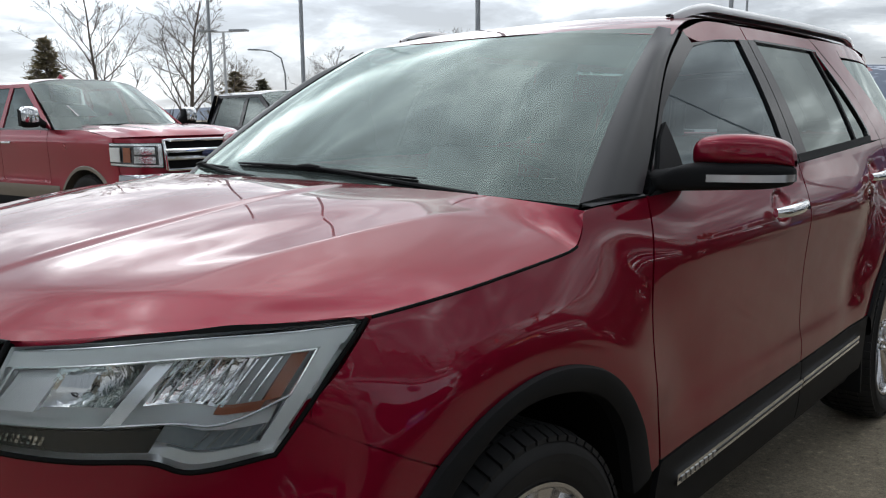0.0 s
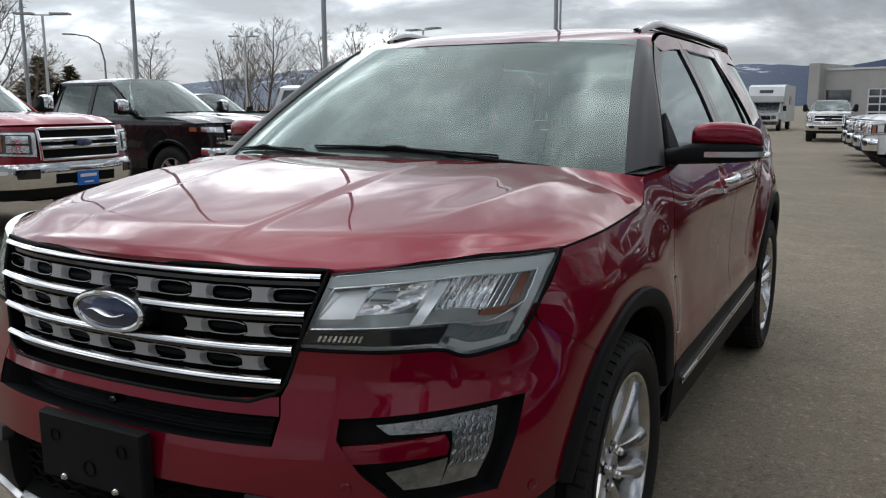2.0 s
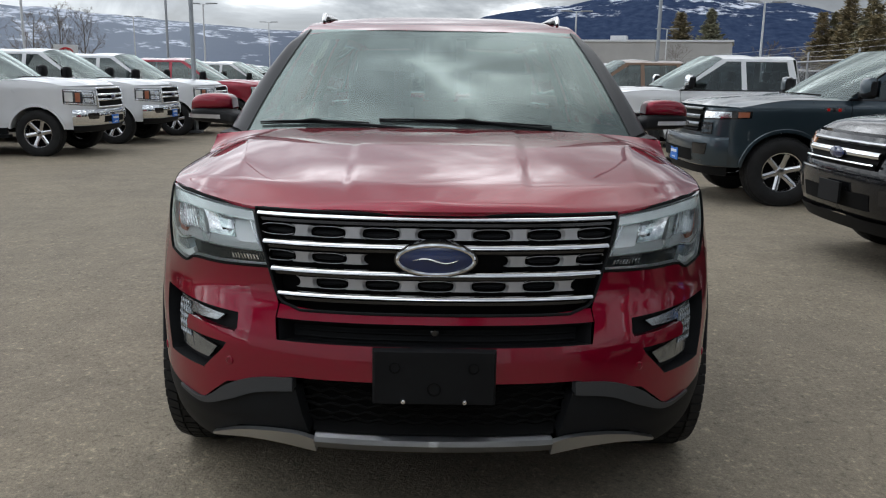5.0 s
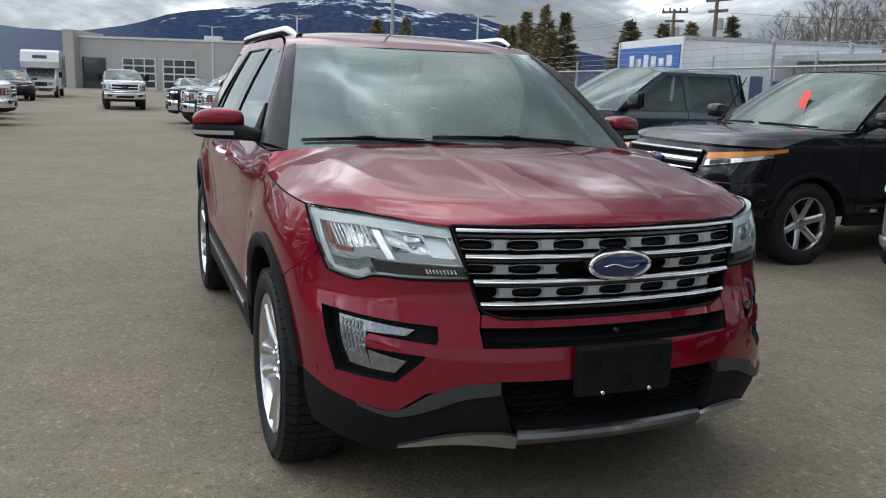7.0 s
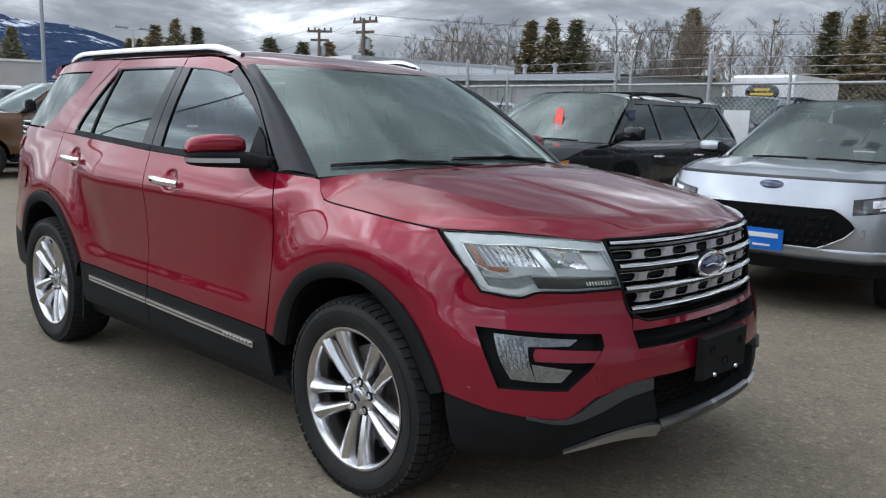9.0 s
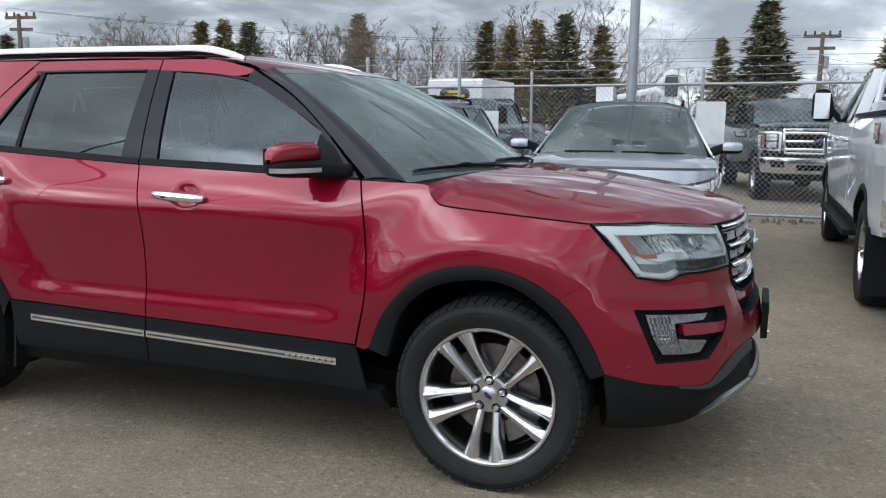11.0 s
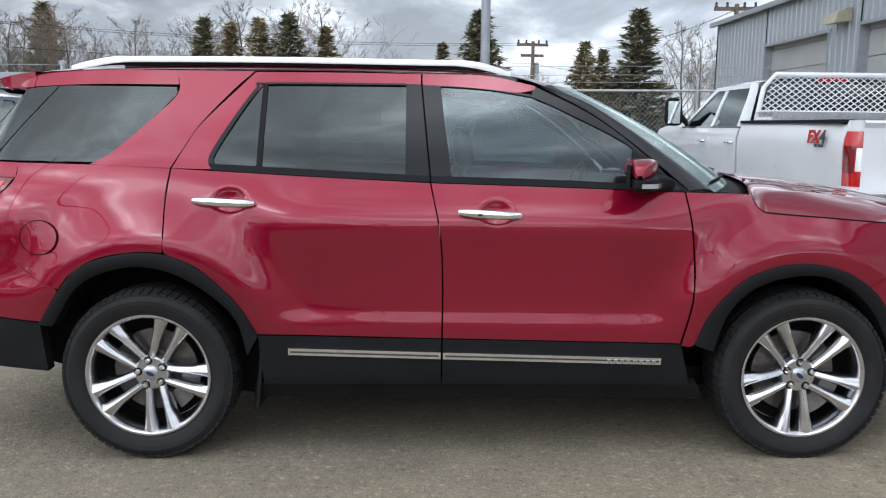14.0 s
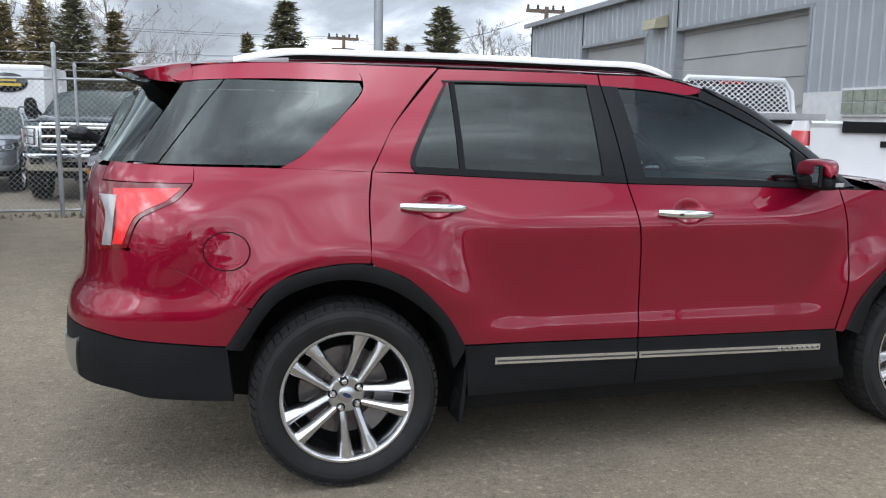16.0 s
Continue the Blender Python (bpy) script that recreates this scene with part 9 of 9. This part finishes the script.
def bucket_truck():
    t = thing("bucket_truck", "white utility truck with a folded lifting arm behind the fence", "truck", at=pose(-2.4, 19.0, 0, 0, 0, 180))
    part("chassis_body", Geo().prism([(-2.6, 0.6), (2.2, 0.6), (2.2, 1.2), (1.3, 1.35), (0.8, 2.0), (-0.4, 2.0), (-0.5, 1.5), (-2.6, 1.5)], "y", -1.0, 1.0), WHITE, t, smooth=False)
    part("arm", Geo().tube([(-1.0, 0, 1.5), (-1.0, 0, 2.15), (-0.6, 0, 2.35), (0.4, 0, 2.15)], [0.16, 0.10, 0.09, 0.07], 10), WHITE, t)
    part("knuckle", Geo().box((-1.0, 0, 2.45), (0.30, 0.30, 0.55)), GLOSSBLACK, t, smooth=False)
    part("bucket", Geo().box((0.7, 0, 2.15), (0.45, 0.5, 0.55)), WHITE, t, smooth=False)
    for xx in (1.3, -1.6):
        for sg in (-1, 1):
            part("wheel", Geo().lathe([(0.001, -0.12), (0.22, -0.12), (0.40, -0.13), (0.42, -0.08), (0.42, 0.13), (0.001, 0.13)], 24, "y", (xx, sg * 0.95, 0.42)), RUBBER, t)


bucket_truck()


def sign_pylon(x, y, face, mark):
    t = thing("sign_pylon", "white dealer sign pylon with a plain round mark", "sign", at=pose(x, y, 0, 0, 0, face))
    part("panel", Geo().box((0, 0, 1.65), (0.3, 1.5, 3.3)), POLEWHITE, t, smooth=False)
    g = Geo()
    g.tube([(0.17, 0.42 * math.cos(a), 2.80 + 0.28 * math.sin(a)) for a in np.linspace(0, 2 * math.pi, 40)], 0.05, 6, caps=False)
    g.tube([(0.17, 0.18 * math.cos(a), 2.83 + 0.24 * math.sin(a)) for a in np.linspace(0, 2 * math.pi, 32)], 0.04, 6, caps=False)
    part("mark", g, mark, t)
    part("mark_bar", Geo().box((0.165, 0, 2.33), (0.03, 1.1, 0.16)), mark, t, smooth=False)


sign_pylon(-54, -25.2, 20, BRIGHTRED)


# trees -------------------------------------------------------------
def bare_tree(seed, h, spread, twig_mat, dense=1.0):
    """Trunk and a crown of forking limbs ending in fine twigs."""
    rnd = random.Random(seed)
    t = thing("bare_tree", "leafless deciduous tree with fine upswept twigs", "tree")
    trunk, crown = Geo(), Geo()

    size = (0.26, 0.44, 0.30, 0.19, 0.11, 0.065)
    count = (5, 4, 4, 3, 3)

    def limb(p, d, r, level):
        n = (4, 5, 4, 3, 3, 2)[level]
        length = h * size[level] * rnd.uniform(0.75, 1.2)
        pts, rad = [p], [r]
        for k in range(n):
            d = (d + Vector((rnd.gauss(0, 0.12), rnd.gauss(0, 0.12), rnd.gauss(0.06, 0.08)))).normalized()
            p = p + d * (length / n)
            pts.append(p)
            rad.append(r * (1 - 0.5 * (k + 1) / n))
        (trunk if level == 0 else crown).tube(pts, rad, 7 if level == 0 else (5 if level < 3 else 3), caps=False)
        if level >= 5:
            return
        kids = int(count[level] * dense + rnd.random() * 0.9)
        for k in range(kids):
            f = rnd.uniform(0.18, 1.0) if level else rnd.uniform(0.55, 1.0)
            i = min(len(pts) - 2, int(f * (len(pts) - 1)))
            q = pts[i].lerp(pts[i + 1], f * (len(pts) - 1) - i)
            a = rnd.uniform(0, 6.28) if level else 6.28 * (k + rnd.random() * 0.6) / kids
            nd = (d * 0.8 + Vector((math.cos(a), math.sin(a), 0)) * spread * (0.55, 0.75, 0.9, 0.9, 0.9)[level] + Vector((0, 0, 0.18))).normalized()
            limb(q, nd, max(0.006, rad[i] * (0.60 if level < 2 else 0.5)), level + 1)
    limb(Vector((0, 0, 0)), Vector((0, 0, 1)), h * 0.012, 0)
    part("trunk", trunk, BARK, t)
    part("crown", crown, twig_mat, t, "tangle of bare twigs")
    return t


def leader_tree(seed, h, spread, twig_mat):
    """A leafless tree whose trunk runs to the top, with upswept side limbs that fork into fine twigs."""
    rnd = random.Random(seed)
    t = thing("bare_tree", "leafless deciduous tree with upswept limbs and fine twigs", "tree")
    trunk, crown = Geo(), Geo()

    def walk_limb(p, d, r, length, n, lift, wob):
        pts, rad = [p], [r]
        for k in range(n):
            d = (d + Vector((rnd.gauss(0, wob), rnd.gauss(0, wob), rnd.gauss(lift, wob * 0.6)))).normalized()
            p = p + d * (length / n)
            pts.append(p)
            rad.append(max(0.005, r * (1 - 0.75 * (k + 1) / n)))
        return pts, rad, d

    def grow(p, d, r, length, level):
        pts, rad, end = walk_limb(p, d, r, length, (6, 4, 3, 2)[level], (0.10, 0.07, 0.05, 0.03)[level], (0.13, 0.17, 0.20, 0.22)[level])
        crown.tube(pts, rad, (5, 4, 3, 3)[level], caps=False)
        if level == 3:
            return
        for _ in range((7, 6, 4)[level]):
            f = rnd.uniform(0.22, 1.0)
            i = min(len(pts) - 2, int(f * (len(pts) - 1)))
            q = pts[i].lerp(pts[i + 1], f * (len(pts) - 1) - i)
            way = (pts[i + 1] - pts[i]).normalized()
            side = Vector((rnd.gauss(0, 1), rnd.gauss(0, 1), rnd.gauss(0.25, 0.7))).normalized()
            grow(q, (way + side * 0.75).normalized(), max(0.0055, rad[i] * 0.55), length * rnd.uniform(0.30, 0.55) * (1.1 - 0.35 * f), level + 1)
    pts, rad, _d = walk_limb(Vector((0, 0, 0)), Vector((0, 0, 1)), h * 0.0125, h * 0.92, 12, 0.05, 0.055)
    trunk.tube(pts, rad, 7, caps=False)
    n = 17
    for k in range(n):
        f = 0.16 + 0.82 * (k + rnd.random() * 0.6) / n
        i = min(len(pts) - 2, int(f * (len(pts) - 1)))
        q = pts[i].lerp(pts[i + 1], f * (len(pts) - 1) - i)
        a = 2.4 * k + rnd.uniform(-0.5, 0.5)
        grow(q, Vector((math.cos(a) * spread, math.sin(a) * spread, rnd.uniform(0.55, 0.95))).normalized(), rad[i] * 0.55, h * (0.44 * (1 - f) + 0.13) * rnd.uniform(0.75, 1.15), 0)
    part("trunk", trunk, BARK, t)
    part("crown", crown, twig_mat, t, "tangle of bare twigs")
    return t


def pine_tree(seed, h, width, full=1.0):
    """Trunk and uneven whorls of drooping boughs set with needle sprays, with gaps between them."""
    rnd = random.Random(seed)
    t = thing("pine_tree", "dark green conifer with uneven layered boughs", "tree")
    part("trunk", Geo().lathe([(h * 0.016, 0), (h * 0.010, h * 0.6), (0.01, h)], 8, "z"), BARK, t)
    vs, fs = [], []
    lobes = [(rnd.uniform(0, 6.28), rnd.uniform(0.1, 0.95), rnd.uniform(-0.38, 0.28)) for _ in range(16)]
    z = h * 0.06
    while z < h * 0.985:
        f = (z - h * 0.06) / (h * 0.94)
        L = width * ((1 - f) ** 0.85) * (1.0 if f > 0.12 else 0.8) + 0.06
        for _ in range(max(5, int(13 * full * (1 - 0.45 * f)))):
            a = rnd.uniform(0, 2 * math.pi)
            swing = 1 + sum(w * math.exp(-((f - lf) / 0.07) ** 2) * max(0.0, math.cos(a - la)) for la, lf, w in lobes)
            l = L * rnd.uniform(0.5, 1.05) * swing
            droop = rnd.uniform(0.05, 0.40) * (1 - 1.3 * f)
            n = max(2, int(l * 5.0))
            for k in range(n):
                u = 0.15 + 0.85 * (k + rnd.random()) / n
                r = l * u
                c = Vector((r * math.cos(a), r * math.sin(a), z - droop * r + 0.22 * l * u * u))
                for _s in range(6):
                    s = rnd.uniform(0.22, 0.50) * (0.65 + 0.03 * h)
                    q = rnd.choice((-1, 1)) * rnd.uniform(0.1, 1.2)
                    dirv = Vector((math.cos(a + q), math.sin(a + q), rnd.gauss(0.10, 0.35))).normalized()
                    sd = dirv.cross(Vector((rnd.gauss(0, 0.6), rnd.gauss(0, 0.6), 1))).normalized()
                    p = c + Vector((rnd.gauss(0, 0.05), rnd.gauss(0, 0.05), rnd.gauss(0, 0.06)))
                    o = len(vs)
                    vs += [tuple(p - sd * s * 0.22), tuple(p + sd * s * 0.22), tuple(p + dirv * s)]
                    fs.append((o, o + 1, o + 2))
        z += h * 0.016 * rnd.uniform(0.7, 1.5)
    g = Geo()
    g.v, g.f = vs, fs
    part("crown", g, NEEDLES, t, smooth=False)
    return t


# name: maker, height as built
STOCK = {"b": [bare_tree(8, 10.0, 0.8, TWIG, 1.0), leader_tree(3, 10.0, 0.85, TWIG), leader_tree(21, 10.0, 0.62, TWIG), leader_tree(37, 10.0, 1.0, TWIGTAN)],
         "p": [pine_tree(2, 10.0, 2.5), pine_tree(5, 10.0, 2.1, 0.85), pine_tree(9, 10.0, 2.9, 0.9)]}
TALL = {o.name: max(v.co.z for c in o.children for v in c.data.vertices) for k in STOCK.values() for o in k}
used = set()


def plant(kind, i, x, y, h, turn=0.0, wide=1.0):
    """Stand a tree of height h."""
    src = STOCK[kind][i]
    s = h / TALL.get(src.name, 10.0)
    wide *= 1.5 if kind == "p" else 1.1
    m = pose(x, y, 0, 0, 0, turn) @ Matrix.Diagonal((s * wide, s * wide, s, 1))
    if src.name in used:
        copy_thing(src, pose(x, y, 0, 0, 0, turn)).matrix_basis = m
    else:
        used.add(src.name)
        src.matrix_basis = m


# beyond the left row
for k, (i, x, y, h, w) in enumerate(((1, -16.9, -33.7, 7.6, 1.0), (2, -19.9, -32.0, 7.8, 1.15), (2, -31.7, -35.7, 5.9, 1.1), (1, -39.7, -33.9, 7.6, 0.9), (3, -42.1, -30.9, 6.6, 0.9), (2, -34.5, -32.4, 5.5, 0.9), (1, -47.8, -31.4, 6.4, 0.9), (3, -37.0, -33.5, 5.6, 0.8), (2, -45.0, -31.0, 6.2, 0.8),
                                     (1, -55, -38, 8.6, 0.9), (2, -60, -36, 8.0, 0.9), (3, -66, -40, 9.0, 0.9), (0, -72, -42, 9.0, 0.9), (1, -50, -44, 8.5, 0.9), (2, -78, -46, 9.5, 0.9), (3, -26, -38, 5.0, 1.2), (0, -10, -38, 7.0, 0.9), (1, -85, -40, 8.6, 0.9), (2, -4, -42, 8.0, 1.0), (1, 8, -40, 9.0, 1.0), (2, 20, -36, 9.0, 1.0), (0, -62, -50, 9.5, 0.9),
                                     (2, -52, -30, 5.6, 0.9), (3, -57, -29, 5.8, 0.9), (1, -63, -28, 6.5, 0.9))):
    plant("b", i, x, y, h, 47 * k, w)
for i, x, y, h, w in ((0, -16.9, -39.3, 5.6, 1.0), (2, -27.4, -39.0, 4.4, 1.3), (0, -29.0, -38.6, 4.0, 1.3), (1, -12.0, -40, 5.6, 1.2)):
    plant("p", i, x, y, h, 30 * x, w)
# behind the fence
for k, (i, x, y, h, w) in enumerate(((0, -5.0, 41.0, 7.5, 0.9), (3, 11.4, 40.0, 6.9, 0.8), (2, 12.8, 41, 6.6, 0.8), (0, -22.1, 51.5, 8.3, 0.9), (1, -38.6, 41.2, 8.6, 0.9), (3, -41.0, 42.5, 8.4, 0.9), (2, -36.6, 43.5, 8.6, 0.9), (1, -29.0, 50, 9.0, 0.9), (3, -26.5, 51, 9.2, 0.9), (2, -31.0, 49, 8.8, 0.9), (1, -14.0, 50, 9.4, 0.9), (2, -11.0, 51, 9.8, 0.9), (3, -8.0, 50, 9.2, 0.9),
                                     (1, -45, 42, 8.0, 0.9), (2, -43, 44, 7.6, 0.9), (0, -48, 46, 8.0, 0.9), (2, -17.5, 56, 9.0, 0.8), (1, 3.6, 44, 4.6, 1.0), (3, -2.6, 43, 4.6, 1.0), (2, 4.6, 46, 4.4, 1.1), (3, 17, 48, 7.5, 0.9), (1, 21, 50, 8.0, 0.9), (3, -33.5, 47.0, 8.2, 0.9))):
    plant("b", i, x, y, h, 61 * k + 20, w)
rnd_belt = random.Random(31)
for k in range(26):
    plant("b", 1 + k % 3, -47 + 1.25 * k + rnd_belt.uniform(-0.5, 0.5), 47 + 0.28 * k + rnd_belt.uniform(-2, 4), rnd_belt.uniform(7.0, 9.4), 70 * k, rnd_belt.uniform(0.8, 1.1))
for k, (i, x, y, h, w) in enumerate(((1, -15.0, 45.0, 7.7, 0.95), (1, -13.2, 44.0, 7.3, 0.85), (2, -11.5, 43.5, 7.5, 0.8), (0, -9.7, 43.0, 7.7, 0.95), (1, -7.8, 44.0, 7.1, 0.95), (1, -1.2, 40.0, 5.8, 0.9), (0, 0.75, 41.0, 7.7, 1.05), (2, 6.25, 40.0, 5.9, 0.8), (1, 7.25, 40.2, 5.5, 0.9), (0, 9.3, 41.0, 7.8, 1.0),
                                     (0, -30.5, 58.8, 10.6, 0.85), (1, -35.2, 44.4, 8.4, 1.0), (2, -33.9, 45.2, 8.6, 0.8), (1, -32.6, 46.2, 8.5, 1.0), (0, -55.5, 36.6, 7.4, 1.2), (1, -54.0, 38.7, 7.2, 1.1), (2, -52.6, 40.2, 7.3, 0.9), (1, -50.9, 42.7, 7.8, 1.0))):
    plant("p", i, x, y, h, 33 * k, w)
# far behind the rows
for k, (i, x, y, h, w) in enumerate(((0, -112.5, 32.1, 10.6, 1.0), (2, -101.8, 32.9, 10.2, 0.8), (0, -112.0, 36.0, 9.4, 1.1), (1, -87.7, 40.3, 8.9, 1.0), (0, -86.6, 42.6, 10.6, 0.9), (2, -85.6, 44.5, 11.3, 0.75), (1, -84.5, 46.5, 10.5, 1.0), (0, -74.0, 36.0, 6.4, 1.1), (2, -66.0, 34.0, 6.2, 0.9), (1, -62.0, 33.0, 6.8, 1.1), (0, -78.0, 40.0, 7.5, 1.0), (1, -95, 45, 9.5, 1.0))):
    plant("p", i, x, y, h, 51 * k, w)
for k, (i, x, y, h) in enumerate(((2, -86, 10.5, 4.6), (1, -86, 24, 5.4), (2, -85, 15, 4.2), (3, -92, 36, 6.0), (3, -82, 35, 5.0), (2, -76, 34.5, 4.6), (1, -70, 35.5, 4.8))):
    plant("b", i, x, y, h, 80 * k)


def scrub_belt():
    """A low dark belt of brush closing the view under the trees."""
    rnd = random.Random(11)
    g = Geo()
    for (xa, ya, xb, yb, n, h) in ((-110, -60, 30, -48, 900, 2.6), (-70, 58, 45, 62, 900, 2.6), (-110, -60, -110, -14, 420, 2.4), (-108, 34, -66, 60, 420, 2.8)):
        for _ in range(n):
            u = rnd.random()
            x, y = xa + (xb - xa) * u + rnd.gauss(0, 1.2), ya + (yb - ya) * u + rnd.gauss(0, 1.2)
            hh = h * rnd.uniform(0.4, 1.2)
            for _k in range(7):
                a = rnd.uniform(0, 6.28)
                l = rnd.uniform(0.3, 0.9)
                b = rnd.uniform(0, 6.28)
                g.add([(x + 0.5 * math.cos(b), y + 0.5 * math.sin(b), 0), (x + 0.5 * math.cos(b) + 0.22, y + 0.5 * math.sin(b), 0), (x + l * math.cos(a), y + l * math.sin(a), hh * rnd.uniform(0.5, 1.0))], [(0, 1, 2)])
    solid("brush", g, SCRUB, "belt of bare brush along the edge of the lot", kind="stuff", smooth=False)


scrub_belt()


def hills():
    """Forested ridges with snow on the upper slopes and clearings, coloured with distance haze."""
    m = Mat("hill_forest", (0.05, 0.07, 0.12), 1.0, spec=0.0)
    n1 = m.noise(0.010, 8, 0.62)
    n2 = m.noise(0.045, 6, 0.6)
    tc, sep = m.node("TexCoord"), m.node("SeparateXYZ")
    m.link(tc.outputs["Object"], sep.inputs[0])
    hgt = m.node("MapRange")
    hgt.inputs[1].default_value, hgt.inputs[2].default_value = 30, 260
    hgt.inputs[3].default_value, hgt.inputs[4].default_value = -0.16, 0.20
    m.link(sep.outputs[2], hgt.inputs[0])
    west = m.node("MapRange")
    west.inputs[1].default_value, west.inputs[2].default_value = 100, -500
    west.inputs[3].default_value, west.inputs[4].default_value = 0.0, 0.17
    m.link(sep.outputs[1], west.inputs[0])
    more = m.node("Math")
    m.link(hgt.outputs[0], more.inputs[0])
    m.link(west.outputs[0], more.inputs[1])
    add = m.node("Math")
    m.link(n1, add.inputs[0])
    m.link(more.outputs[0], add.inputs[1])
    snow = m.ramp(add.outputs[0], [(0.62, (0, 0, 0)), (0.68, (1, 1, 1))])
    patch = m.ramp(n2, [(0.42, (0, 0, 0)), (0.56, (1, 1, 1))])
    both_ = m.mixc(1.0, snow, patch, "MULTIPLY")
    # blue air haze is mixed into the forest colour, paler towards -y
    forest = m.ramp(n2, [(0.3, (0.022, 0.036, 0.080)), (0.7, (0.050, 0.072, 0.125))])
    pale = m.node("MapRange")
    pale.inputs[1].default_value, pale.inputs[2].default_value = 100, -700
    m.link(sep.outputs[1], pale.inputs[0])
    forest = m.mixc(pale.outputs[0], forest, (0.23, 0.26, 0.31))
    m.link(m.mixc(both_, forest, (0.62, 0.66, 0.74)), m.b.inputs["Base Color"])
    rnd = random.Random(6)
    g = Geo()
    rows = []
    N_ = 260
    prof = Profile([(-3.3, 135), (-3.211, 190), (-3.124, 117), (-2.967, 117), (-2.793, 143), (-2.653, 169), (-2.566, 156), (-2.443, 104), (-2.269, 52), (-1.92, 26), (-1.0, 26), (0, 30), (1.2, 30), (2.2, 34), (2.443, 52), (2.618, 104), (2.688, 156), (2.731, 213), (2.793, 208), (2.845, 234), (2.897, 247), (2.985, 208), (3.072, 190), (3.16, 117), (3.3, 117)], 2)
    for r, hf in ((1900, 0.0), (2100, 0.35), (2350, 0.75), (2600, 1.0), (2900, 0.9)):
        line = []
        for i in range(N_ + 1):
            a = -math.pi + 2 * math.pi * i / N_
            h = float(prof(a))
            h *= hf * (1 + 0.10 * noise.noise((6 * math.cos(a) + r * 0.002, 6 * math.sin(a), r * 0.003)) + 0.05 * noise.noise((28 * math.cos(a), 28 * math.sin(a), r * 0.01)))
            line.append((r * math.cos(a), r * math.sin(a), max(0, h) - 1))
        rows.append(line)
    g.grid(rows)
    solid("backdrop_hills", g, m.m, "distant forested hills with patches of snow, blue haze in their colour", kind="structure")


hills()


def settle():
    """Stand everything but the red car on the sloping lot."""
    bpy.context.view_layer.update()
    for ob in list(scene.objects):
        if ob.parent or ob in (suv, cam, sun) or ob.name.startswith(("ground", "backdrop")):
            continue
        if ob.name.startswith(("chain_link_fence", "weeds")):
            ob.matrix_basis = Matrix.Translation((-1.4, 0, 0)) @ Matrix.Rotation(-0.0095, 4, "Y") @ Matrix.Translation((1.4, 0, 0)) @ ob.matrix_basis
            continue
        xs_ = [(o.matrix_world @ Vector(c)).x for o in (ob, *ob.children_recursive) if o.type == "MESH" for c in (o.bound_box[0], o.bound_box[6])]
        ob.matrix_basis = Matrix.Translation((0, 0, lie((min(xs_) + max(xs_)) / 2))) @ ob.matrix_basis


settle()
